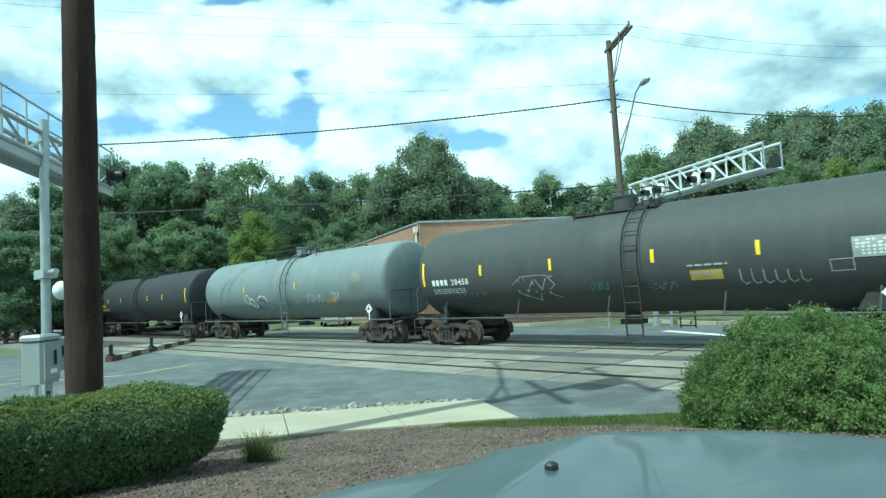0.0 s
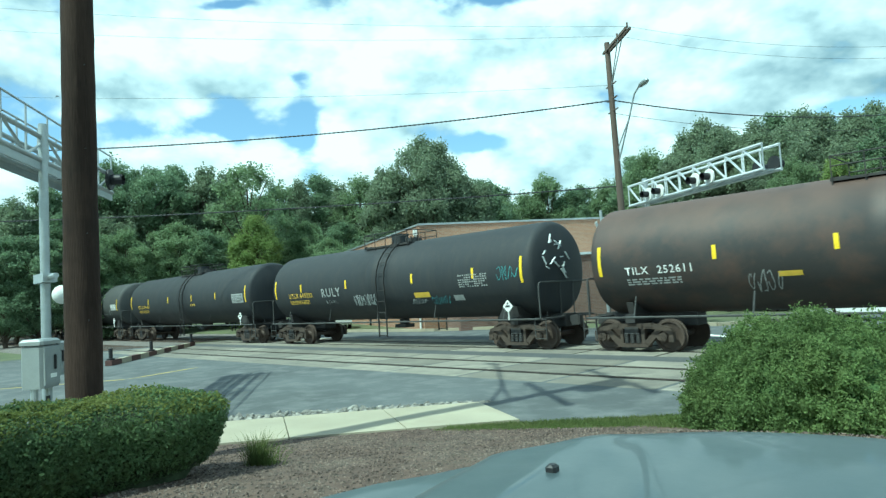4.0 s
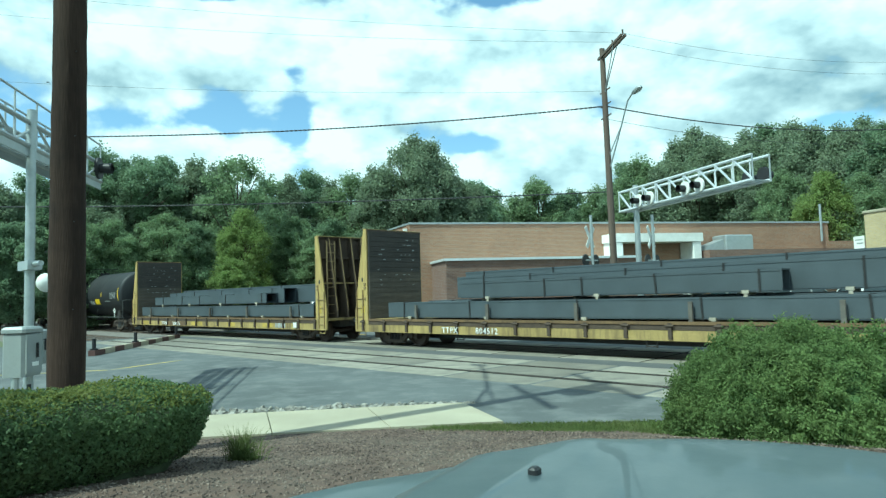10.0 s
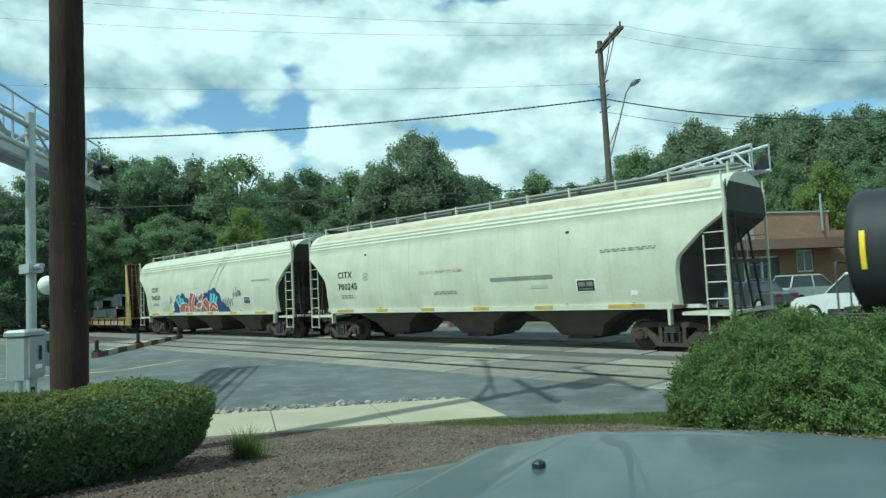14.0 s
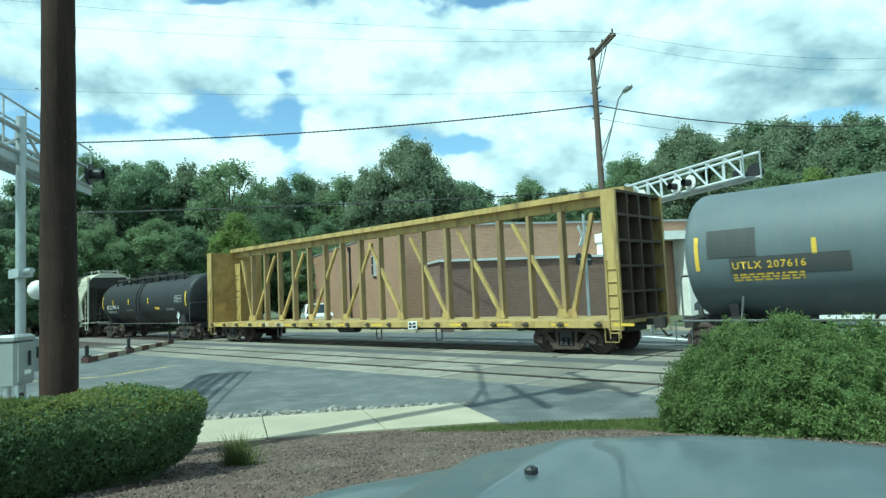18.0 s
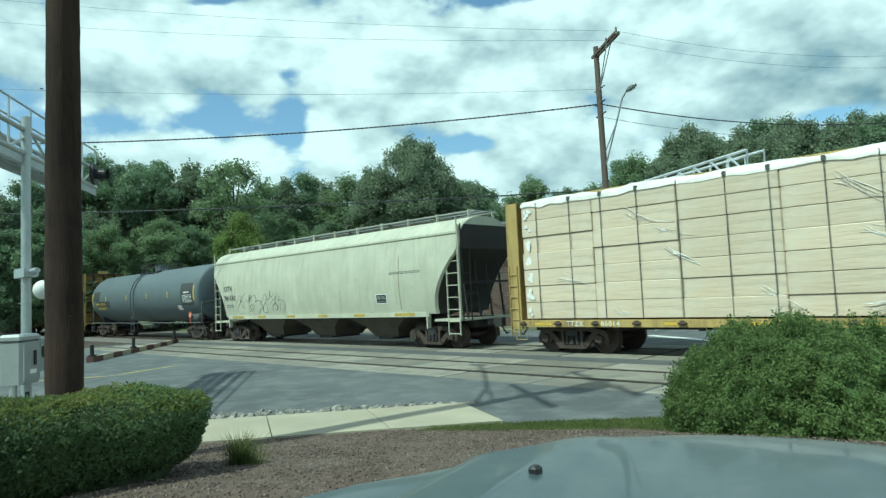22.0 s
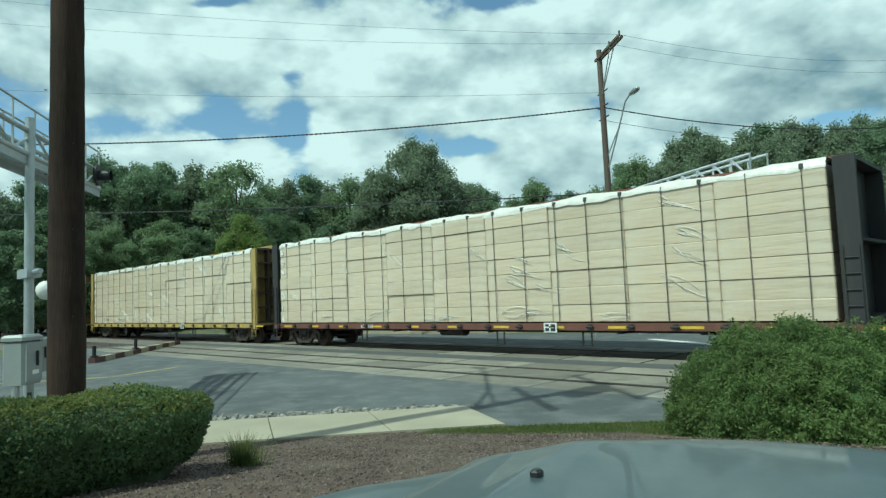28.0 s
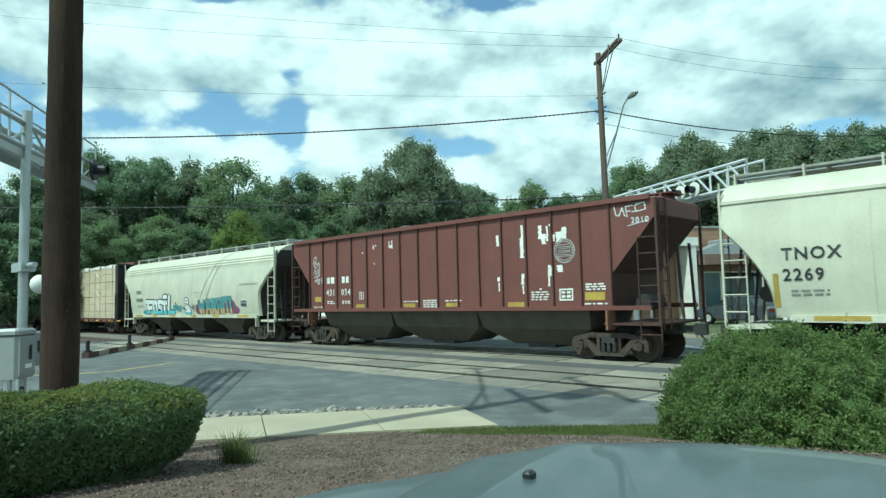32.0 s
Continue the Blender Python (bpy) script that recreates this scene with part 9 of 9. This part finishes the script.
def centerbeam(x0, x1, label, material, number="", loaded=0, seed=1, sillmat=None, endmat=None, numx=5.2):
    L = x1 - x0
    H = L / 2
    car = thing("centerbeam_flatcar", label, "flat car", pose((x0 + x1) / 2, 0, 0), group="cars of the freight train")
    flat_base(car, L, sillmat or material, 0.98, 0.2, belly=0.66)
    zt = 4.52
    em = endmat or material
    for s in (-1, 1):
        x = s * H
        m = Mesh()
        xi = x - s * 0.42
        m.box(min(xi, xi + s * 0.05), max(xi, xi + s * 0.05), -1.36, 1.36, 0.98, zt)
        part("lining", m, PLYWOOD if em is P_YELLOW else em, car, "inner face of the end bulkhead")
        for y in (-1.38, 1.38):
            part("corner_post", Mesh().box(min(x, xi), max(x, xi), y - 0.05, y + 0.05, 0.72, zt), em, car, "boxed corner post")
        for y in (() if endmat else (-0.7, 0.0, 0.7)):
            part("web", Mesh().box(min(x - s * 0.02, xi + s * 0.052), max(x - s * 0.02, xi + s * 0.052), y - 0.04, y + 0.04, 0.98, zt - 0.05), P_RIBBROWN if em is P_YELLOW else em, car)
        for z in ((1.0, 2.7, zt - 0.08) if endmat else (1.0, 1.7, 2.4, 3.1, 3.8, zt - 0.08)):
            part("stiffener", Mesh().box(min(x - s * 0.025, xi + s * 0.052), max(x - s * 0.025, xi + s * 0.052), -1.34, 1.34, z, z + 0.07), P_RIBBROWN if em is P_YELLOW else em, car)
        ladder("ladder", car, x - s * 0.2, -1.45, 0.5, 2.6, em, 0.3)
    part("top_chord", Mesh().box(-H + 0.3, H - 0.3, -0.3, 0.3, zt + 0.02, zt + 0.2).box(-H + 0.3, H - 0.3, -0.1, 0.1, zt - 0.25, zt + 0.02), material, car, "wide top beam")
    xs = [-9.5 + 1.23 * k for k in range(16)]
    for k, x in enumerate(xs):
        w = 0.075 if k % 2 else 0.055
        part("post", Mesh().box(x - w, x + w, -0.12, -0.095, 0.98, zt - 0.2).box(x - w, x + w, 0.095, 0.12, 0.98, zt - 0.2).box(x + w - 0.02, x + w, -0.096, 0.096, 0.98, zt - 0.2), P_YELLOWPOST if material is P_YELLOW else material, car)
    if not loaded:
        # slanting braces, each past one post, rising to the middle from both halves
        for a, b, up in ((-10.55, -9.65, 0), (-9.3, -7.42, 1), (-6.85, -5.0, 1), (-4.38, -2.5, 1), (-1.92, -0.16, 1), (-0.3, 1.5, 0), (2.14, 3.92, 0), (4.62, 6.42, 0), (7.06, 8.86, 0), (9.22, 10.05, 1)):
            za, zb = (1.12, 4.1) if up else (4.1, 1.12)
            part("brace", Mesh().bar((a, -0.02, za), (b, -0.02, zb), 0.12, 0.12, (0, 1, 0)), material, car)
            for q, z in (((a, za),) if up else ((b, zb),)):
                part("gusset", Mesh().prism([(q - 0.22, z - 0.12), (q + 0.22, z - 0.12), (q + 0.12, z + 0.14), (q - 0.12, z + 0.14)], "y", -0.13, -0.121), material, car)
        part("notice_panel", Mesh().box(-H + 0.47, -H + 1.0, -0.16, -0.13, 1.0, 3.95), material, car, "yellow panel with faded print")
        part("print", Mesh().box(-H + 0.52, -H + 0.92, -0.166, -0.162, 2.2, 2.24).box(-H + 0.52, -H + 0.92, -0.166, -0.162, 3.3, 3.34).box(-H + 0.52, -H + 0.87, -0.166, -0.162, 3.1, 3.14).box(-H + 0.52, -H + 0.95, -0.166, -0.162, 2.5, 2.54), SIGNBLACK, car)
    put = lambda pts: [(x, -1.446, z) for x, z in pts]
    if number:
        owner_mark("TTZX", -H + numx, 0.81, 0.14, put, SIGNWHITE, car) if material is P_YELLOW else None
        digits(number, -H + numx + 1.1, 0.81, 0.14, put, SIGNWHITE, car, "car_number")
    decal("reflector", [(-H + 0.9 + 2.0 * k, -H + 1.5 + 2.0 * k, 0.835, 0.905) for k in range(12)], put, SIGNYELLOW, car, "yellow reflective strips")
    decal("data_panel", [(3.4, 3.85, 0.72, 1.0)], lift(put, 0.07), SIGNWHITE, car, "white lattice plate")
    decal("print", [(3.45, 3.58, 0.76, 0.85), (3.64, 3.8, 0.76, 0.85), (3.45, 3.58, 0.89, 0.96), (3.64, 3.8, 0.89, 0.96)], lift(put, 0.075), SIGNBLACK, car)
    if loaded:
        lumber((x0 + x1) / 2, H - 0.55, seed, 4.42)
    place(car, (x0 + x1) / 2)


centerbeam(-9.9, 13.25, "empty yellow centerbeam flat car with bare truss", P_YELLOW, "867065")
centerbeam(52.15, 75.0, "yellow centerbeam flat car loaded with wrapped lumber", P_YELLOW, "85014", 1, 3, numx=2.0)
centerbeam(76.4, 99.3, "yellow centerbeam flat car stacked high with lumber", P_YELLOW, "860", 1, 4)
centerbeam(100.8, 123.7, "brown centerbeam flat car with black end walls and lumber", P_BROWN, "600 601", 1, 5, endmat=P_BLACKEND)


# ---- what moves ----
def travel(t):
    """How far the train has rolled along the track since the middle of the clip."""
    x = (t - 16) / 16
    return sum(c * x ** (k + 1) for k, c in enumerate((-174.590, 6.343, 1.958, 1.070, -1.292, -1.432)))


def motions():
    times = [k * 1.0 for k in range(33)]
    for ob, x in CARS:
        walk(ob, [(t, pose(x + travel(t), 0, 0)) for t in times])
    for ob, at in SPINNERS:
        car = ob.parent.parent
        x = next(q for o, q in CARS if o == car) + ob.parent.location.x
        inside = [k for k in range(0, 961) if -62 < x + travel(k / 30) < 8]
        if not inside:
            continue
        ks = sorted({0, *inside, 960})
        rows = []
        base = travel(inside[0] / 30)
        for k in ks:
            kk = min(max(k, inside[0]), inside[-1])
            a = (travel(kk / 30) - base) / 0.42
            rows.append((k / 30, Matrix.Translation(at) @ Matrix.Rotation(a, 4, "Y")))
        walk(ob, rows)


motions()
